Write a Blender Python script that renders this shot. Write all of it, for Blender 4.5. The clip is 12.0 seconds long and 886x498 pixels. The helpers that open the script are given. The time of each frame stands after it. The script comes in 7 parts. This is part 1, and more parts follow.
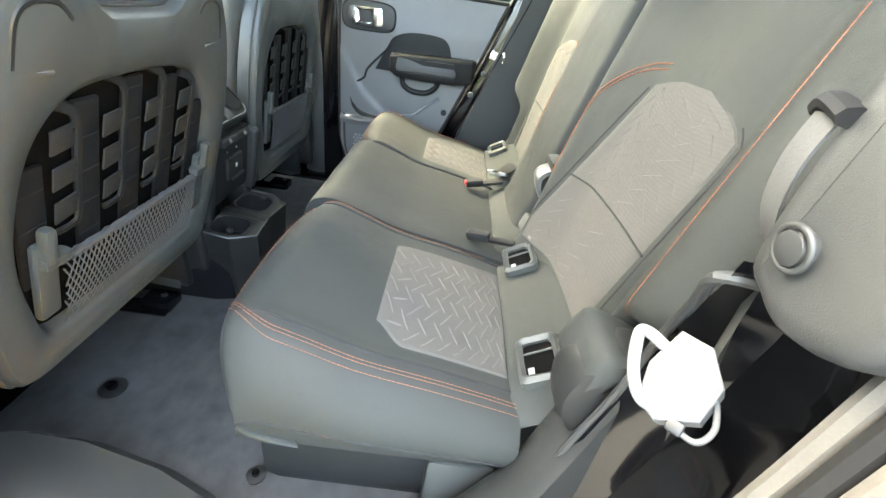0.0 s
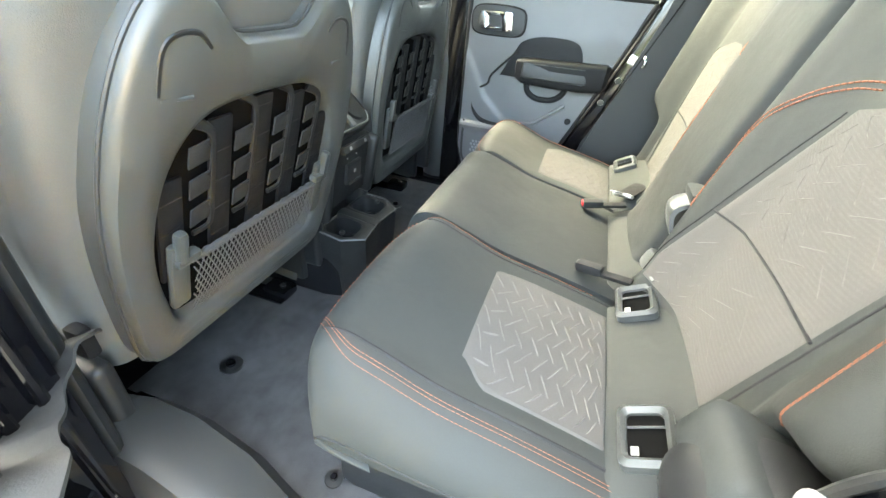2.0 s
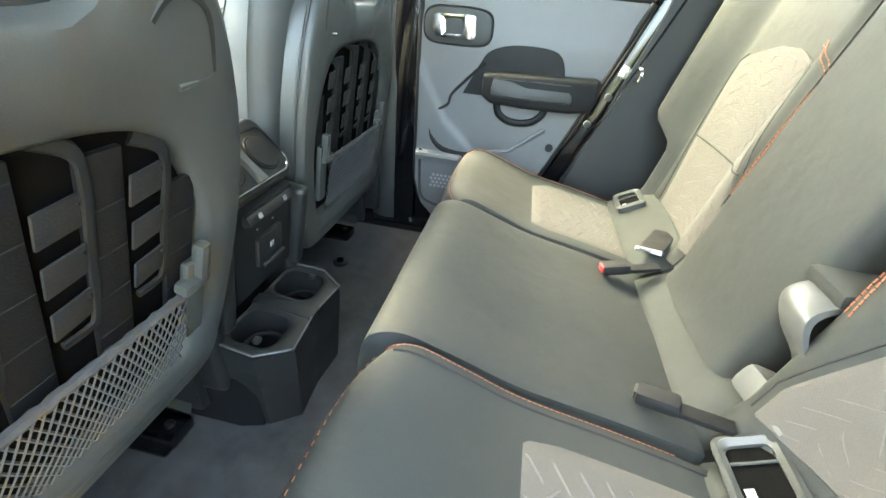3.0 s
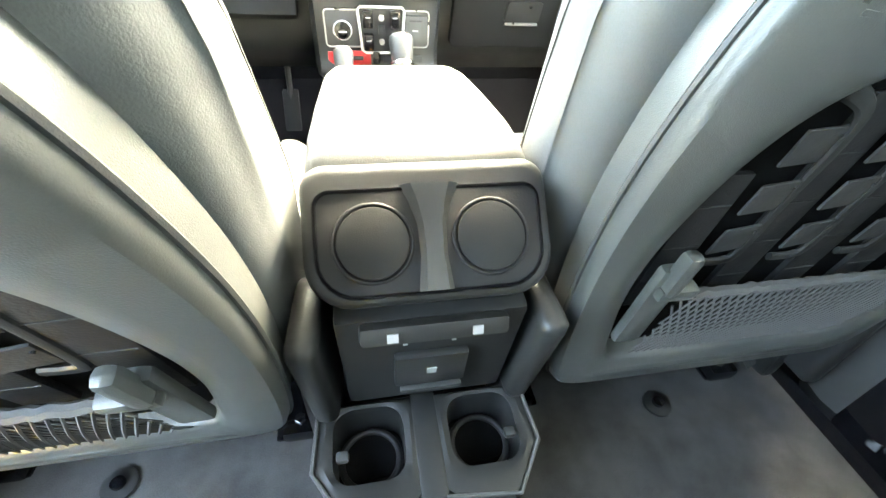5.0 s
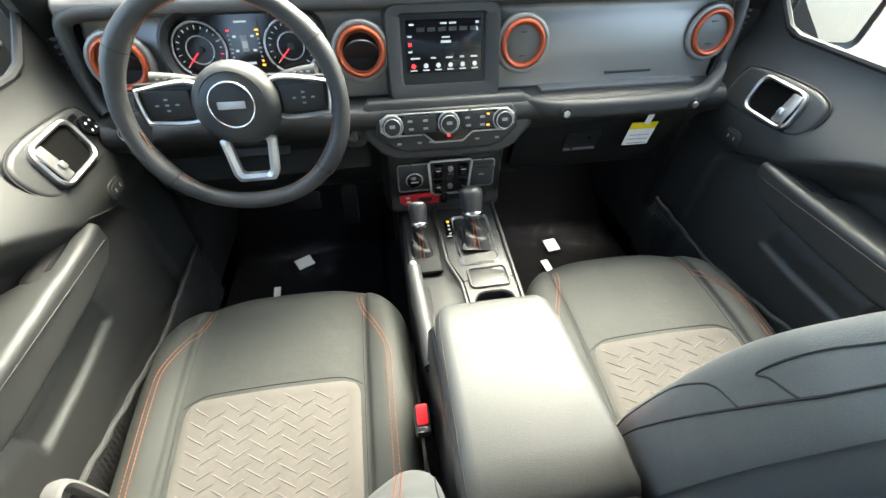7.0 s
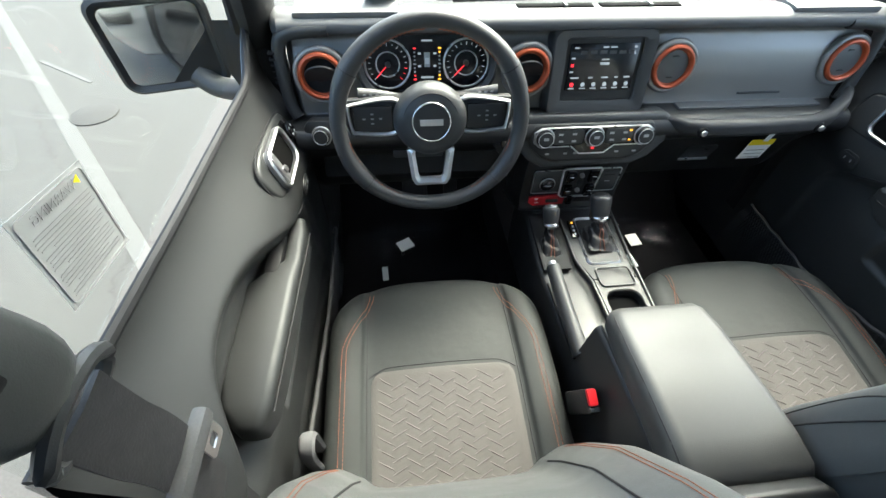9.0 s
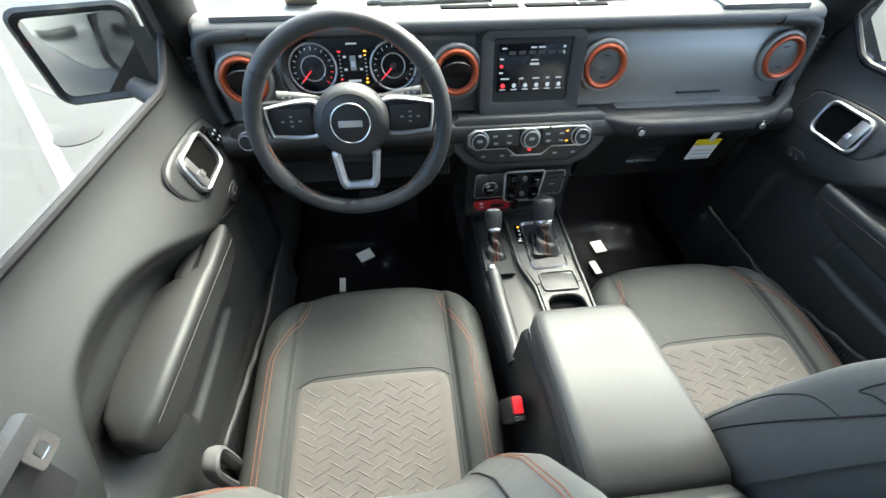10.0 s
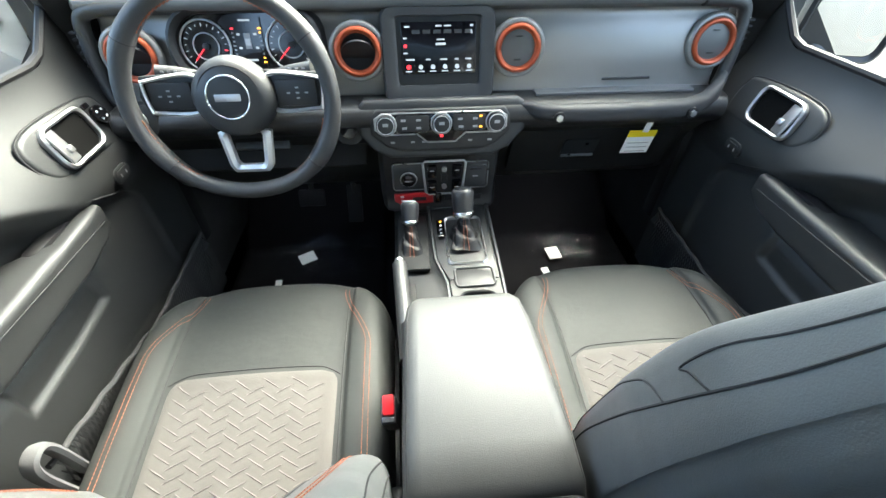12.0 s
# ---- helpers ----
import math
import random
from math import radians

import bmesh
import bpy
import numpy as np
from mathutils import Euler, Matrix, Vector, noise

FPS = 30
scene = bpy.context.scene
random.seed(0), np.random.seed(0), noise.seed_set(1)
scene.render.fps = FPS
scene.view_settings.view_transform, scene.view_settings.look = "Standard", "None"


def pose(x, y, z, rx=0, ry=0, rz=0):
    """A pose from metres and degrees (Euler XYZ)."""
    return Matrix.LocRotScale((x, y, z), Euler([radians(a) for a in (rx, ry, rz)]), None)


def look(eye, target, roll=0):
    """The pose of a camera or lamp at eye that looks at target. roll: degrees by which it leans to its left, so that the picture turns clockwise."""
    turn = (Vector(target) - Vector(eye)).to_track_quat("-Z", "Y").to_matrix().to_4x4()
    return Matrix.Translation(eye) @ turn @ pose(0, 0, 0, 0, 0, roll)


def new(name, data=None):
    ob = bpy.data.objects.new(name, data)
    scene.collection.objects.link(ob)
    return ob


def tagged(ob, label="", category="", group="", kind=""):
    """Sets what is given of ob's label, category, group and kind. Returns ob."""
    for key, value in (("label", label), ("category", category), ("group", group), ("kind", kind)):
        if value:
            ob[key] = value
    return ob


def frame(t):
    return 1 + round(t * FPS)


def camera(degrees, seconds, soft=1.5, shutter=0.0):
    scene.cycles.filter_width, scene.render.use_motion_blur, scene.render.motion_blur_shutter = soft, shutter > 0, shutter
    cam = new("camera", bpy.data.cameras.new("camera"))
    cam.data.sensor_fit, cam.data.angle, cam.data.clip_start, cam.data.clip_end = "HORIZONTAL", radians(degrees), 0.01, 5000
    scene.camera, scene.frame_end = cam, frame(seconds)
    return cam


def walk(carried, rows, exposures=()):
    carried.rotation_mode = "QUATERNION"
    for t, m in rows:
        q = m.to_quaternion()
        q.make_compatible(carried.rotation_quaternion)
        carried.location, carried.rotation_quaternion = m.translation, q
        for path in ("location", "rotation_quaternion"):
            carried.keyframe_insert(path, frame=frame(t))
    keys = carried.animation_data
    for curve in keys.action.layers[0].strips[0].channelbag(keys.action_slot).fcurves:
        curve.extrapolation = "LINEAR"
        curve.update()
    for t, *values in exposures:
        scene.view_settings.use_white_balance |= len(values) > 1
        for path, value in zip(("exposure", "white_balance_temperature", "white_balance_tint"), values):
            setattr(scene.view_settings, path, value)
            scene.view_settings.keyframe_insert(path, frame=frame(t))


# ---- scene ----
cam = camera(94.3, 12.0)
PATH = [
    (0, (-0.928, -1.275, 0.825), (0.781, -1.324, -0.212), 8.8),
    (0.5, (-0.91, -1.277, 0.841), (0.748, -0.972, -0.236), 5.7),
    (1, (-0.888, -1.284, 0.848), (0.726, -0.824, -0.24), 5.1),
    (1.5, (-0.861, -1.282, 0.841), (0.738, -0.8, -0.26), 5.6),
    (2, (-0.86, -1.278, 0.841), (0.745, -0.813, -0.258), 5.6),
    (2.5, (-0.729, -1.196, 0.79), (0.925, -0.862, -0.283), 4.9),
    (3, (-0.532, -1.148, 0.787), (1.164, -0.891, -0.24), 5.6),
    (3.2, (-0.479, -1.128, 0.783), (1.19, -0.797, -0.268), 8.8),
    (4.8, (-0.056, -1.011, 0.726), (0.365, 0.438, -0.587), 5.5),
    (5, (-0.047, -0.993, 0.757), (0.292, 0.488, -0.543), 4.3),
    (5.2, (-0.037, -0.96, 0.794), (0.239, 0.549, -0.49), 3.0),
    (5.5, (-0.031, -0.903, 0.855), (0.174, 0.632, -0.411), 1.0),
    (6, (-0.042, -0.83, 0.94), (0.153, 0.727, -0.299), 1.6),
    (6.5, (-0.06, -0.799, 0.982), (0.151, 0.734, -0.286), 1.1),
    (7, (-0.141, -0.785, 1.068), (0.097, 0.641, -0.313), 0.4),
    (7.5, (-0.279, -0.764, 1.159), (-0.041, 0.555, -0.325), 0.8),
    (7.7, (-0.33, -0.762, 1.183), (-0.107, 0.54, -0.318), 1.1),
    (9.3, (-0.443, -0.778, 1.187), (-0.27, 0.558, -0.292), 1.9),
    (9.5, (-0.439, -0.781, 1.189), (-0.268, 0.564, -0.281), 1.6),
    (10, (-0.294, -0.793, 1.152), (-0.119, 0.594, -0.279), 0.8),
    (10.5, (-0.145, -0.813, 1.089), (0.029, 0.617, -0.298), 0.1),
    (11, (-0.072, -0.821, 1.05), (0.092, 0.637, -0.309), -0.1),
    (11.5, (-0.059, -0.825, 1.04), (0.093, 0.647, -0.306), 0.1),
    (12, (-0.072, -0.816, 1.059), (0.067, 0.652, -0.292), 0.4),
]
# the clip's camera opens up inside the dark cabin and closes towards the bright windscreen
GAIN = [(0.0, 6.23, 7648, -4), (0.5, 6.43, 7648, -4), (2.0, 6.53, 7648, -5), (3.2, 6.46, 7748, -8), (4.8, 7.8, 7840, -7), (5.1, 7.4, 7737, -6), (5.5, 5.92, 7383, 0), (6.0, 4.82, 6875, 1), (6.5, 4.48, 6669, -2), (7.5, 4.15, 6517, -5), (9.5, 3.56, 6060, -4), (10.5, 4.2, 6114, -4), (12.0, 4.36, 6115, -4)]
walk(cam, [(t, look(eye, target, roll)) for t, eye, target, roll in PATH], GAIN)


# ---- world and sun ----
world = bpy.data.worlds.new("world")
scene.world = world
world.use_nodes = True
wn = world.node_tree.nodes
sky = wn.new("ShaderNodeTexSky")
sky.sky_type, sky.sun_disc = "NISHITA", False
sky.sun_elevation, sky.sun_rotation = radians(52), radians(38)
sky.air_density, sky.dust_density, sky.ozone_density = 0.6, 7.0, 0.3
world.node_tree.links.new(sky.outputs[0], wn["Background"].inputs[0])
wn["Background"].inputs[1].default_value = 0.15
sun = new("sun", bpy.data.lights.new("sun", "SUN"))
sun.data.energy, sun.data.angle, sun.data.color = 0.22, radians(28), (1.0, 0.95, 0.86)
sun.matrix_world = look((1.895, 2.427, 3.94), (0, 0, 0))


# ---- materials ----
def material(name, color, rough=0.5, metal=0.0, vary=0.15, scale=30.0, bump=0.15, grain=600.0, coat=0.0, emit=0.0, spread=0.0, sheen=0.0, soft=0.0, spec=0.5):
    """Principled surface with two scales of variation: broad wear and a fine grain."""
    m = bpy.data.materials.new(name)
    m.use_nodes = True
    nt = m.node_tree
    n, lk = nt.nodes, nt.links
    b = n["Principled BSDF"]
    co = n.new("ShaderNodeTexCoord")
    broad, fine = n.new("ShaderNodeTexNoise"), n.new("ShaderNodeTexNoise")
    broad.inputs["Scale"].default_value, broad.inputs["Detail"].default_value = scale, 4
    fine.inputs["Scale"].default_value, fine.inputs["Detail"].default_value = grain, 2
    for x in (broad, fine):
        lk.new(co.outputs["Object"], x.inputs["Vector"])
    add = n.new("ShaderNodeMath")
    add.operation = "ADD"
    lk.new(broad.outputs[0], add.inputs[0]), lk.new(fine.outputs[0], add.inputs[1])
    ramp = n.new("ShaderNodeMapRange")
    ramp.inputs[1].default_value, ramp.inputs[2].default_value = 0.6, 1.4
    ramp.inputs[3].default_value, ramp.inputs[4].default_value = 1 - vary, 1 + vary
    lk.new(add.outputs[0], ramp.inputs[0])
    last = ramp.outputs[0]
    if spread:
        info = n.new("ShaderNodeObjectInfo")
        each = n.new("ShaderNodeMapRange")
        each.inputs[3].default_value, each.inputs[4].default_value = 1 - spread, 1 + spread
        lk.new(info.outputs["Random"], each.inputs[0])
        both = n.new("ShaderNodeMath")
        both.operation = "MULTIPLY"
        lk.new(last, both.inputs[0]), lk.new(each.outputs[0], both.inputs[1])
        last = both.outputs[0]
    mul = n.new("ShaderNodeVectorMath")
    mul.operation = "SCALE"
    mul.inputs[0].default_value = color
    lk.new(last, mul.inputs["Scale"])
    lk.new(mul.outputs[0], b.inputs["Base Color"])
    rr = n.new("ShaderNodeMapRange")
    rr.inputs[1].default_value, rr.inputs[2].default_value = 0.3, 0.7
    rr.inputs[3].default_value, rr.inputs[4].default_value = max(rough - 0.07, 0.02), min(rough + 0.07, 1)
    lk.new(broad.outputs[0], rr.inputs[0]), lk.new(rr.outputs[0], b.inputs["Roughness"])
    b.inputs["Metallic"].default_value = metal
    b.inputs["Specular IOR Level"].default_value = spec
    b.inputs["Coat Weight"].default_value = coat
    b.inputs["Coat Roughness"].default_value = 0.05
    if sheen:
        b.inputs["Sheen Weight"].default_value = sheen
        b.inputs["Sheen Roughness"].default_value = 0.4
    if bump:
        bp = n.new("ShaderNodeBump")
        bp.inputs["Strength"].default_value, bp.inputs["Distance"].default_value = bump, 0.0006
        lk.new(fine.outputs[0], bp.inputs["Height"]), lk.new(bp.outputs[0], b.inputs["Normal"])
        if soft:
            wave = n.new("ShaderNodeBump")
            wave.inputs["Strength"].default_value, wave.inputs["Distance"].default_value = soft, 0.012
            lk.new(broad.outputs[0], wave.inputs["Height"]), lk.new(wave.outputs[0], bp.inputs["Normal"])
    if emit:
        b.inputs["Emission Color"].default_value = (*color, 1)
        b.inputs["Emission Strength"].default_value = emit
    return m


def woven(name, color, rough, scale):
    """Woven cloth: fine crossing threads in relief."""
    m = material(name, color, rough, vary=0.10, scale=14, bump=0, sheen=0.06, spec=0.12)
    nt = m.node_tree
    n, lk = nt.nodes, nt.links
    co = n.new("ShaderNodeTexCoord")
    waves = []
    for axis in ("X", "Y"):
        w = n.new("ShaderNodeTexWave")
        w.wave_type, w.bands_direction = "BANDS", axis
        w.inputs["Scale"].default_value, w.inputs["Distortion"].default_value = scale, 1.5
        lk.new(co.outputs["Object"], w.inputs["Vector"])
        waves.append(w)
    add = n.new("ShaderNodeMath")
    add.operation = "MULTIPLY"
    lk.new(waves[0].outputs["Fac"], add.inputs[0]), lk.new(waves[1].outputs["Fac"], add.inputs[1])
    bp = n.new("ShaderNodeBump")
    bp.inputs["Strength"].default_value, bp.inputs["Distance"].default_value = 0.35, 0.0008
    lk.new(add.outputs[0], bp.inputs["Height"]), lk.new(bp.outputs[0], n["Principled BSDF"].inputs["Normal"])
    return m


def glass(name, tint=(0.95, 0.97, 0.96), gloss=0.025):
    m = bpy.data.materials.new(name)
    m.use_nodes = True
    nt = m.node_tree
    n, lk = nt.nodes, nt.links
    n.remove(n["Principled BSDF"])
    clear, shine, mix = (n.new("ShaderNode" + k) for k in ("BsdfTransparent", "BsdfGlossy", "MixShader"))
    clear.inputs[0].default_value = (*tint, 1)
    shine.inputs["Roughness"].default_value = 0.02
    mix.inputs[0].default_value = gloss
    lk.new(clear.outputs[0], mix.inputs[1]), lk.new(shine.outputs[0], mix.inputs[2])
    lk.new(mix.outputs[0], n["Material Output"].inputs[0])
    return m


def clear_film(name, color, clear):
    """Printed film that lets part of the light behind it through."""
    m = material(name, color, 0.5, vary=0.04, scale=20, bump=0.05)
    n, lk = m.node_tree.nodes, m.node_tree.links
    see, mix = n.new("ShaderNodeBsdfTransparent"), n.new("ShaderNodeMixShader")
    mix.inputs[0].default_value = clear
    lk.new(n["Principled BSDF"].outputs[0], mix.inputs[1]), lk.new(see.outputs[0], mix.inputs[2])
    lk.new(mix.outputs[0], n["Material Output"].inputs[0])
    return m


M = dict(
    glove_plastic=material("matt_black_plastic", (0.010, 0.0105, 0.011), 0.62, vary=0.12, scale=10, bump=0.3, grain=1100, spec=0.3),
    belt_webbing=material("belt_webbing", (0.028, 0.028, 0.030), 0.55, vary=0.15, scale=60, bump=0.7, grain=420),
    seat_strap=material("seat_strap_webbing", (0.021, 0.021, 0.022), 0.7, vary=0.15, scale=60, bump=0.6, grain=450, spec=0.3),
    handle_silver=material("satin_silver", (0.42, 0.425, 0.43), 0.40, metal=0.95, vary=0.06, bump=0.04),
    trim_grey=material("grey_moulded_trim", (0.085, 0.086, 0.083), 0.34, vary=0.1, scale=8, bump=0.25, grain=1000),
    cover=material("charcoal_leatherette", (0.028, 0.030, 0.0288), 0.62, vary=0.12, scale=9, bump=0.35, grain=900, soft=0.35, spec=0.25),
    # backrest copy of the cover, lightened to stand in for sky light from the sides
    back_cover_lit=material("backrest_leatherette_lit", (0.088, 0.092, 0.091), 0.48, vary=0.10, scale=9, bump=0.4, grain=800, soft=0.25),
    rear_cover=material("charcoal_rear_leatherette", (0.035, 0.0375, 0.036), 0.64, vary=0.12, scale=9, bump=0.35, grain=900, soft=0.35, spec=0.18),
    insert=woven("grey_cloth", (0.088, 0.0825, 0.078), 0.85, 260),
    rear_insert=woven("rear_grey_cloth", (0.090, 0.0845, 0.079), 0.85, 260),
    ridge=woven("grey_cloth_ridge", (0.122, 0.115, 0.109), 0.85, 260),
    rear_ridge=woven("rear_cloth_ridge", (0.118, 0.111, 0.104), 0.85, 260),
    seam=material("seam_thread", (0.012, 0.012, 0.013), 0.8, bump=0),
    orange_thread=material("orange_thread", (0.25, 0.082, 0.040), 0.7, bump=0),
    lid=material("armrest_vinyl", (0.046, 0.0475, 0.0467), 0.52, vary=0.1, scale=12, bump=0.45, grain=800, spec=0.42),
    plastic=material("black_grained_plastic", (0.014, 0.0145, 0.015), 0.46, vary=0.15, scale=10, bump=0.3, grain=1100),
    plastic_mid=material("charcoal_plastic", (0.032, 0.0335, 0.034), 0.48, vary=0.12, scale=10, bump=0.3, grain=1100),
    dash_face=material("painted_dash_panel", (0.228, 0.220, 0.209), 0.36, metal=0.35, vary=0.08, scale=6, bump=0.08, grain=900),
    dash_soft=material("dash_soft_touch", (0.098, 0.100, 0.101), 0.55, vary=0.1, scale=8, bump=0.35, grain=900),
    shell=material("seat_shell_plastic", (0.056, 0.0585, 0.0565), 0.34, vary=0.1, scale=8, bump=0.3, grain=1000),
    door_plastic=material("door_panel_plastic", (0.022, 0.0232, 0.0232), 0.5, vary=0.1, scale=8, bump=0.3, grain=1100, spec=0.36),
    gloss=material("gloss_black", (0.004, 0.004, 0.005), 0.07, vary=0.2, scale=15, bump=0, coat=0.3),
    chrome=material("satin_chrome", (0.72, 0.73, 0.74), 0.2, metal=1.0, vary=0.05, bump=0),
    bright_silver=material("bright_silver", (0.78, 0.78, 0.78), 0.38, metal=0.7, vary=0.05, bump=0.03),
    # black that stands for the shade inside wells, cups, pockets and slots
    well_shade=material("well_shade_black", (0.004, 0.004, 0.004), 0.95, vary=0.2, bump=0, spec=0.05),
    silver=material("silver_trim", (0.5, 0.5, 0.5), 0.32, metal=0.9, vary=0.06, bump=0.05),
    orange=material("orange_anodised", (0.36, 0.07, 0.025), 0.36, metal=0.35, vary=0.08, bump=0.05),
    red=material("red_switch_panel", (0.42, 0.012, 0.02), 0.35, vary=0.1, bump=0.05),
    red_button=material("red_button", (0.7, 0.02, 0.03), 0.35, vary=0.05, bump=0),
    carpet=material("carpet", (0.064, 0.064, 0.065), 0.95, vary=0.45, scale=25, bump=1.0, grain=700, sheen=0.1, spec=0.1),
    # same carpet darkened: footwell shade is put into its colour
    shaded_carpet=material("shaded_carpet", (0.008, 0.008, 0.009), 0.95, vary=0.35, scale=25, bump=1.0, grain=700, spec=0.08),
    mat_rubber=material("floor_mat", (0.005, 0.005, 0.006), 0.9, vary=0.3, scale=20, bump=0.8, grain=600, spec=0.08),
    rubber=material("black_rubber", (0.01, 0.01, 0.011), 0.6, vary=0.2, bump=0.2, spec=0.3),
    door_webbing=material("door_webbing", (0.042, 0.0415, 0.040), 0.75, vary=0.15, scale=40, bump=0.5, grain=500),
    bar_grip=material("grab_bar_skin", (0.03, 0.031, 0.032), 0.66, vary=0.1, scale=10, bump=0.3, grain=1000),
    strap=material("grey_webbing", (0.085, 0.085, 0.087), 0.75, vary=0.12, scale=40, bump=0.5, grain=500),
    dark_strap=material("black_webbing", (0.009, 0.009, 0.010), 0.6, vary=0.2, scale=40, bump=0.6, grain=500, spec=0.2),
    net=material("grey_net_cord", (0.050, 0.050, 0.052), 0.8, vary=0.15, scale=60, bump=0.3),
    black_net=material("black_net_cord", (0.025, 0.025, 0.026), 0.7, vary=0.15, scale=60, bump=0.3),
    white=material("white_plastic", (0.17, 0.168, 0.163), 0.4, vary=0.04, scale=12, bump=0.05),
    paper=material("white_paper", (0.78, 0.78, 0.76), 0.7, vary=0.04, scale=20, bump=0.05),
    print_ink=material("grey_print", (0.2, 0.2, 0.2), 0.7, vary=0.05, bump=0),
    yellow=material("yellow_print", (0.8, 0.62, 0.01), 0.6, vary=0.04, bump=0),
    icon=material("white_icon", (0.6, 0.6, 0.6), 0.5, vary=0.02, bump=0),
    dim_icon=material("grey_icon", (0.3, 0.3, 0.3), 0.5, vary=0.02, bump=0),
    lit_white=material("lit_white", (0.3, 0.31, 0.33), 0.5, vary=0.02, bump=0, emit=0.08),
    lit_red=material("lit_red", (0.75, 0.02, 0.03), 0.5, vary=0.02, bump=0, emit=0.16),
    lit_amber=material("lit_amber", (0.9, 0.35, 0.03), 0.5, vary=0.02, bump=0, emit=0.22),
    display=material("display_glass", (0.006, 0.006, 0.008), 0.16, vary=0.1, scale=5, bump=0),
    asphalt=material("asphalt", (0.038, 0.0375, 0.036), 0.9, vary=0.2, scale=1.2, bump=0.6, grain=90),
    line_paint=material("road_paint", (0.060, 0.059, 0.057), 0.8, vary=0.12, scale=6, bump=0.3, grain=90),
    headliner=material("headliner", (0.05, 0.05, 0.05), 0.9, vary=0.1, scale=15, bump=0.3),
    facade=material("far_render", (0.5, 0.47, 0.42), 0.9, vary=0.1, scale=0.7, bump=0.2, grain=20),
    far_window=material("far_window", (0.05, 0.07, 0.08), 0.1, vary=0.1, scale=1, bump=0),
    yellow_paint=material("yellow_paint", (0.75, 0.45, 0.02), 0.5, vary=0.08, scale=3, bump=0.1),
    mirror=material("mirror_glass", (0.8, 0.82, 0.82), 0.03, metal=1.0, vary=0.0, bump=0),
    glass=glass("window_glass"),
    privacy=glass("privacy_glass", (0.34, 0.36, 0.34)),
    label_film=clear_film("label_film", (0.36, 0.37, 0.36), 0.5),
    bottle=material("sticker_tan", (0.55, 0.45, 0.25), 0.6, vary=0.05, scale=30, bump=0),
)


# ---- building helpers ----
def thing(name, label, category, group="", kind="", at=(0, 0, 0)):
    ob = new(name)
    ob.location = at
    ob.empty_display_size = 0.05
    return tagged(ob, label, category, group, kind)


def part(name, bm, mat, parent=None, label="", smooth=True, kind=""):
    """One mesh object out of a bmesh, in world coordinates, under a thing or a part."""
    me = bpy.data.meshes.new(name)
    bmesh.ops.recalc_face_normals(bm, faces=bm.faces)
    bm.to_mesh(me)
    bm.free()
    me.materials.append(M[mat] if isinstance(mat, str) else mat)
    if smooth:
        me.shade_smooth()
        me.set_sharp_from_angle(angle=radians(38))
    ob = new(name, me)
    if parent is not None:
        ob.parent = parent
        base = Vector((0, 0, 0))
        p = parent
        while p is not None:
            base += p.location
            p = p.parent
        me.transform(Matrix.Translation(-base))
    return tagged(ob, label, kind=kind)


def settle(bm, m):
    bmesh.ops.transform(bm, matrix=m, verts=bm.verts)
    return bm


def merge(*bms):
    """Several bmeshes joined into the first."""
    first = bms[0]
    for other in bms[1:]:
        me = bpy.data.meshes.new("tmp")
        other.to_mesh(me)
        other.free()
        first.from_mesh(me)
        bpy.data.meshes.remove(me)
    return first


def rbox(center, size, r=0.004, rot=(0, 0, 0), seg=2):
    bm = bmesh.new()
    bmesh.ops.create_cube(bm, size=1)
    bmesh.ops.scale(bm, vec=size, verts=bm.verts)
    r = min(r, 0.49 * min(size))
    if r > 0:
        bmesh.ops.bevel(bm, geom=bm.edges[:], offset=r, segments=seg, affect="EDGES", profile=0.6)
    return settle(bm, pose(*center, *rot))


def disc(center, radius, depth, rot=(90, 0, 0), r=0.0, seg=40, radius2=None):
    """A cylinder or cone along its local z."""
    bm = bmesh.new()
    bmesh.ops.create_cone(bm, cap_ends=True, segments=seg, radius1=radius, radius2=radius if radius2 is None else radius2, depth=depth)
    if r:
        es = [e for e in bm.edges if abs(e.verts[0].co.z - e.verts[1].co.z) < 1e-6]
        bmesh.ops.bevel(bm, geom=es, offset=r, segments=2, affect="EDGES", profile=0.6)
    return settle(bm, pose(*center, *rot))


def ring(center, radius, thick, rot=(90, 0, 0), seg=48, sub=12, flat=1.0):
    """A torus round its local z; flat scales it along that axis."""
    bm = bmesh.new()
    rows = []
    for i in range(seg):
        a = 2 * math.pi * i / seg
        rows.append([bm.verts.new(((radius + thick * math.cos(b)) * math.cos(a), (radius + thick * math.cos(b)) * math.sin(a), flat * thick * math.sin(b)))
                     for b in (2 * math.pi * k / sub for k in range(sub))])
    for i in range(seg):
        for k in range(sub):
            bm.faces.new((rows[i][k], rows[(i + 1) % seg][k], rows[(i + 1) % seg][(k + 1) % sub], rows[i][(k + 1) % sub]))
    return settle(bm, pose(*center, *rot))


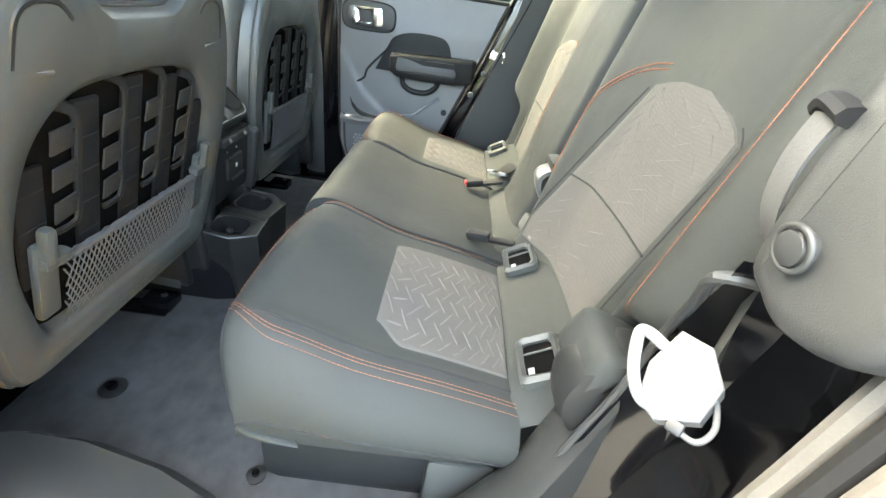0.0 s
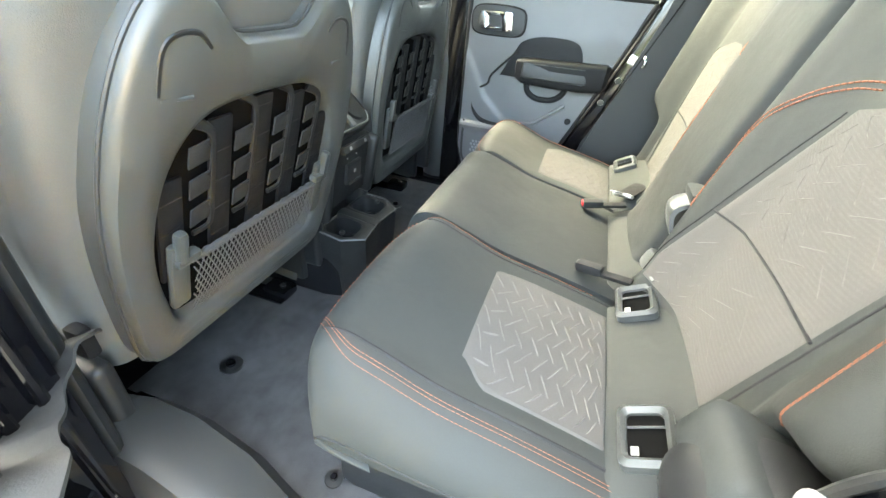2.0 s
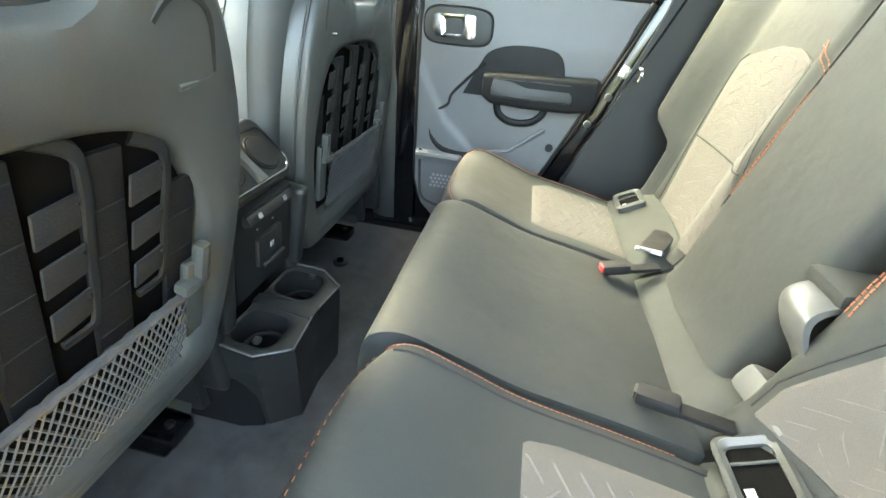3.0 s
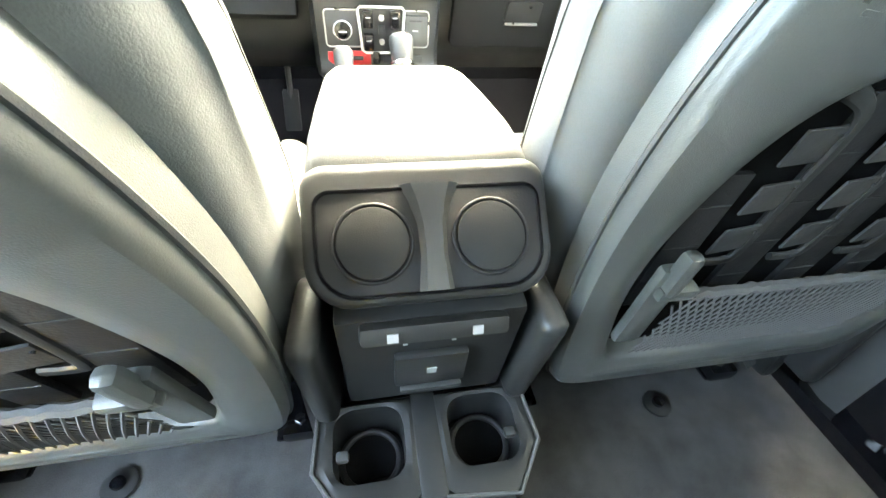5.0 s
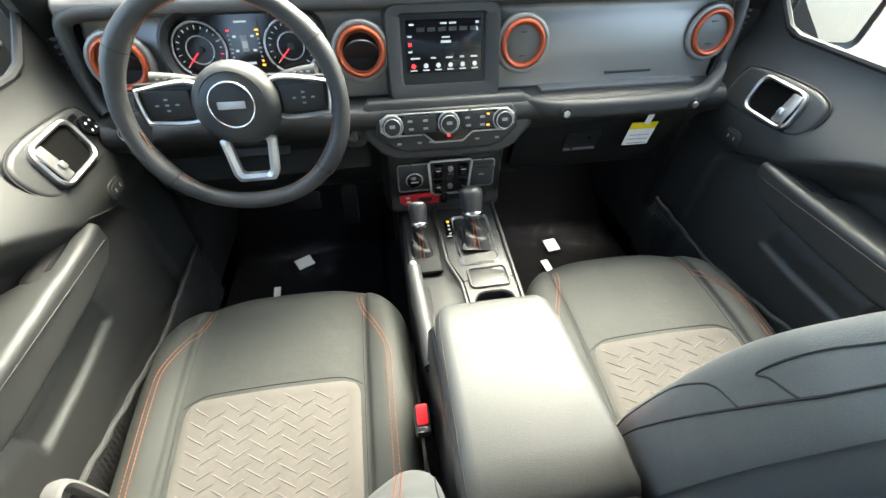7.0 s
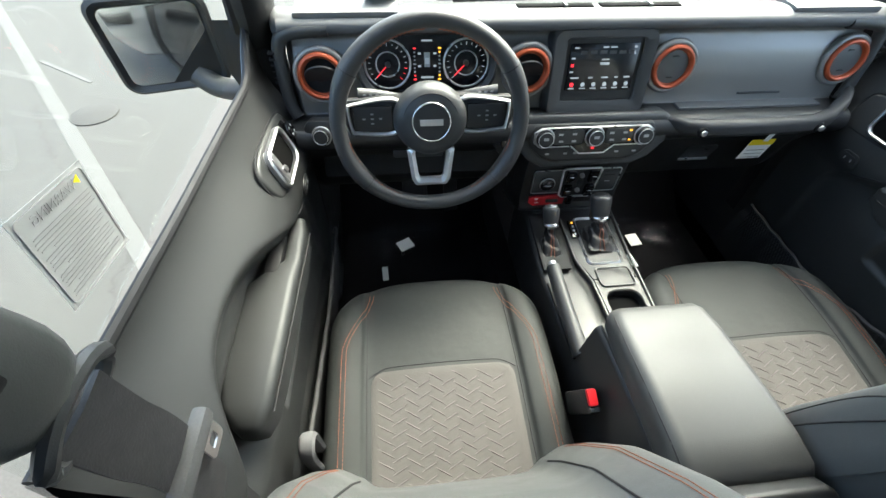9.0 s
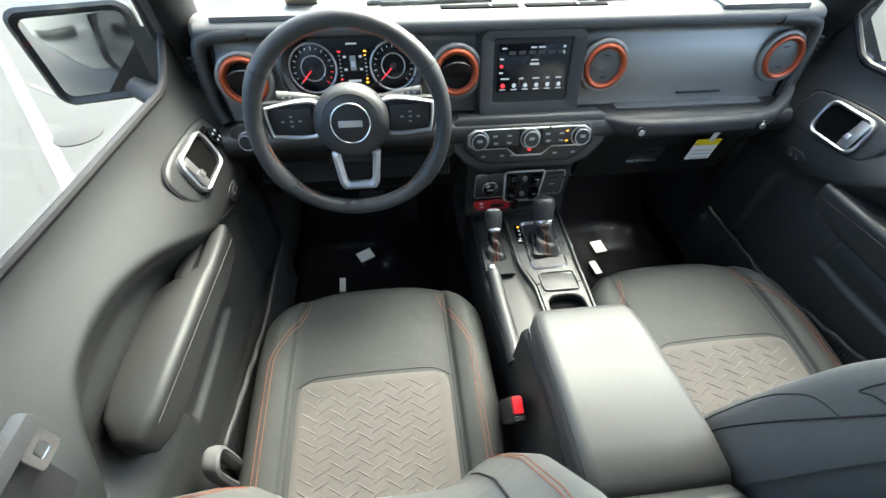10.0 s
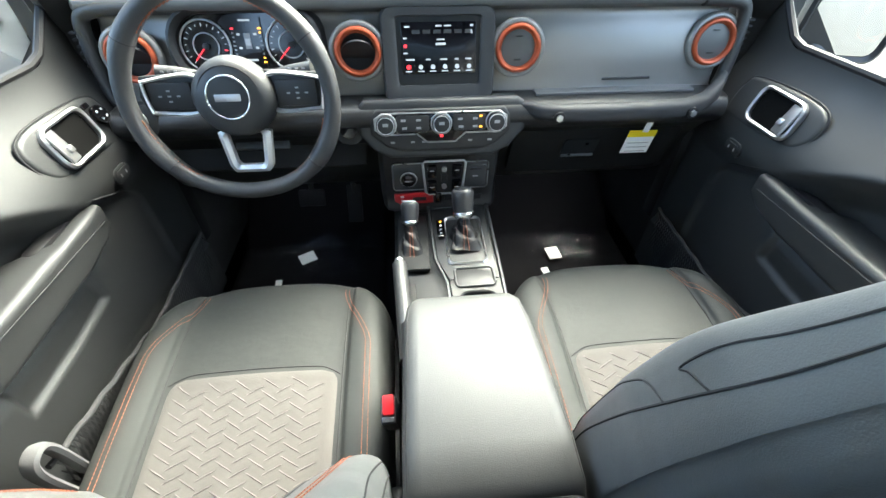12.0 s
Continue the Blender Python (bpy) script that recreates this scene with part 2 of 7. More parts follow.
def smooth_line(pts, n, closed=False):
    """Catmull-Rom through the points, resampled to n points of even parameter."""
    p = np.array(pts, float)
    m = len(p)
    segs = m if closed else m - 1
    out = []
    for i in range(n):
        u = i / n * segs if closed else i / (n - 1) * segs
        k = min(int(u), segs - 1)
        f = u - k
        if closed:
            a, b, c, d = p[(k - 1) % m], p[k % m], p[(k + 1) % m], p[(k + 2) % m]
        else:
            a, b, c, d = p[max(k - 1, 0)], p[k], p[k + 1], p[min(k + 2, m - 1)]
        out.append(0.5 * (2 * b + (c - a) * f + (2 * a - 5 * b + 4 * c - d) * f * f + (3 * b - a - 3 * c + d) * f**3))
    return np.array(out)


def tube(pts, radius, sub=8, closed=False, flat=1.0, up=(0, 0, 1)):
    """A tube along a line; flat squashes it along up."""
    bm = bmesh.new()
    p = [Vector(q) for q in pts]
    n, rows = len(p), []
    for i in range(n):
        if closed:
            d = p[(i + 1) % n] - p[i - 1]
        else:
            d = p[min(i + 1, n - 1)] - p[max(i - 1, 0)]
        d.normalize()
        u = Vector(up)
        u = u - d * u.dot(d)
        if u.length < 1e-4:
            u = Vector((1, 0, 0)) - d * d.x
        u.normalize()
        w = d.cross(u)
        rr = radius[i] if isinstance(radius, (list, tuple)) else radius
        rows.append([bm.verts.new(p[i] + w * (rr * math.cos(a)) + u * (rr * flat * math.sin(a))) for a in (2 * math.pi * k / sub for k in range(sub))])
    for i in range(n if closed else n - 1):
        for k in range(sub):
            bm.faces.new((rows[i][k], rows[(i + 1) % n][k], rows[(i + 1) % n][(k + 1) % sub], rows[i][(k + 1) % sub]))
    if not closed:
        bm.faces.new(rows[0][::-1]), bm.faces.new(rows[-1])
    return bm


def loft(sections, caps=True, closed=True):
    """Skin over sections of equal length."""
    bm = bmesh.new()
    rows = [[bm.verts.new(q) for q in s] for s in sections]
    m = len(rows[0])
    for a, b in zip(rows, rows[1:]):
        for k in range(m if closed else m - 1):
            bm.faces.new((a[k], a[(k + 1) % m], b[(k + 1) % m], b[k]))
    if caps and closed:
        bm.faces.new(rows[0][::-1]), bm.faces.new(rows[-1])
    return bm


def slab(outline, depth, r=0.003, seg=2):
    """A plate in the local xy plane, its face at z = 0 and its back at -depth, with rounded front edges."""
    bm = bmesh.new()
    top = [bm.verts.new((x, y, 0)) for x, y in outline]
    face = bm.faces.new(top)
    ext = bmesh.ops.extrude_face_region(bm, geom=[face])
    bmesh.ops.translate(bm, vec=(0, 0, -depth), verts=[v for v in ext["geom"] if isinstance(v, bmesh.types.BMVert)])
    if r:
        es = [e for e in bm.edges if all(abs(v.co.z) < 1e-6 for v in e.verts)]
        bmesh.ops.bevel(bm, geom=es, offset=r, segments=seg, affect="EDGES", profile=0.6)
    return bm


def frame_slab(outer, inner, depth, proud=0.0):
    """A flat frame between two outlines of equal length, in the local xy plane, lifted by proud at its crest."""
    mid = [((a[0] + b[0]) / 2, (a[1] + b[1]) / 2) for a, b in zip(outer, inner)]
    rows = [[(x, y, -depth) for x, y in outer], [(x, y, 0) for x, y in outer], [(x, y, proud) for x, y in mid], [(x, y, 0) for x, y in inner], [(x, y, -depth) for x, y in inner]]
    return loft(rows, caps=False)


def round_rect(w, h, r, n=5, x=0.0, y=0.0):
    out = []
    for cx, cy, a0 in ((w / 2 - r, h / 2 - r, 0), (-w / 2 + r, h / 2 - r, 90), (-w / 2 + r, -h / 2 + r, 180), (w / 2 - r, -h / 2 + r, 270)):
        for k in range(n + 1):
            a = radians(a0 + 90 * k / n)
            out.append((x + cx + r * math.cos(a), y + cy + r * math.sin(a)))
    return out


def sheet(f, s0, s1, t0, t1, ns, nt):
    """A grid over f(s, t)."""
    bm = bmesh.new()
    rows = [[bm.verts.new(f(s0 + (s1 - s0) * i / ns, t0 + (t1 - t0) * j / nt)) for i in range(ns + 1)] for j in range(nt + 1)]
    for a, b in zip(rows, rows[1:]):
        for i in range(ns):
            bm.faces.new((a[i], a[i + 1], b[i + 1], b[i]))
    return bm


def lifted(f, s, t, d, e=0.004):
    """f(s, t) moved d along the surface's normal."""
    p = Vector(f(s, t))
    a, b = Vector(f(s + e, t)) - Vector(f(s - e, t)), Vector(f(s, t + e)) - Vector(f(s, t - e))
    n = b.cross(a)
    if n.length < 1e-12:
        return p
    return p + n.normalized() * d


def seam_line(f, path, radius=0.0016, d=0.0):
    return tube([lifted(f, s, t, d) for s, t in path], radius, sub=5)


def stitches(f, path, gap=0.0068, long=0.0050, wide=0.0007, d=0.0012):
    """A row of short thread stitches over the surface."""
    pts = [lifted(f, s, t, d) for s, t in path]
    bm = bmesh.new()
    run, want = 0.0, 0.0
    for a, b in zip(pts, pts[1:]):
        L = (b - a).length
        if L < 1e-9:
            continue
        w = (b - a) / L
        while want < run + L:
            c = a + w * (want - run)
            side = w.cross(Vector((0.31, 0.2, 0.93))).normalized() * wide
            up = side.cross(w).normalized() * wide
            v = [bm.verts.new(c + w * (k * long) + o) for k in (0, 1) for o in (side, up, -side, -up)]
            for i in range(4):
                bm.faces.new((v[i], v[(i + 1) % 4], v[4 + (i + 1) % 4], v[4 + i]))
            bm.faces.new(v[:4]), bm.faces.new(v[4:])
            want += gap
        run += L
    return bm


def patch(f, span, t0, t1, ns, nt, lift=0.002, sink=-0.002):
    """A sewn-in panel: for every t it reaches over span(t), and its rim dips under the cover."""
    bm = bmesh.new()
    rows = []
    for j in range(nt + 1):
        t = t0 + (t1 - t0) * j / nt
        a, b = span(t)
        rows.append([bm.verts.new(lifted(f, a + (b - a) * i / ns, t, sink if i in (0, ns) or j in (0, nt) else lift)) for i in range(ns + 1)])
    for p, q in zip(rows, rows[1:]):
        for i in range(ns):
            bm.faces.new((p[i], p[i + 1], q[i + 1], q[i]))
    return bm


def tread(f, span, t0, t1, width, length, pitch=0.033, lift=0.0024, high=0.0016, lean=0.62, gap=0.026, half=0.0195, wide=0.0016):
    """The embossed tread pattern of a cloth panel: herringbone of long thin ridges."""
    bm = bmesh.new()
    cols, rows = int(width / pitch) + 2, int(length / gap) + 3
    for i in range(cols):
        slope = lean if i % 2 else -lean * 0.8
        for j in range(rows):
            cx, cy = (i + 0.4) * pitch, (j + 0.5 * (i % 2) - 0.3) * gap
            ok, grid = True, []
            for k in range(5):
                a = cx + half * (k / 2 - 1)
                line = []
                for w, h in ((-wide, -0.0006), (0, high if 0 < k < 4 else 0.0), (wide, -0.0006)):
                    p = a / width
                    q = (cy + slope * (a - cx) + w) / length
                    if not (0.02 < p < 0.98 and 0.02 < q < 0.98):
                        ok = False
                        break
                    t = t0 + (t1 - t0) * q
                    s0, s1 = span(t)
                    line.append((s0 + (s1 - s0) * p, t, lift + h))
                if not ok:
                    break
                grid.append(line)
            if not ok:
                continue
            vs = [[bm.verts.new(lifted(f, *q)) for q in line] for line in grid]
            for a, b in zip(vs, vs[1:]):
                for k in range(2):
                    bm.faces.new((a[k], a[k + 1], b[k + 1], b[k]))
    return bm


def step(a, b, x):
    u = min(max((x - a) / (b - a), 0.0), 1.0)
    return u * u * (3 - 2 * u)


def lerp(table, x):
    return float(np.interp(x, [a for a, _ in table], [b for _, b in table]))


# ---- the large structure: ground, vehicle floor, roof, pillars ----
def ground():
    bm = rbox((0, 0, -0.70), (400, 400, 0.2), 0)
    tagged(part("ground", bm, "asphalt", smooth=False), "sunlit grey asphalt of a car park", "ground", kind="structure")
    for x, y, w, l, rot in ((-3.79, 3.41, 0.10, 9.0, 36.8), (-3.42, 3.26, 0.035, 0.78, 54.5)):
        o = part("painted_line", rbox((x, y, -0.598), (w, l, 0.006), 0, (0, 0, rot)), "line_paint", smooth=False)
        tagged(o, "worn white parking line on the asphalt", "road marking", kind="structure")
    rnd = random.Random(11)
    bms = []
    for path in (((-3.38, 2.67), (-2.9, 1.95), (-2.22, 1.23)), ((-2.3, 1.5), (-2.02, 1.11), (-1.97, 0.65), (-1.7, 0.1)), ((-2.0, 1.0), (-1.4, 1.1), (-1.1, 1.3))):
        line = smooth_line([(x, y, -0.5995) for x, y in path], 60)
        bms.append(tube([(x + rnd.uniform(-0.02, 0.02), y + rnd.uniform(-0.02, 0.02), z) for x, y, z in line], [rnd.uniform(0.004, 0.016) for _ in line], 5, flat=0.1))
    tagged(part("asphalt_crack", merge(*bms), "tar"), "jagged dark cracks in the asphalt", "crack", kind="structure")
    tagged(part("drain_cover", disc((-2.84, 2.48, -0.597), 0.17, 0.012, (0, 0, 0), 0.003, 32), "tar"), "round dark cover in the asphalt", "cover", kind="structure")


M["tar"] = material("dark_patch", (0.030, 0.029, 0.028), 0.9, vary=0.3, scale=9, bump=0.5, grain=90)
ground()


def floor():
    tagged(part("floor_front", rbox((0, 0.15, 0.0), (1.42, 1.4, 0.06), 0.01), "shaded_carpet"), "carpeted front floor with footwell shade in its colour", "floor", kind="structure")
    tagged(part("floor", rbox((0, -1.12, 0.02), (1.42, 1.14, 0.16), 0.012), "carpet"), "dark charcoal carpeted rear floor", "floor", kind="structure")
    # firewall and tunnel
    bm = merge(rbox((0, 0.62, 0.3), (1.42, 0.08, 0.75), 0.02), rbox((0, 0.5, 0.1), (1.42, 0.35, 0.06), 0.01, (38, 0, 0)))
    tagged(part("wall_front", bm, "shaded_carpet"), "carpeted firewall, darkened for shade under the dashboard", "wall", kind="structure")
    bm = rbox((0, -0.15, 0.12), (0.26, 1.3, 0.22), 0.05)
    tagged(part("tunnel", bm, "shaded_carpet"), "carpeted transmission tunnel hump", "floor", kind="structure")


floor()


def shell():
    # sills, pillars and roof rails of both sides
    for s in (-1, 1):
        side = "left" if s < 0 else "right"
        rocker = merge(rbox((s * 0.745, -0.45, 0.0), (0.12, 2.2, 0.26), 0.03))
        tagged(part("sill_" + side, rocker, "gloss"), "gloss black painted door sill", "sill", kind="structure")
        px = 0.735 if s > 0 else 0.685
        b = tube(smooth_line([(s * px, -0.745, 0.05 if s > 0 else 0.20), (s * px, -0.745, 0.5), (s * px, -0.755, 0.85), (s * 0.675, -0.79, 1.32)], 14), 0.055 if s > 0 else 0.034, 12, up=(1, 0, 0), flat=0.55)
        tagged(part("pillar_b_" + side, b, "plastic_mid" if s > 0 else "plastic"), "charcoal trimmed centre door pillar", "pillar", kind="structure")
        jb = rbox((s * 0.745, -0.80, 0.48), (0.07, 0.085, 0.80), 0.012) if s > 0 else rbox((-0.752, -0.775, 0.50), (0.10, 0.07, 0.92), 0.012)
        tagged(part("jamb_b_" + side, jb, "gloss"), "gloss black jamb of the centre pillar", "door frame", kind="structure")
        a = tube(smooth_line([(s * 0.722, 0.185, 0.25), (s * 0.722, 0.180, 0.78), (s * 0.708, 0.135, 0.92), (s * 0.63, -0.09, 1.36)], 14), 0.068, 14, up=(1, 0, 0), flat=0.6)
        tagged(part("pillar_a_" + side, a, "glove_plastic"), "black windscreen pillar trim", "pillar", kind="structure")
        rail = tube([(s * 0.63, -0.09, 1.36), (s * 0.66, -0.8, 1.36), (s * 0.66, -1.62, 1.34)], 0.04, 10)
        tagged(part("roof_rail_" + side, rail, "headliner"), "dark padded roof rail", "rail", kind="structure")
        if s > 0:
            inner = rbox((0.742, -1.06, 0.22), (0.03, 0.86, 0.52), 0.008)
            tagged(part("rocker_inner", inner, "gloss"), "black inner rocker panel below the rear door", "sill", kind="structure")
        kick = rbox((s * 0.71, 0.36, 0.30), (0.05, 0.62, 0.62), 0.02)
        tagged(part("kick_panel_" + side, kick, "plastic"), "black plastic kick panel in the footwell", "panel", kind="structure")
        # rear quarter: wheel-arch panel behind the door opening
        bm = bmesh.new()
        prof = [(-1.30, 0.0), (-1.30, 0.36), (-1.36, 0.52), (-1.45, 0.80), (-1.47, 0.92), (-1.56, 1.34), (-1.85, 1.34), (-1.85, 0.0)]
        back = 0.0 if s > 0 else 0.26
        vs = [[bm.verts.new((s * x, max(y - back, -1.85), z)) for y, z in (prof if s > 0 else prof[1:3] + prof[4:-1] + [(-1.85, 0.36)])] for x in (0.70, 0.80)]
        prof = vs[0]
        bm.faces.new(vs[0]), bm.faces.new(vs[1][::-1])
        for i in range(len(prof)):
            j = (i + 1) % len(prof)
            bm.faces.new((vs[0][i], vs[1][i], vs[1][j], vs[0][j]))
        bmesh.ops.bevel(bm, geom=bm.edges[:], offset=0.012, segments=2, affect="EDGES")
        tagged(part("quarter_panel_" + side, bm, "plastic_mid"), "charcoal moulded rear quarter trim", "panel", kind="structure")
    tagged(part("wall_rear", rbox((0, -1.88, 0.45), (1.5, 0.06, 0.96), 0.02), "headliner"), "dark rear bulkhead of the cab", "wall", kind="structure")
    rear = rbox((0, -1.88, 1.145), (1.4, 0.004, 0.43), 0)
    tagged(part("window_2", rear, "privacy", smooth=False), "tinted rear window glass", "window", kind="structure")
    # hard roof: one shell over the bench, two lift-out panels over the front seats
    top = merge(rbox((0, -1.27, 1.395), (1.36, 1.24, 0.05), 0.02), rbox((0, -0.67, 1.37), (1.36, 0.07, 0.08), 0.02))
    top = merge(top, rbox((-0.335, -0.37, 1.40), (0.66, 0.55, 0.05), 0.02), rbox((0.335, -0.37, 1.40), (0.66, 0.55, 0.05), 0.02))
    tagged(part("ceiling", top, "headliner"), "dark hard roof over bench and front seats", "ceiling", kind="structure")
    # bonnet and windscreen surround
    bm = sheet(lambda s, t: (1.3 * (s - 0.5) * (1 - 0.1 * t), 0.30 + 1.36 * t, 0.845 + 0.03 * math.sin(math.pi * s) - 0.05 * t * t), 0, 1, 0, 1, 16, 12)
    tagged(part("bonnet", bm, "gloss"), "glossy painted bonnet reflecting the sky", "bonnet", kind="structure")
    bm = rbox((0, 0.275, 0.795), (1.36, 0.19, 0.06), 0.02, (4, 0, 0))
    tagged(part("cowl", bm, "plastic"), "black plastic cowl below the windscreen", "panel", kind="structure")
    bm = rbox((0, -0.10, 1.37), (1.3, 0.08, 0.07), 0.02)
    tagged(part("windscreen_header", bm, "headliner"), "dark windscreen header rail", "rail", kind="structure")
    pane = rbox((0, 0.0375, 1.1175), (1.30, 0.004, 0.53), 0, (28.7, 0, 0))
    o = tagged(part("window_1", pane, "glass", smooth=False), "clear raked windscreen glass", "windscreen", kind="structure")
    o.visible_shadow = False


shell()


# ---- front seats ----
def cushion_fn(cx, center, prof, corner, zmin, level=False):
    """Surface over a cushion: center is its middle line (y, z) from front to back, prof its cross-section (x, dz)."""
    C, P = smooth_line(center, 81), smooth_line(prof, 121)

    def f(s, t):
        i, j = min(max(s, 0), 1) * 120, min(max(t, 0), 1) * 80
        a, b = min(int(i), 119), min(int(j), 79)
        x, dz = P[a] + (P[a + 1] - P[a]) * (i - a)
        y, z = C[b] + (C[b + 1] - C[b]) * (j - b)
        u = abs(2 * s - 1)
        room = min(max((z - zmin) / 0.12, 0.0), 1.0)
        if level:
            room = max(z - zmin + 0.012, 0.0) / 0.145
        return (cx + x * (1 - 0.05 * (1 - min(room, 1.0))), y - (corner * min(abs(x) / abs(P[60:, 0]).max(), 1.0) ** 4) * (1 - step(0.25, 0.8, t)), z + dz * (room if dz < 0 else step(0.1, 0.5, t)))

    return f


SEAT_CENTER = [(-0.195, 0.16), (-0.133, 0.20), (-0.116, 0.28), (-0.128, 0.337), (-0.172, 0.364), (-0.265, 0.370), (-0.37, 0.366), (-0.48, 0.354), (-0.58, 0.340), (-0.68, 0.330)]
SEAT_PROF = [(-0.225, -0.19), (-0.248, -0.12), (-0.252, -0.05), (-0.238, -0.002), (-0.208, 0.014), (-0.175, 0.008), (-0.158, -0.004), (-0.08, -0.001), (0, 0.001),
             (0.08, -0.001), (0.158, -0.004), (0.175, 0.008), (0.208, 0.014), (0.238, -0.002), (0.252, -0.05), (0.248, -0.12), (0.225, -0.19)]


def at_x(f, cx, x, t):
    """The s at which the surface, between its sides, reaches x at t."""
    lo, hi = 0.1, 0.9
    for _ in range(24):
        mid = (lo + hi) / 2
        if f(mid, t)[0] - cx < x:
            lo = mid
        else:
            hi = mid
    return lo


def at_y(f, y):
    lo, hi = 0.25, 1.0
    for _ in range(24):
        mid = (lo + hi) / 2
        if f(0.5, mid)[1] > y:
            lo = mid
        else:
            hi = mid
    return lo


# rear surface of the passenger's more upright backrest (z, y)
REAR_UPRIGHT = [(0.28, -0.695), (0.39, -0.712), (0.55, -0.735), (0.67, -0.750), (0.74, -0.760), (0.84, -0.778), (0.90, -0.79), (0.97, -0.80), (1.0, -0.785)]


def back_fn(cx, front):
    """Closed surface of a front backrest: s runs round it from the front middle, t from the bottom up."""
    zs = [(0, 0.30), (0.9, 0.955), (1, 1.0)]
    yf = front
    yr = REAR_UPRIGHT if cx > 0 else [(0.28, -0.715), (0.39, -0.743), (0.55, -0.790), (0.67, -0.826), (0.74, -0.846), (0.84, -0.880), (0.90, -0.898), (0.97, -0.906), (1.0, -0.865)]
    hw = [(0.28, 0.235), (0.40, 0.258), (0.55, 0.270), (0.70, 0.270), (0.82, 0.258), (0.92, 0.222), (0.98, 0.17), (1.0, 0.10)]

    def section(z):
        a, b, w = lerp(yf, z), lerp(yr, z), lerp(hw, z)
        bol = 0.042 * (1 - step(0.75, 0.98, z))
        m = (a + b) / 2
        half = [(0, a), (0.30 * w, a), (0.56 * w, a + 0.004), (0.68 * w, a + 0.55 * bol), (0.84 * w, a + bol), (0.955 * w, a + 0.75 * bol), (1.0 * w, a - 0.02), (1.0 * w, m), (0.985 * w, b + 0.045), (0.9 * w, b + 0.012), (0.6 * w, b), (0.25 * w, b - 0.004)]
        pts = half + [(0, b - 0.005)] + [(-x, y) for x, y in half[:0:-1]]
        return smooth_line(pts, 96, closed=True)

    table = [section(0.28 + 0.72 * k / 60) for k in range(61)]

    def f(s, t):
        z = lerp(zs, t)
        k = min(max((z - 0.28) / 0.72, 0), 1) * 60
        a = min(int(k), 59)
        sec = table[a] + (table[a + 1] - table[a]) * (k - a)
        i = (s % 1.0) * 96
        p = int(i) % 96
        x, y = sec[p] + (sec[(p + 1) % 96] - sec[p]) * (i - int(i))
        return (cx + x, y, z)

    return f


# front surface of the backrests (z, y): the driver's is reclined further
BACK_FRONT = {True: [(0.28, -0.575), (0.33, -0.590), (0.45, -0.622), (0.57, -0.664), (0.70, -0.734), (0.76, -0.770), (0.815, -0.797), (0.90, -0.838), (0.97, -0.870), (1.0, -0.86)],
              False: [(0.28, -0.575), (0.33, -0.590), (0.45, -0.615), (0.57, -0.632), (0.70, -0.658), (0.81, -0.682), (0.93, -0.708), (0.98, -0.728), (1.0, -0.765)]}


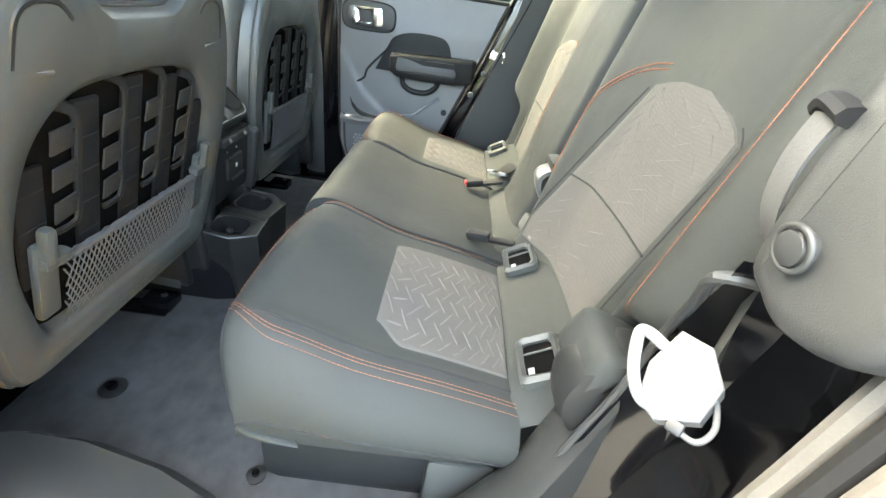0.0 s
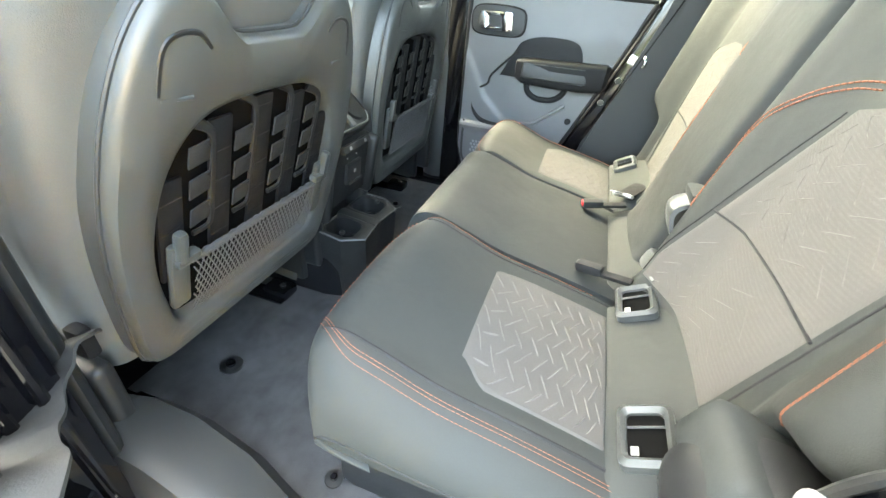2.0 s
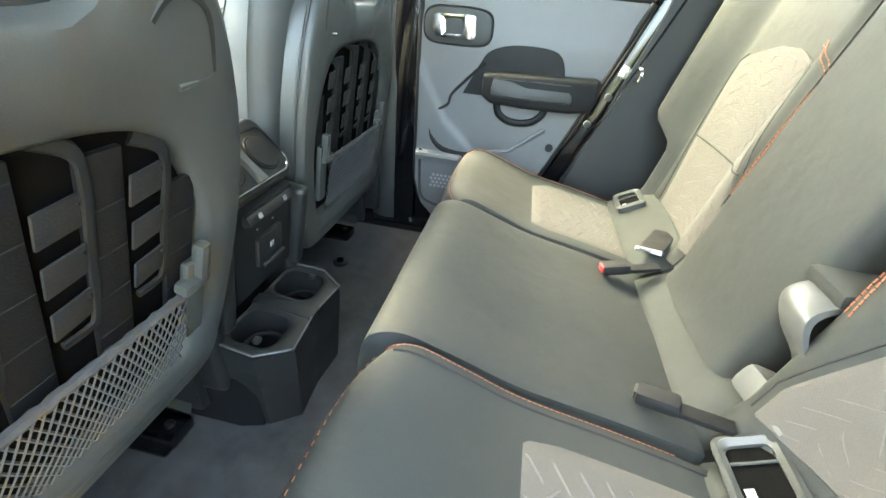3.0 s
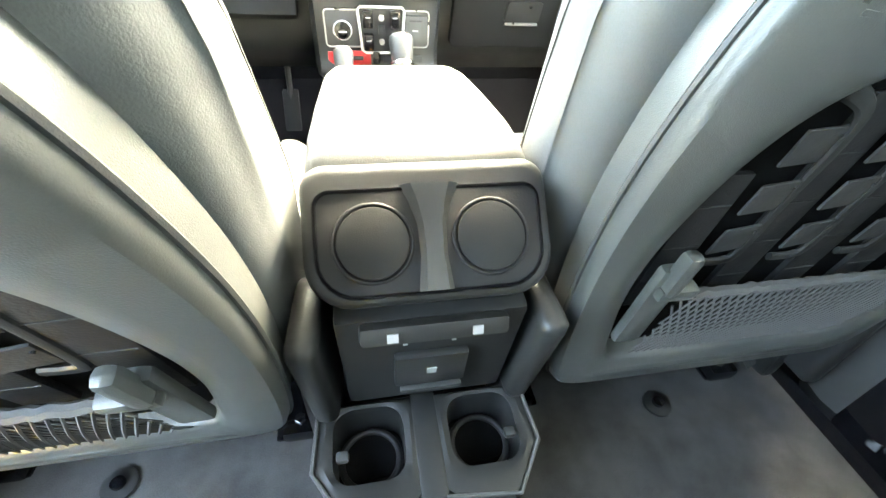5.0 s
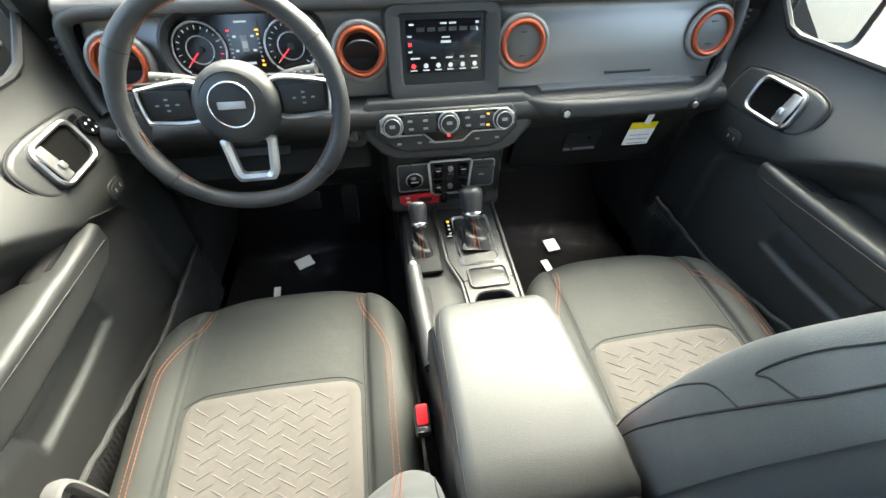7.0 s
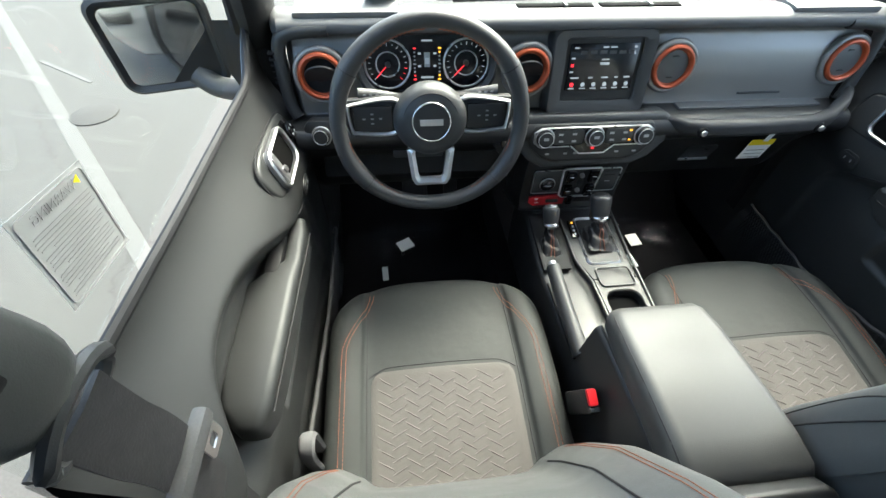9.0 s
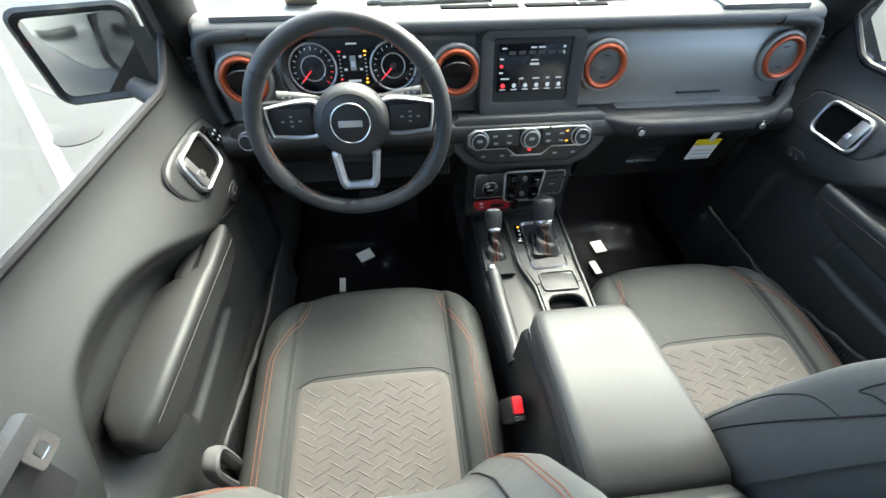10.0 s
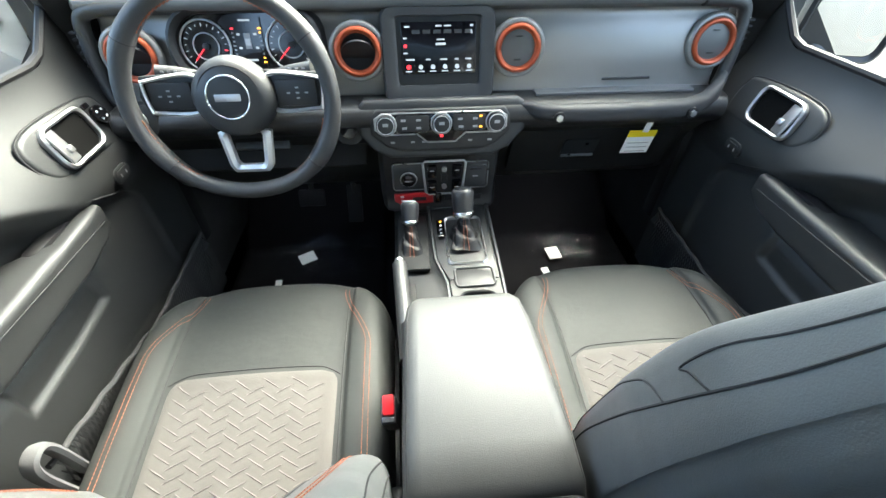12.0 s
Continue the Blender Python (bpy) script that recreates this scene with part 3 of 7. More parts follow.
def front_seat(cx, who):
    seat = thing("front_seat", f"charcoal leatherette {who} seat with grey tread-patterned cloth and orange stitching", "car seat", group="front seats", at=(cx, -0.45, 0.05))
    f = cushion_fn(cx, SEAT_CENTER, SEAT_PROF, 0.125, 0.17)
    cushion = part("cushion", sheet(f, 0, 1, 0, 1, 72, 60), "cover", seat)
    t0, t1 = at_y(f, -0.372), 0.995
    half = 0.156

    def span(t):
        y = f(0.5, t)[1]
        u = min(max((-0.372 - y) / 0.032, 0.0), 1.0)
        cut = 0.034 * (1 - math.sqrt(1 - (1 - u) ** 2))
        return at_x(f, cx, -half + cut, t), at_x(f, cx, half - cut, t)

    part("insert", patch(f, span, t0, t1, 26, 30, 0.0025), "insert", cushion, "grey embossed cloth panel")
    part("tread_relief", tread(f, span, t0, t1, 2 * half, 0.30, pitch=0.0255, gap=0.0215, half=0.0158, wide=0.0022, high=0.0019), "ridge", cushion, kind="stuff")
    # seams: sides of the middle panel, front arc of the insert
    lines = []
    for e in (-1, 1):
        lines.append(seam_line(f, [(at_x(f, cx, e * 0.161, t), t) for t in np.linspace(0.30, 0.99, 40)], 0.0015))
    arc = [(at_x(f, cx, x, t0 - 0.004), t0 - 0.004 + (0.018 * ((abs(x) - 0.11) / 0.046) ** 2 if abs(x) > 0.11 else 0)) for x in np.linspace(-half, half, 30)]
    lines.append(seam_line(f, arc, 0.0015))
    part("seam", merge(*lines), "seam", cushion, kind="stuff")
    rows = []
    for e in (-1, 1):
        for x in (0.203, 0.212):
            path = []
            for t in np.linspace(0.43, 0.99, 80):
                y = f(0.5, t)[1]
                path.append((at_x(f, cx, e * (x - 0.055 * (1 - step(0.0, 0.16, -0.165 - y))), t), t))
            rows.append(stitches(f, path))
    part("stitching", merge(*rows), "orange_thread", cushion, "orange double stitching", kind="stuff")
    # backrest
    g = back_fn(cx, BACK_FRONT[cx < 0])
    back = part("backrest", sheet(g, 0, 1, 0, 1, 96, 60), "back_cover_lit", seat)
    lines, rows = [], []
    for sgn in (-1, 1):
        s1 = 0.115 if sgn > 0 else 1 - 0.115
        lines.append(seam_line(g, [(s1, t) for t in np.linspace(0.12, 0.9, 40)], 0.002))
        # piping along the bolster, curved panel joints on it, seam down the side panel
        for pts, r in (([(0.222, 0.02), (0.224, 0.34), (0.228, 0.46), (0.24, 0.64), (0.248, 0.73), (0.252, 0.80), (0.256, 0.96)], 0.0013),
                       ([(0.244, 0.69), (0.230, 0.675), (0.224, 0.665), (0.222, 0.73), (0.228, 0.79), (0.236, 0.93)], 0.0011),
                       ([(0.212, 0.30), (0.207, 0.37), (0.204, 0.49), (0.218, 0.59), (0.238, 0.62)], 0.0011)):
            lines.append(seam_line(g, [(q if sgn > 0 else 1 - q, t) for q, t in smooth_line(pts, 60)], r))
        for ds in (0.0, 0.006):
            rows.append(stitches(g, [((0.155 + ds) * 1 if sgn > 0 else 1 - 0.155 - ds, t) for t in np.linspace(0.12, 0.75, 60)]))
    part("seam", merge(*lines), "seam", back, kind="stuff")
    part("stitching", merge(*rows), "orange_thread", back, "orange double stitching", kind="stuff")
    # base shield and rails
    for e in (-1, 1):
        part("side_shield", rbox((cx + e * 0.247, -0.47, 0.20), (0.03, 0.46, 0.12), 0.012), "plastic", seat)
        rail = rbox((cx + e * 0.19, -0.42, 0.085), (0.05, 0.50, 0.04), 0.006)
        part("rail", rail, "gloss", seat)
    # recliner covers at the joint of back and cushion
    for e in (-1, 1):
        part("recliner_cover", rbox((cx + e * 0.262, -0.665, 0.27), (0.035, 0.16, 0.17), 0.02, (0, 0, 0), 3), "plastic", seat)
    return seat, f, g


for cx, who in ((-0.38, "driver's"), (0.38, "front passenger's")):
    front_seat(cx, who)


# ---- dashboard ----
def dash_profile(x):
    """(y, z) of the dashboard from the windscreen down to the knees."""
    return [(0.20, 0.82), (0.168, 0.87), (0.152, 0.893), (0.128, 0.899), (0.10, 0.897), (0.080, 0.886), (0.082, 0.868), (0.112, 0.852), (0.096, 0.815), (0.085, 0.765), (0.080, 0.712),
            (0.072, 0.703), (0.03, 0.700), (0.012, 0.690), (0.006, 0.668), (0.02, 0.645), (0.055, 0.62), (0.10, 0.56), (0.14, 0.46), (0.24, 0.38)]


def dashboard():
    dash = thing("dashboard", "dark grey dashboard with orange-ringed vents and a padded top", "dashboard", at=(0, 0.2, 0.5))
    prof = dash_profile(0)

    def rows(i0, i1, x0, x1, push=0.0):
        line = smooth_line(prof, 120)
        k0, k1 = int(i0 / (len(prof) - 1) * 119), int(i1 / (len(prof) - 1) * 119)
        secs = []
        xs = [x0, x0 + 0.006, x0 + 0.02] + list(np.linspace(x0 + 0.06, x1 - 0.06, 14)) + [x1 - 0.02, x1 - 0.006, x1]
        for x in xs:
            e = min(x - x0, x1 - x)
            tuck = 0.035 * (1 - min(e / 0.02, 1)) ** 2
            secs.append([(x, y + tuck + push, z - tuck * 0.3) for y, z in line[k0:k1 + 1]])
        return loft(secs, caps=False, closed=False)

    part("dash_top", rows(0, 7, -0.68, 0.655), "dash_soft", dash, "padded top with a soft-touch skin")
    part("dash_face", rows(7, 11, -0.665, 0.64), "dash_face", dash, "smooth satin face panel")
    for e, x in ((-1, -0.668), (1, 0.643)):
        rim = smooth_line([(x - e * 0.10, 0.088, 0.874), (x - e * 0.03, 0.086, 0.870), (x - e * 0.004, 0.088, 0.852), (x + e * 0.003, 0.084, 0.80), (x, 0.074, 0.735), (x - e * 0.012, 0.064, 0.706)], 30)
        part("end_rim", tube(rim, 0.0135, 10, up=(0, 1, 0)), "plastic_mid", dash, "rounded padded end of the dashboard")
        for k in range(6):
            part("side_slot", rbox((x + e * 0.014, 0.082, 0.775 + 0.012 * k), (0.014, 0.012, 0.005), 0.0015), "rubber", dash)
    part("dash_lower", rows(11, 19, -0.68, 0.655), "plastic", dash)
    return dash


dash = dashboard()


# ---- armrest lid ----
def armrest():
    secs = []
    # sections along y: half width, top, bottom
    for y, w, top, bot in ((-0.392, 0.070, 0.560, 0.545), (-0.396, 0.082, 0.570, 0.535), (-0.410, 0.090, 0.579, 0.530), (-0.45, 0.094, 0.586, 0.528), (-0.55, 0.097, 0.594, 0.53), (-0.63, 0.099, 0.597, 0.532), (-0.672, 0.099, 0.592, 0.535), (-0.69, 0.096, 0.575, 0.54), (-0.694, 0.088, 0.56, 0.545)):
        r = min(0.022, (top - bot) / 2.2)
        pts = []
        for cx2, cz, a0 in ((w - r, top - r, 0), (-w + r, top - r, 90), (-w + r, bot + r * 0.5, 180), (w - r, bot + r * 0.5, 270)):
            rr = r if a0 < 180 else r * 0.5
            for k in range(6):
                a = radians(a0 + 90 * k / 5)
                pts.append((cx2 + r * math.cos(a), y, cz + rr * math.sin(a) + (0.004 * (1 - abs(cx2 / w)) if a0 < 180 else 0)))
        secs.append(pts)
    lid = thing("armrest_lid", "padded grey vinyl armrest lid on the centre console", "armrest", at=(0, -0.55, 0.55))
    pad = part("pad", loft(secs), "lid", lid, "padded vinyl top")
    for e in (-1, 1):
        edge = [(e * (w - 0.006), y, top - 0.008) for y, w, top in ((-0.41, 0.090, 0.579), (-0.45, 0.094, 0.586), (-0.55, 0.097, 0.594), (-0.63, 0.099, 0.597), (-0.672, 0.099, 0.592))]
        part("seam", tube(smooth_line(edge, 30), 0.0014, 5), "seam", pad, "stitched edge seam")
    part("lid_base", rbox((0, -0.545, 0.532), (0.186, 0.28, 0.012), 0.004), "plastic", lid)
    part("latch", rbox((0, -0.394, 0.543), (0.05, 0.012, 0.016), 0.004), "plastic", lid)


armrest()


# ---- backs of the front seats ----
def radial(poly, center, n):
    """Where rays from the centre leave a star-shaped outline."""
    out = []
    p = [Vector(q) for q in poly]
    c = Vector(center)
    for i in range(n):
        a = 2 * math.pi * i / n
        d = Vector((math.cos(a), math.sin(a)))
        best = 0.0
        for q, r in zip(p, p[1:] + p[:1]):
            e = r - q
            den = d.x * e.y - d.y * e.x
            if abs(den) < 1e-12:
                continue
            w = q - c
            k, u = (w.x * e.y - w.y * e.x) / den, (w.x * d.y - w.y * d.x) / den
            if -1e-9 <= u <= 1 + 1e-9 and k > best:
                best = k
        out.append(tuple(c + d * best))
    return out


BACK_PLANE = Matrix(((1, 0, 0, 0), (0, -0.277, -0.961, -0.782), (0, 0.961, -0.277, 0.39), (0, 0, 0, 1)))


UPRIGHT_PLANE = Matrix(((1, 0, 0, 0), (0, -0.122, -0.9925, -0.757), (0, 0.9925, -0.122, 0.39), (0, 0, 0, 1)))


def seat_shell(cx, who):
    m = Matrix.Translation((cx, 0, 0)) @ (BACK_PLANE if cx < 0 else UPRIGHT_PLANE)
    sh = thing("seat_back_panel", f"grey plastic {who} seat back with webbing and net pocket", "seat back", group="seat back panels", at=(cx, -0.8, 0.35))
    half = [(0.0, -0.10), (0.13, -0.10), (0.200, -0.095), (0.225, -0.06), (0.242, 0.08), (0.245, 0.19), (0.234, 0.28), (0.215, 0.35), (0.19, 0.402), (0.16, 0.437), (0.125, 0.443), (0.10, 0.430), (0.076, 0.402), (0.055, 0.389), (0.0, 0.387)]
    # inner outline: the sunk webbing panel
    outer = smooth_line(half + [(-x, y) for x, y in half[-2:0:-1]], 240, closed=True)
    inh = [(0.0, -0.040), (0.13, -0.038), (0.166, -0.025), (0.182, 0.03), (0.194, 0.10), (0.192, 0.165), (0.172, 0.235), (0.136, 0.284), (0.085, 0.306), (0.0, 0.311)]
    inner = smooth_line(inh + [(-x, y) for x, y in inh[-2:0:-1]], 200, closed=True)
    c = (0.0, 0.17)
    n = 120
    o, i2 = radial(outer, c, n), radial(inner, c, n)
    mixed = lambda f: [(a[0] * (1 - f) + b[0] * f, a[1] * (1 - f) + b[1] * f) for a, b in zip(o, i2)]
    inside = [(c[0] + (x - c[0]) * 0.97, c[1] + (y - c[1]) * 0.97) for x, y in i2]
    rows = [[(x, y, z) for x, y in line] for line, z in ((o, -0.045), (o, -0.012), (mixed(0.03), -0.004), (mixed(0.10), 0.001), (mixed(0.5), 0.004), (mixed(0.9), 0.0), (mixed(0.97), -0.004), (i2, -0.008), (inside, -0.024))]
    part("shell", settle(loft(rows, caps=False), m), "shell", sh, "moulded grey plastic shell")
    part("recess", settle(slab([(x * 1.02, (y - 0.17) * 1.02 + 0.17) for x, y in inner[::4]], 0.004, 0), m @ pose(0, 0, -0.022)), "well_shade", sh)
    part("shell_gap", settle(tube([(x * 1.004, (y - 0.17) * 1.004 + 0.17, -0.016) for x, y in o], 0.0028, 6, closed=True), m), "plastic_mid", sh)
    # sunk shoulder panels, the shadow of their lip drawn as a dark tube
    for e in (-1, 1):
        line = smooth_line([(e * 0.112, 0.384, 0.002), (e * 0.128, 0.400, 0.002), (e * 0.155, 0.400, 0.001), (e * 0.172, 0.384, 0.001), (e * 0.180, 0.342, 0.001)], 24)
        part("shoulder_lip", settle(tube(line, 0.0038, 6, flat=0.6, up=(0, 0, 1)), m), "plastic", sh, "dark line drawn as the shoulder lip's shadow")
        crease = [(e * 0.138, 0.334, 0.0032), (e * 0.178, 0.338, 0.0018)]
        part("shoulder_crease", settle(tube(crease, 0.003, 6, flat=0.6, up=(0, 0, 1)), m), "shell", sh)
    # ladder of webbing: broad black bands, grey straps over the gaps, moulded rib beside each gap
    for k, x in enumerate((-0.117, -0.040, 0.040, 0.117)):
        top = 0.270 if abs(x) > 0.1 else 0.290
        rib = [(x - 0.004, top + 0.020, -0.020), (x + 0.016, top + 0.008, -0.010), (x + 0.0225, top - 0.022, -0.010), (x + 0.0225, 0.20, -0.012), (x + 0.021, 0.135, -0.012), (x + 0.012, 0.122, -0.013), (x - 0.010, 0.120, -0.014)]
        part("rib", settle(tube(smooth_line(rib, 34), [0.0085 - 0.0035 * step(0, 9, q) for q in range(34)], 8, up=(0, 0, 1), flat=0.6), m), "glove_plastic", sh)
        for r in range(3):
            v = 0.156 + 0.047 * r
            part("strap", settle(rbox((x - 0.002, v, -0.0085), (0.038, 0.031, 0.0025), 0.001, (3, 7, 0)), m), "seat_strap", sh, "grey woven strap")
            part("rivet", settle(disc((x + 0.0145, v + 0.008, -0.0085), 0.0016, 0.003, (0, 0, 0), seg=8), m), "rubber", sh)
    for k, (x, top) in enumerate(((-0.162, 0.225), (-0.0785, 0.288), (0.0, 0.303), (0.0785, 0.290), (0.160, 0.235))):
        w = 0.038
        band = part("band", settle(rbox((x, (top + 0.06) / 2, -0.0145), (w, top - 0.06, 0.006), 0.002), m), "dark_strap", sh, "black webbing band")
        for r in range(5):
            v = 0.100 + 0.047 * r
            if v < top - 0.01:
                part("stitch_line", settle(rbox((x, v, -0.0112), (w * 0.9, 0.0012, 0.0008), 0, (0, 0, 2)), m), "seat_strap", band)
    # net pocket
    bms = []
    step_x = 0.0092
    for k in range(-12, 48):
        for e in (-1, 1):
            a, b = (-0.155 + k * step_x, -0.018), (-0.155 + k * step_x + e * 0.055, 0.098)
            pts = []
            for q in range(9):
                f = q / 8
                x, v = a[0] + (b[0] - a[0]) * f, a[1] + (b[1] - a[1]) * f
                if abs(x) < 0.150:
                    pts.append((x, v, 0.002 + 0.007 * math.sin(math.pi * f * 0.7) + e * 0.0008))
            if len(pts) > 2:
                bms.append(tube(pts, 0.0014, 4, flat=0.7))
    part("net", settle(merge(*bms), m), "net", sh, "stretchy grey net pocket", kind="stuff")
    hem = [(-0.152 + 0.304 * k / 40, 0.098 + 0.0012 * math.sin(k * 1.9), 0.006 + 0.001 * math.sin(k * 2.7)) for k in range(41)]
    part("net_hem", settle(tube(hem, 0.0055, 7), m), "net", sh)
    for e in (-1, 1):
        bm = merge(rbox((e * 0.166, 0.075, 0.0), (0.030, 0.12, 0.012), 0.005), rbox((e * 0.168, 0.133, 0.008), (0.016, 0.055, 0.016), 0.007), rbox((e * 0.158, 0.108, 0.006), (0.04, 0.016, 0.018), 0.006))
        part("hook", settle(bm, m), "shell", sh, "moulded bag hook")
    part("lower_skirt", settle(rbox((0, -0.068, -0.004), (0.36, 0.02, 0.016), 0.007), m), "shell", sh)


for cx, who in ((-0.37, "driver's"), (0.38, "front passenger's")):
    seat_shell(cx, who)


# ---- rear bench ----
REAR_CENTER = [(-1.08, 0.283), (-1.032, 0.302), (-1.006, 0.350), (-1.004, 0.405), (-1.020, 0.445), (-1.06, 0.457), (-1.12, 0.440), (-1.20, 0.412), (-1.30, 0.392), (-1.38, 0.374), (-1.425, 0.362)]


def rear_cushion_fn(x0, x1, left_r, right_r):
    c, w = (x0 + x1) / 2, (x1 - x0) / 2
    pr = []
    for e, r in ((-1, left_r), (1, right_r)):
        side = [(e * (w - 0.02), -0.145), (e * w, -0.09), (e * (w - 0.004 * r), -0.045), (e * (w - 0.025 * r), -0.008), (e * (w - 0.045 * r), 0.002), (e * w * 0.5, 0.0)]
        pr = side + [(0, 0.002)] if e < 0 else pr + side[::-1]
    return cushion_fn(c, REAR_CENTER, pr, 0.05 * (max(left_r, right_r) > 1), 0.275, True), c


def rear_back_fn(prof):
    C = smooth_line([(-1.49, 0.40), (-1.505, 0.44), (-1.535, 0.585), (-1.578, 0.765), (-1.622, 0.93), (-1.65, 0.985), (-1.69, 1.0), (-1.73, 0.98)], 81)
    P = smooth_line(prof, 121)

    def f(s, t):
        i, j = min(max(s, 0), 1) * 120, min(max(t, 0), 1) * 80
        a, b = min(int(i), 119), min(int(j), 79)
        x, dy = P[a] + (P[a + 1] - P[a]) * (i - a)
        y, z = C[b] + (C[b + 1] - C[b]) * (j - b)
        k = 1 - step(0.70, 1.0, t) * 0.7
        if abs(x) > 0.5:
            g = 0.30 + 0.70 * step(0.53, 0.60, z)
            x = math.copysign(0.5 + (abs(x) - 0.5) * g, x)
            k *= g
        return (x, y + (dy * k if dy > 0 else dy), z)

    return f


def t_of_z(f, z, s=0.5):
    lo, hi = 0.0, 0.8
    for _ in range(24):
        mid = (lo + hi) / 2
        if f(s, mid)[2] < z:
            lo = mid
        else:
            hi = mid
    return lo


# sides of the cloth panel of the outer rear backrests (z, x)
INNER_EDGE = [(0.42, 0.165), (0.47, 0.165), (0.56, 0.195), (0.70, 0.237), (0.755, 0.256), (0.765, 0.29), (0.775, 0.34)]
OUTER_EDGE = [(0.42, 0.455), (0.56, 0.478), (0.70, 0.496), (0.735, 0.497), (0.752, 0.475), (0.775, 0.37)]


def rear_bench():
    bench = thing("rear_seat", "charcoal rear bench with grey embossed cloth and orange stitching", "car seat", at=(0, -1.25, 0.1))
    for x0, x1, lr, rr, nm in ((-0.604, -0.188, 1.6, 0.5, "cushion"), (-0.198, 0.212, 0.4, 0.4, "middle_cushion"), (0.202, 0.612, 0.5, 1.6, "cushion")):
        f, c = rear_cushion_fn(x0, x1, lr, rr)
        cu = part(nm, sheet(f, 0, 1, 0, 1, 56, 56), "rear_cover", bench)
        if nm == "middle_cushion":
            continue
        e = -1 if c < 0 else 1
        a, b = 0.243, 0.512

        def span(t):
            y = f(0.5, t)[1]
            cut = 0.03 * (1 - step(0, 1, (-1.202 - y) / 0.05))
            p, q = at_x(f, 0, e * (a + cut * 0.25), t), at_x(f, 0, e * (b - cut * 1.3), t)
            return (min(p, q), max(p, q))

        t0, t1 = at_y(f, -1.202), at_y(f, -1.412)
        part("insert", patch(f, span, t0, t1, 24, 22, 0.0025), "rear_insert", cu, "grey embossed cloth panel")
        part("tread_relief", tread(f, span, t0, t1, b - a, 0.22, pitch=0.027, gap=0.0225, half=0.0158, wide=0.0021), "rear_ridge", cu, kind="stuff")
        edge = [(at_x(f, 0, e * 0.535, t), t) for t in np.linspace(0.42, 0.98, 40)]
        part("seam", merge(seam_line(f, edge, 0.0024), seam_line(f, [(at_x(f, 0, e * 0.215, t), t) for t in np.linspace(0.45, 0.98, 40)], 0.002)), "seam", cu, kind="stuff")
        rows = [stitches(f, [(at_x(f, 0, e * (x - 0.05 * (1 - step(0.33, 0.55, t))), t), t) for t in np.linspace(0.38, 0.985, 70)], 0.0062, 0.0048, 0.0005) for x in (0.550, 0.5545, 0.564)]
        rows.append(stitches(f, [(s, 0.40) for s in np.linspace(at_x(f, 0, e * 0.50, 0.4), at_x(f, 0, e * 0.22, 0.4), 50)], 0.011, 0.005, 0.0008))
        part("stitching", merge(*rows), "orange_thread", cu, "orange triple stitching", kind="stuff")
        side_s = 0.075 if e < 0 else 0.925
        part("side_seam", seam_line(f, [(side_s, t) for t in np.linspace(0.3, 0.97, 40)], 0.0014), "seam", cu)
        rows = [stitches(f, [(at_x(f, 0, e * x, t), t) for t in np.linspace(0.36, 0.9, 60)]) for x in (0.197, 0.205)]
        part("inner_stitching", merge(*rows), "orange_thread", cu, "orange double stitching", kind="stuff")
    # black base under the cushions
    part("base", rbox((-0.0, -1.22, 0.19), (1.10, 0.36, 0.20), 0.03), "plastic", bench)
    part("base_foot", rbox((-0.555, -1.36, 0.17), (0.05, 0.10, 0.16), 0.01), "shell", bench, "light grey metal bracket")
    # bridge between cushion and backrest with moulded anchor pockets
    def bridge(x0, x1, pockets):
        secs = []
        line = smooth_line([(-1.405, 0.30), (-1.408, 0.362), (-1.425, 0.378), (-1.46, 0.398), (-1.495, 0.418), (-1.52, 0.44)], 16)
        for x in np.linspace(x0, x1, 12):
            u = min(x - x0, x1 - x)
            d = 0.03 * (1 - min(u / 0.02, 1)) ** 2
            secs.append([(x, y, z - d) for y, z in line])
        br = part("bridge", loft(secs, caps=False, closed=False), "rear_cover", bench)
        for x in pockets:
            mm = Matrix(((1, 0, 0, x), (0, -0.87, -0.49 * -1, -1.447), (0, 0.49, 0.87, 0.405), (0, 0, 0, 1)))
            outer, inner = round_rect(0.088, 0.066, 0.012), round_rect(0.062, 0.044, 0.008)
            fr = part("pocket_frame", settle(frame_slab(outer, inner, 0.012, 0.005), mm), "shell", br, "moulded plastic anchor frame")
            part("pocket", settle(rbox((0, 0, -0.008), (0.066, 0.048, 0.006), 0.001), mm), "well_shade", fr)
            part("anchor_icon", settle(rbox((-0.020, -0.014, -0.0045), (0.012, 0.009, 0.001), 0), mm), "dim_icon", fr)
            part("anchor_bar", settle(tube([(0.012, -0.022, -0.003), (0.012, 0.022, -0.002)], 0.0018, 6), mm), "plastic_mid", fr)
    bridge(-0.575, -0.185, (-0.225, -0.495))
    bridge(-0.17, 0.20, ())
    bridge(0.215, 0.575, (0.495,))
    # backrests
    left = [(-0.665, -0.12), (-0.668, -0.04), (-0.655, 0.035), (-0.61, 0.058), (-0.56, 0.035), (-0.512, 0.002), (-0.48, -0.002), (-0.38, -0.004), (-0.29, 0.0), (-0.25, 0.006), (-0.20, 0.030), (-0.165, 0.046), (-0.138, 0.034), (-0.128, -0.02), (-0.128, -0.13)]
    right = [(-0.100, -0.13), (-0.100, -0.03), (-0.088, 0.028), (-0.055, 0.042), (0.05, 0.046), (0.14, 0.040), (0.185, 0.014), (0.215, 0.020), (0.255, 0.004), (0.28, 0.0), (0.38, -0.004), (0.48, -0.002), (0.512, 0.002), (0.56, 0.035), (0.61, 0.058), (0.655, 0.035), (0.668, -0.04), (0.665, -0.12)]
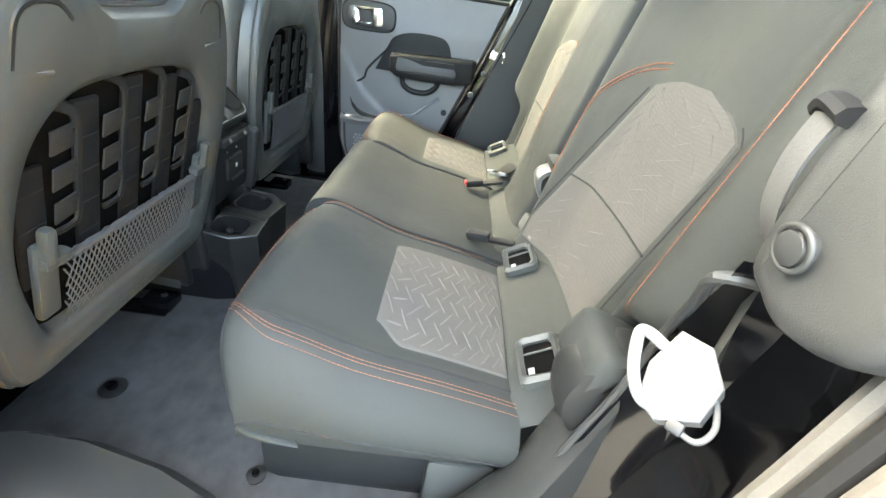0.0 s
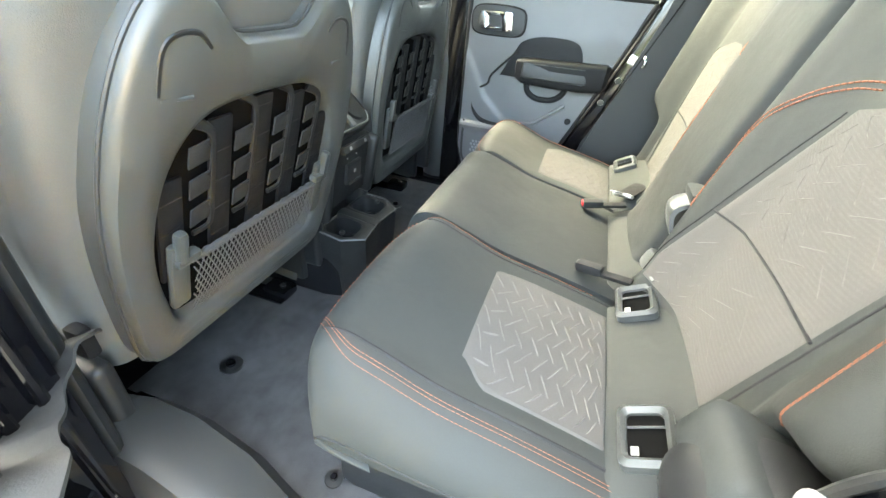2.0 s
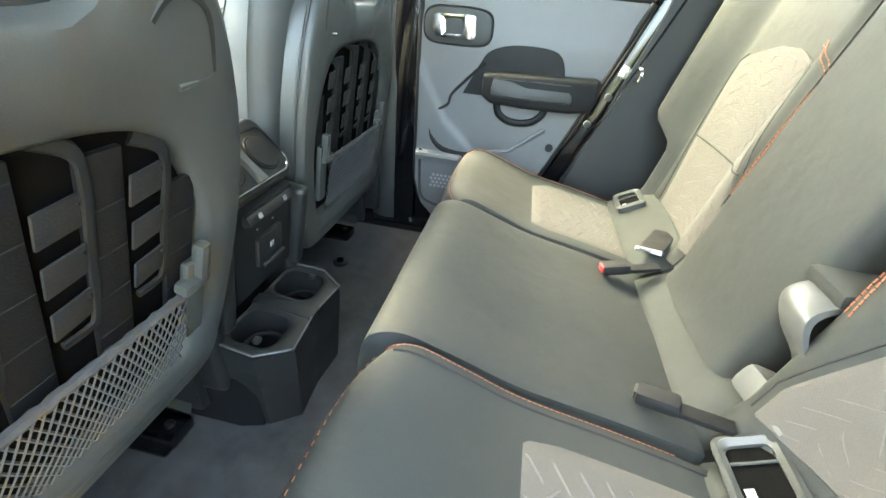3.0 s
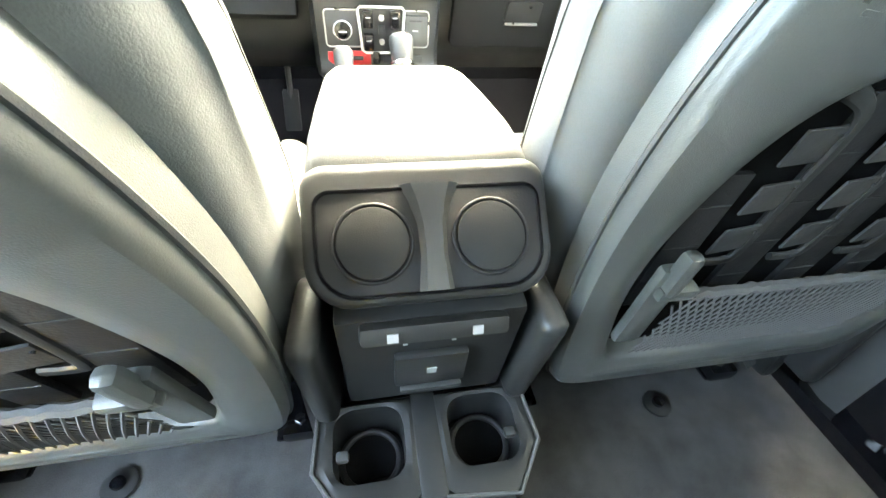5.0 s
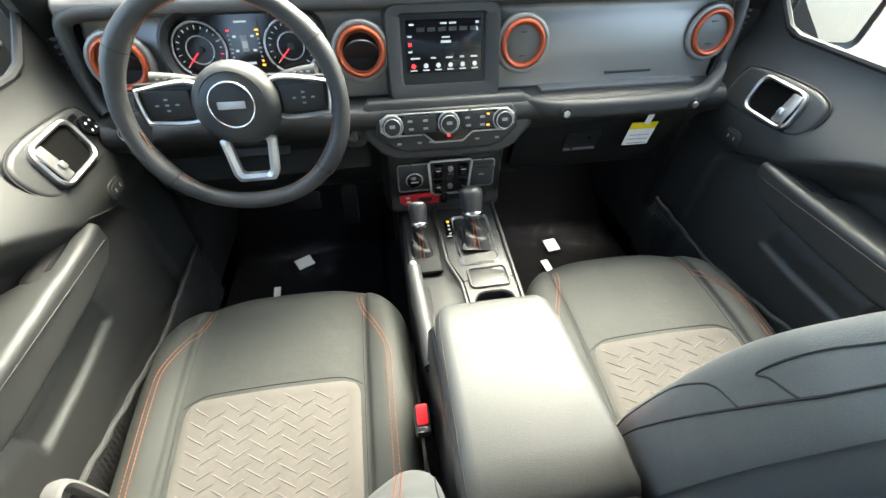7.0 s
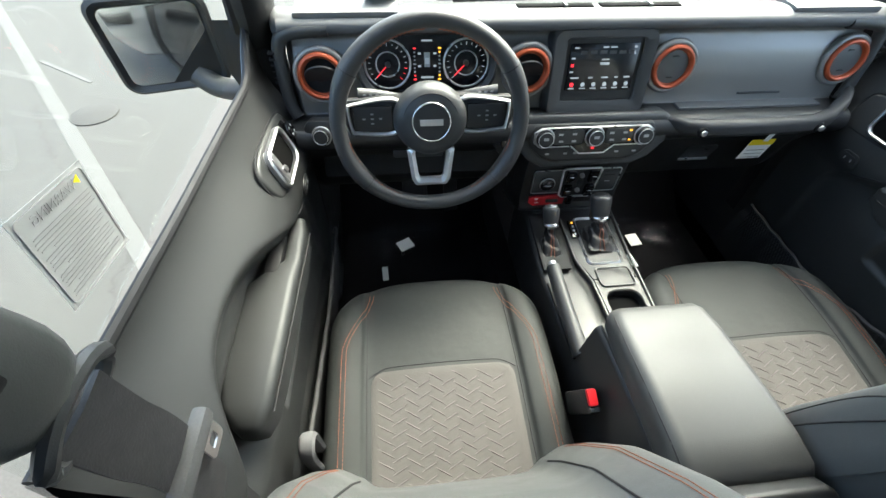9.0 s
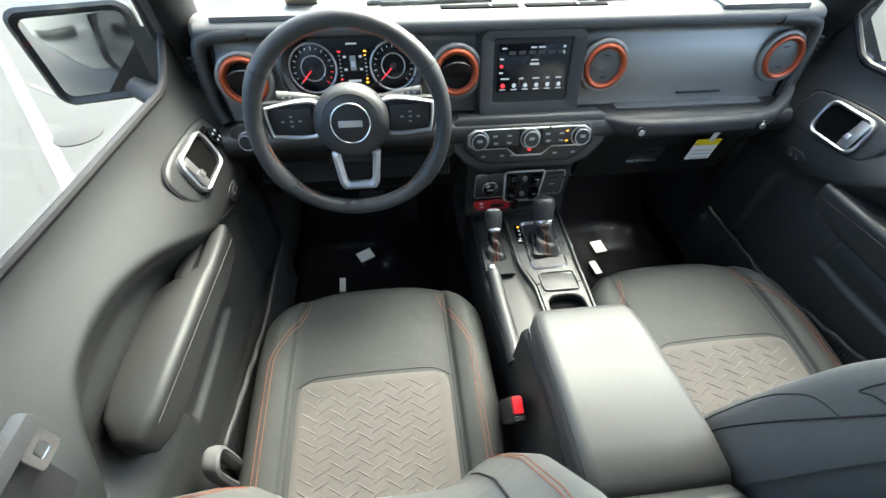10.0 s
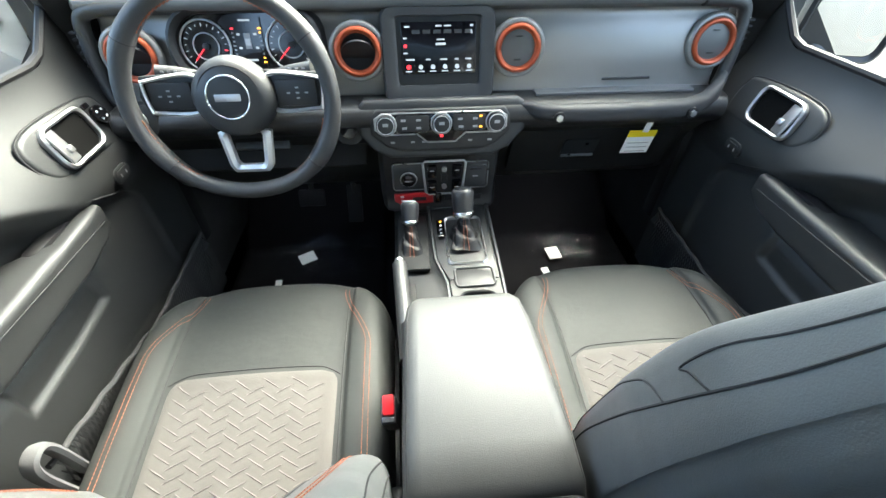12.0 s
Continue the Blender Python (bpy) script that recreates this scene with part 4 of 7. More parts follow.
    for prof, e in ((left, -1), (right, 1)):
        f = rear_back_fn(prof)
        bk = part("backrest", sheet(f, 0, 1, 0, 1, 80, 60), "rear_cover", bench)

        def sx(x, t):
            lo, hi = 0.0, 1.0
            for _ in range(24):
                mid = (lo + hi) / 2
                if f(mid, t)[0] < x:
                    lo = mid
                else:
                    hi = mid
            return lo

        t0, t1 = t_of_z(f, 0.425), t_of_z(f, 0.775)

        def span(t):
            z = f(0.5, t)[2]
            p, q = sx(e * lerp(INNER_EDGE, z), t), sx(e * lerp(OUTER_EDGE, z), t)
            return (min(p, q), max(p, q))

        part("insert", patch(f, span, t0, t1, 24, 40, 0.0025), "rear_insert", bk, "grey embossed cloth panel")
        part("tread_relief", tread(f, span, t_of_z(f, 0.59), t1, 0.262, 0.19, lean=0.9, half=0.0145, high=0.0008), "rear_ridge", bk, kind="stuff")
        part("lower_relief", tread(f, span, t0, t_of_z(f, 0.575), 0.262, 0.15, lean=0.9, half=0.0145, high=0.0008), "rear_ridge", bk, kind="stuff")
        ts = t_of_z(f, 0.583)
        a, b = span(ts)
        lines = [seam_line(f, [(a + (b - a) * k / 16, ts) for k in range(17)], 0.002, 0.002)]
        for line in (INNER_EDGE, OUTER_EDGE):
            q = 0.006 if line is OUTER_EDGE else -0.006
            lines.append(seam_line(f, [(sx(e * (lerp(line, z) + q), t_of_z(f, z)), t_of_z(f, z)) for z in np.linspace(0.43, 0.75, 40)], 0.0014))
        part("seam", merge(*lines), "seam", bk, kind="stuff")
        rows = []
        for d in (0.0, 0.008):
            arc = [(0.158 - d, 0.565), (0.152 - d, 0.61), (0.154 - d, 0.665), (0.170 - d, 0.715), (0.197, 0.750 + d), (0.232, 0.772 + d), (0.262, 0.778 + d)]
            rows.append(stitches(f, [(sx(e * x, t_of_z(f, z)), t_of_z(f, z)) for x, z in smooth_line(arc, 60)], 0.0068, 0.0052, 0.0010))
            if e < 0:
                rows.append(stitches(f, [(sx(e * (0.566 + d * 0.5), t), t) for t in np.linspace(0.16, 0.56, 70)], 0.0062, 0.0050, 0.00035, 0.0005))
        part("stitching", merge(*rows), "orange_thread", bk, "orange double stitching", kind="stuff")
        if e > 0:
            part("middle_seam", seam_line(f, [(sx(0.192, t), t) for t in np.linspace(0, 0.98, 40)], 0.003), "seam", bk)
    # hinge cover between the split backs, with the lower strap guides
    curve = smooth_line([(-0.105, -1.545, 0.562), (-0.110, -1.498, 0.560), (-0.118, -1.470, 0.545), (-0.130, -1.474, 0.515), (-0.150, -1.490, 0.485), (-0.170, -1.487, 0.455), (-0.180, -1.470, 0.432)], 30)
    secs = []
    for k, (x, y, z) in enumerate(curve):
        w = 0.026 - 0.008 * step(8, 28, k)
        secs.append([(x - w, y - 0.004, z - 0.004), (x - w, y + 0.004, z), (x - w * 0.6, y + 0.007, z + 0.002), (x + w * 0.6, y + 0.007, z + 0.002), (x + w, y + 0.004, z), (x + w, y - 0.004, z - 0.004)])
    part("hinge_cover", loft(secs), "trim_grey", bench, "curved smooth plastic hinge cover")
    part("hinge_base", rbox((-0.145, -1.485, 0.43), (0.075, 0.05, 0.04), 0.012, (20, 0, 10)), "trim_grey", bench)
    part("hinge_shroud", rbox((-0.108, -1.52, 0.572), (0.066, 0.07, 0.020), 0.009, (-8, 0, 0)), "rear_cover", bench)
    part("recliner_cap", rbox((-0.585, -1.487, 0.502), (0.10, 0.085, 0.07), 0.022, (20, 0, 0), 3), "rear_cover", bench, "padded flap over the outer hinge")
    part("outer_recliner", disc((-0.60, -1.50, 0.475), 0.068, 0.07, (0, 90, 0), 0.02), "plastic", bench)


rear_bench()


# buckles and belt tongues lying on the bench
def rear_buckle(x, y, z, yaw, button="red_button"):
    b = thing("seat_belt_buckle", "black seat belt buckle lying on the rear cushion", "buckle", group="rear belt buckles", at=(x, y, z))
    m = pose(x, y, z, -8, 0, yaw)
    part("housing", settle(rbox((0, 0.005, 0.011), (0.026, 0.05, 0.020), 0.007), m), "rubber", b)
    part("release_button", settle(rbox((0, 0.028, 0.012), (0.018, 0.008, 0.013), 0.003), m), button, b, "push button")
    part("stalk", settle(rbox((0, -0.045, 0.006), (0.020, 0.06, 0.008), 0.003), m), "dark_strap", b)


rear_buckle(0.150, -1.37, 0.390, 12)
rear_buckle(-0.150, -1.375, 0.388, -20, "plastic")


def belt_tongue(x, y, z, yaw):
    b = thing("seat_belt_tongue", "chrome seat belt tongue hanging at the rear backrest", "belt tongue", at=(x, y, z))
    m = pose(x, y, z, 25, 10, yaw)
    part("plate", settle(rbox((0, 0.03, 0.01), (0.024, 0.045, 0.003), 0.001), m), "chrome", b)
    part("grip", settle(rbox((0, 0, 0.01), (0.05, 0.022, 0.010), 0.004), m), "silver", b)
    part("webbing", settle(rbox((0.0, -0.05, 0.035), (0.045, 0.10, 0.003), 0.001, (-28, 0, 0)), m), "dark_strap", b)


belt_tongue(0.215, -1.435, 0.40, 60)


# ---- dashboard fittings ----
def facing(x, y, z, lean=0.0, turn=0.0):
    """A pose whose local xy plane faces the cabin: local x right, local y up, local z towards the seats."""
    return pose(x, y, z, 90 - lean, 0, turn)


def air_vent(x, y, z, kind, turn=0.0):
    v = thing("air_vent", "round air vent with an orange ring in the dashboard", "air vent", group="dashboard vents", at=(x, y, z))
    m = facing(x, y, z, 8, turn)
    part("collar", settle(ring((0, 0, -0.003), 0.0505, 0.0070, (0, 0, 0), flat=1.2), m), "dash_face", v, "raised satin collar")
    part("orange_ring", settle(ring((0, 0, 0.005), 0.0415, 0.0055, (0, 0, 0), flat=1.3), m), "orange", v, "anodised orange ring")
    part("inner_ring", settle(ring((0, 0, 0.001), 0.0362, 0.0022, (0, 0, 0)), m), "orange", v, "thin inner orange ring")
    part("throat", settle(disc((0, 0, -0.018), 0.039, 0.02, (0, 0, 0)), m), "rubber", v)
    if kind == "closed":
        part("flap", settle(disc((0, 0, 0.0), 0.0360, 0.006, (0, 0, 0), 0.002), m), "trim_grey", v, "closed round flap")
        for d in (-0.022, 0.022):
            part("grip", settle(rbox((0, d, 0.004), (0.014, 0.003, 0.003), 0.001), m), "plastic", v)
    else:
        part("flap", settle(disc((0, -0.004, -0.004), 0.035, 0.005, (38, 0, 0), 0.002), m), "plastic", v, "tilted open flap")
        part("vane", settle(rbox((0, 0.002, -0.006), (0.07, 0.004, 0.012), 0.001, (20, 0, 0)), m), "plastic", v)


for x, y, k in ((-0.592, 0.068, "tilted"), (-0.162, 0.070, "tilted"), (0.164, 0.072, "closed"), (0.594, 0.085, "closed")):
    air_vent(x, y, 0.793, k)


def touchscreen():
    t = thing("touchscreen", "central touchscreen in a thick grey bezel", "touchscreen", at=(0, 0.06, 0.79))
    m = facing(0, 0.058, 0.785, 13)
    outer, inner = round_rect(0.222, 0.172, 0.02), round_rect(0.168, 0.126, 0.008, y=0.008)
    rows = [[(x, y, z) for x, y in ln] for ln, z in ((round_rect(0.236, 0.186, 0.024), -0.05), (round_rect(0.230, 0.180, 0.022), -0.008), (outer, 0.0), (round_rect(0.18, 0.138, 0.012, y=0.004), 0.0), (inner, -0.004), (inner, -0.012))]
    part("bezel", settle(loft(rows, caps=False), m), "plastic_mid", t)
    part("surround", settle(slab(round_rect(0.17, 0.128, 0.008, y=0.008), 0.004, 0), m @ pose(0, 0, -0.008)), "plastic", t)
    scr = part("screen", settle(slab(round_rect(0.150, 0.094, 0.003, y=0.014), 0.003, 0.0005), m @ pose(0, 0, -0.004)), "display", t, "dark glossy display")
    z = -0.0033
    for k in range(6):
        x = -0.062 + 0.0248 * k
        part("app_icon", settle(disc((x, -0.020, z), 0.0046, 0.0008, (0, 0, 0), seg=16), m), "lit_red" if k == 0 else "lit_white", scr)
        part("icon_caption", settle(rbox((x, -0.028, z), (0.013, 0.0022, 0.0008), 0), m), "lit_white", scr)
    for x, y, w, h in ((0.004, 0.030, 0.016, 0.0026), (0.004, 0.022, 0.020, 0.0045), (-0.062, 0.053, 0.01, 0.003), (0.0, 0.054, 0.012, 0.003), (0.018, 0.054, 0.014, 0.003), (0.066, 0.054, 0.006, 0.004),
                       (-0.058, -0.006, 0.018, 0.003), (-0.022, -0.006, 0.010, 0.003), (0.010, -0.006, 0.014, 0.003), (0.036, -0.006, 0.008, 0.003), (0.060, -0.006, 0.013, 0.003), (-0.067, 0.033, 0.008, 0.003), (-0.067, 0.006, 0.008, 0.003)):
        part("text_bar", settle(rbox((x, y, z), (w, h, 0.0008), 0), m), "lit_white", scr)
    part("red_mark", settle(rbox((-0.067, 0.019, z), (0.006, 0.006, 0.0008), 0), m), "lit_red", scr)
    for k in range(6):
        part("preset_tile", settle(rbox((-0.045 + 0.021 * k, 0.044, z - 0.0001), (0.015, 0.007, 0.0006), 0), m), "plastic_mid", scr)
    part("chevron", settle(rbox((0.066, 0.043, z), (0.003, 0.007, 0.0008), 0, (0, 0, 20)), m), "lit_white", scr)


touchscreen()


def knob(parent, m, x, y, r=0.0205, mark=True):
    k = part("knob", settle(disc((x, y, 0.008), r * 0.94, 0.015, (0, 0, 0), 0.003), m), "plastic", parent)
    part("knob_ring", settle(ring((x, y, 0.004), r + 0.0005, 0.0017, (0, 0, 0)), m), "silver", k, "silver ring")
    part("knob_rim", settle(ring((x, y, 0.0152), r - 0.004, 0.0010, (0, 0, 0)), m), "silver", k)
    if mark:
        part("knob_icon", settle(rbox((x, y + 0.002, 0.0158), (r * 0.55, r * 0.3, 0.0008), 0), m), "dim_icon", k)


def climate_panel():
    c = thing("climate_controls", "climate control panel with three knobs and silver trim", "climate controls", at=(0, 0.0, 0.655))
    m = facing(0, 0.000, 0.654, 14)
    shape = [(-0.135, 0.045), (0.135, 0.045), (0.15, 0.03), (0.15, -0.006), (0.118, -0.035), (0.09, -0.045), (-0.09, -0.045), (-0.118, -0.035), (-0.15, -0.006), (-0.15, 0.03)]
    part("housing", settle(slab(shape, 0.06, 0.008, 3), m), "plastic", c)
    wide = [(-0.160, 0.063), (0.165, 0.063), (0.185, 0.050), (0.185, -0.006), (0.150, -0.044), (0.112, -0.061), (-0.112, -0.061), (-0.145, -0.044), (-0.176, -0.008), (-0.176, 0.046)]
    part("surround", settle(slab(wide, 0.055, 0.013, 4), m @ pose(0, 0, -0.007)), "plastic_mid", c, "broad satin black surround")
    line = [(-0.125, 0.036), (0.125, 0.036), (0.140, 0.026), (0.140, 0.004), (0.124, -0.007), (0.052, -0.007), (0.03, -0.025), (-0.03, -0.025), (-0.052, -0.007), (-0.124, -0.007), (-0.140, 0.004), (-0.140, 0.026)]
    part("trim_line", settle(tube([(x, y, 0.001) for x, y in line], 0.0018, 6, closed=True), m), "silver", c, "thin silver outline")
    part("gloss_strip", settle(slab([(x * 0.985, y * 0.93 + 0.0005) for x, y in line], 0.003, 0.0006), m @ pose(0, 0, 0.0012)), "gloss", c)
    for x in (-0.117, 0.0, 0.117):
        knob(c, m, x, 0.014, 0.021)
    for x in (-0.06, 0.06):
        part("button_panel", settle(slab(round_rect(0.070, 0.034, 0.005, x=x, y=0.015), 0.004, 0.001), m @ pose(0, 0, 0.004)), "plastic", c)
        for dx, dy in ((-0.02, 0.022), (0.012, 0.022), (-0.018, 0.006), (0.012, 0.006)):
            part("button_icon", settle(rbox((x + dx, dy, 0.0045), (0.010, 0.0045, 0.001), 0), m), "dim_icon", c)
    for x, y in ((0.084, 0.027), (0.084, 0.005)):
        part("indicator", settle(rbox((x, y, 0.0048), (0.006, 0.003, 0.001), 0), m), "lit_amber", c, "glowing amber indicator")
    for x in (-0.105, -0.062, -0.038, 0.062, 0.105):
        part("key_icon", settle(rbox((x, -0.024, 0.0006), (0.009, 0.004, 0.001), 0), m), "dim_icon", c)
    part("hazard_icon", settle(rbox((0.0, -0.012, 0.003), (0.007, 0.005, 0.001), 0), m), "lit_red", c)


climate_panel()


def lower_stack():
    # sloping fascia that runs from the climate panel down to the console
    f = thing("centre_stack", "black lower centre stack with switch panels", "switch panel", at=(0, 0.05, 0.5))
    prof = smooth_line([(0.05, 0.63), (0.020, 0.605), (0.022, 0.57), (0.028, 0.50), (0.030, 0.46), (0.022, 0.43), (0.05, 0.41)], 30)
    secs = []
    for x, tuck in ((-0.150, 0.09), (-0.142, 0.03), (-0.132, 0.006), (-0.12, 0.0), (0, -0.002), (0.12, 0.0), (0.132, 0.006), (0.142, 0.03), (0.150, 0.09)):
        secs.append([(x, y + tuck, z) for y, z in prof])
    part("fascia", loft(secs, caps=False, closed=False), "plastic", f)
    m = facing(0, 0.020, 0.527, -2)
    part("plate", settle(slab(round_rect(0.226, 0.074, 0.008), 0.006, 0.001), m), "plastic_mid", f)
    part("plate_trim", settle(tube([(x, y, 0.001) for x, y in round_rect(0.226, 0.074, 0.008)], 0.0017, 6, closed=True), m), "silver", f, "silver edge line")
    k = part("start_button", settle(disc((-0.076, -0.002, 0.006), 0.018, 0.012, (0, 0, 0), 0.002), m), "gloss", f, "round start button")
    part("button_ring", settle(ring((-0.076, -0.002, 0.008), 0.0185, 0.002, (0, 0, 0)), m), "silver", k)
    part("button_text", settle(rbox((-0.076, -0.004, 0.0126), (0.018, 0.003, 0.0008), 0), m), "dim_icon", k)
    # window switch block in a silver frame
    sw = [(-0.045, 0.046), (0.045, 0.046), (0.050, 0.04), (0.044, -0.04), (0.036, -0.046), (-0.036, -0.046), (-0.044, -0.04), (-0.050, 0.04)]
    part("switch_block", settle(slab(sw, 0.006, 0.002), m @ pose(0.008, -0.002, 0.006)), "plastic", f)
    part("switch_trim", settle(tube([(x + 0.008, y - 0.002, 0.006) for x, y in sw], 0.0030, 6, closed=True), m), "bright_silver", f, "silver switch surround")
    for x in (-0.021, 0.037):
        for y in (0.022, -0.024):
            s = part("window_switch", settle(rbox((x, y, 0.011), (0.022, 0.036, 0.014), 0.004, (8, 0, 0)), m), "gloss", f)
            part("switch_mark", settle(rbox((x, y + 0.004, 0.0185), (0.010, 0.0018, 0.0008), 0), m), "icon", s)
    for y, r in ((0.024, 0.006), (-0.024, 0.006)):
        part("lock_button", settle(disc((0.008, y, 0.010), r, 0.008, (0, 0, 0), 0.001, 20), m), "silver", f)
    part("middle_switch", settle(rbox((0.008, 0, 0.009), (0.014, 0.02, 0.008), 0.002), m), "plastic", f)
    # flap at the passenger's side
    fl = part("socket_flap", settle(slab(round_rect(0.050, 0.058, 0.004, x=0.083, y=-0.001), 0.005, 0.001), m @ pose(0, 0, 0.004)), "plastic_mid", f)
    part("flap_slot", settle(rbox((0.083, 0.018, 0.0045), (0.028, 0.003, 0.001), 0), m), "rubber", fl)
    part("flap_text", settle(rbox((0.083, -0.002, 0.0045), (0.013, 0.003, 0.0008), 0), m), "dim_icon", fl)
    # red locker switches
    m2 = facing(0, 0.020, 0.467, 4)
    r = part("red_panel", settle(slab([(-0.113, 0.012), (-0.018, 0.016), (-0.018, -0.014), (-0.100, -0.016), (-0.113, -0.006)], 0.006, 0.002), m2 @ pose(0, 0, 0.004)), "red", f, "red off-road switch panel")
    part("toggle", settle(rbox((-0.052, 0.0, 0.007), (0.034, 0.009, 0.006), 0.003), m2), "plastic", r)
    part("panel_icon", settle(rbox((-0.094, 0.006, 0.0046), (0.009, 0.005, 0.0008), 0), m2), "icon", r)
    part("panel_icon", settle(rbox((-0.092, -0.005, 0.0046), (0.010, 0.004, 0.0008), 0), m2), "icon", r)
    part("side_switch", settle(rbox((-0.006, 0.001, 0.006), (0.016, 0.026, 0.010), 0.003), m2), "gloss", f)
    part("tray_slot", settle(rbox((0.055, -0.002, 0.002), (0.09, 0.014, 0.004), 0.001), m2), "rubber", f)
    for k2 in range(3):
        part("tray_rib", settle(rbox((0.0, -0.034 - 0.011 * k2, 0.004), (0.19, 0.004, 0.006), 0.001), m2), "plastic_mid", f)


lower_stack()


def passenger_bar():
    b = thing("grab_bar", "black grab bar across the passenger's dashboard", "grab bar", at=(0.4, 0.01, 0.68))
    secs = []
    for x, y, z, d, h in ((0.150, 0.040, 0.690, 0.020, 0.020), (0.185, 0.022, 0.688, 0.026, 0.026), (0.215, 0.006, 0.684, 0.030, 0.034), (0.26, -0.002, 0.682, 0.031, 0.038), (0.40, -0.004, 0.682, 0.031, 0.038), (0.53, 0.0, 0.684, 0.031, 0.038),
                          (0.575, 0.012, 0.690, 0.034, 0.040), (0.612, 0.034, 0.708, 0.038, 0.046), (0.634, 0.056, 0.722, 0.030, 0.036), (0.642, 0.070, 0.730, 0.014, 0.016)):
        secs.append([(x, y + v * d, z + u * h) for u, v in round_rect(1, 1, 0.36, 4)])
    part("bar", loft(secs), "bar_grip", b, "broad padded bar")
    for x, y in ((0.247, -0.018), (0.541, -0.016)):
        part("bolt_seat", disc((x, y, 0.680), 0.012, 0.006, (84, 0, 0), 0.002, 24), "rubber", b)
        part("bolt", disc((x, y - 0.003, 0.680), 0.0075, 0.008, (84, 0, 0), 0.001, 6), "silver", b, "hexagonal steel bolt")
    part("shelf_lip", rbox((0.39, 0.060, 0.704), (0.36, 0.030, 0.006), 0.002), "dash_soft", b, "narrow ledge above the bar")
    part("badge_strip", rbox((0.42, 0.079, 0.722), (0.11, 0.004, 0.005), 0.0015, (8, 0, 0)), "plastic_mid", b)


passenger_bar()


def glove_box():
    g = thing("glove_box", "black glove box lid with a recessed handle", "glove box", at=(0.38, 0.1, 0.53))
    m = facing(0.39, 0.088, 0.545, -20)
    part("lid", settle(slab(round_rect(0.42, 0.17, 0.02), 0.02, 0.006), m), "glove_plastic", g)
    h = part("handle", settle(slab(round_rect(0.088, 0.052, 0.008), 0.004, 0.001), m @ pose(-0.035, 0.01, 0.004)), "plastic", g)
    part("handle_lip", settle(rbox((-0.035, -0.016, 0.006), (0.084, 0.006, 0.006), 0.002), m), "silver", h, "bright lower lip")
    part("lock", settle(disc((-0.022, 0.026, 0.006), 0.004, 0.004, (0, 0, 0), seg=12), m), "chrome", h)


glove_box()


def price_tag():
    t = thing("paper_tag", "white paper tag with a yellow stripe hanging under the dashboard", "paper tag", at=(0.48, 0.05, 0.6))
    m = pose(0.483, 0.040, 0.638, 90 + 8, 0, 4)
    part("string", settle(rbox((0.006, 0.010, 0.006), (0.016, 0.075, 0.001), 0, (0, 0, -6)), m), "paper", t)
    sh = part("sheet", settle(rbox((0, -0.058, 0.001), (0.072, 0.062, 0.0012), 0, (0, 0, -3)), m), "paper", t)
    part("yellow_stripe", settle(rbox((0.001, -0.034, 0.0018), (0.072, 0.018, 0.001), 0, (0, 0, -3)), m), "yellow", sh)
    for k in range(3):
        part("print_bar", settle(rbox((0.0, -0.060 - 0.012 * k, 0.002), (0.054, 0.0012, 0.0008), 0, (0, 0, -3)), m), "print_ink", sh)


price_tag()


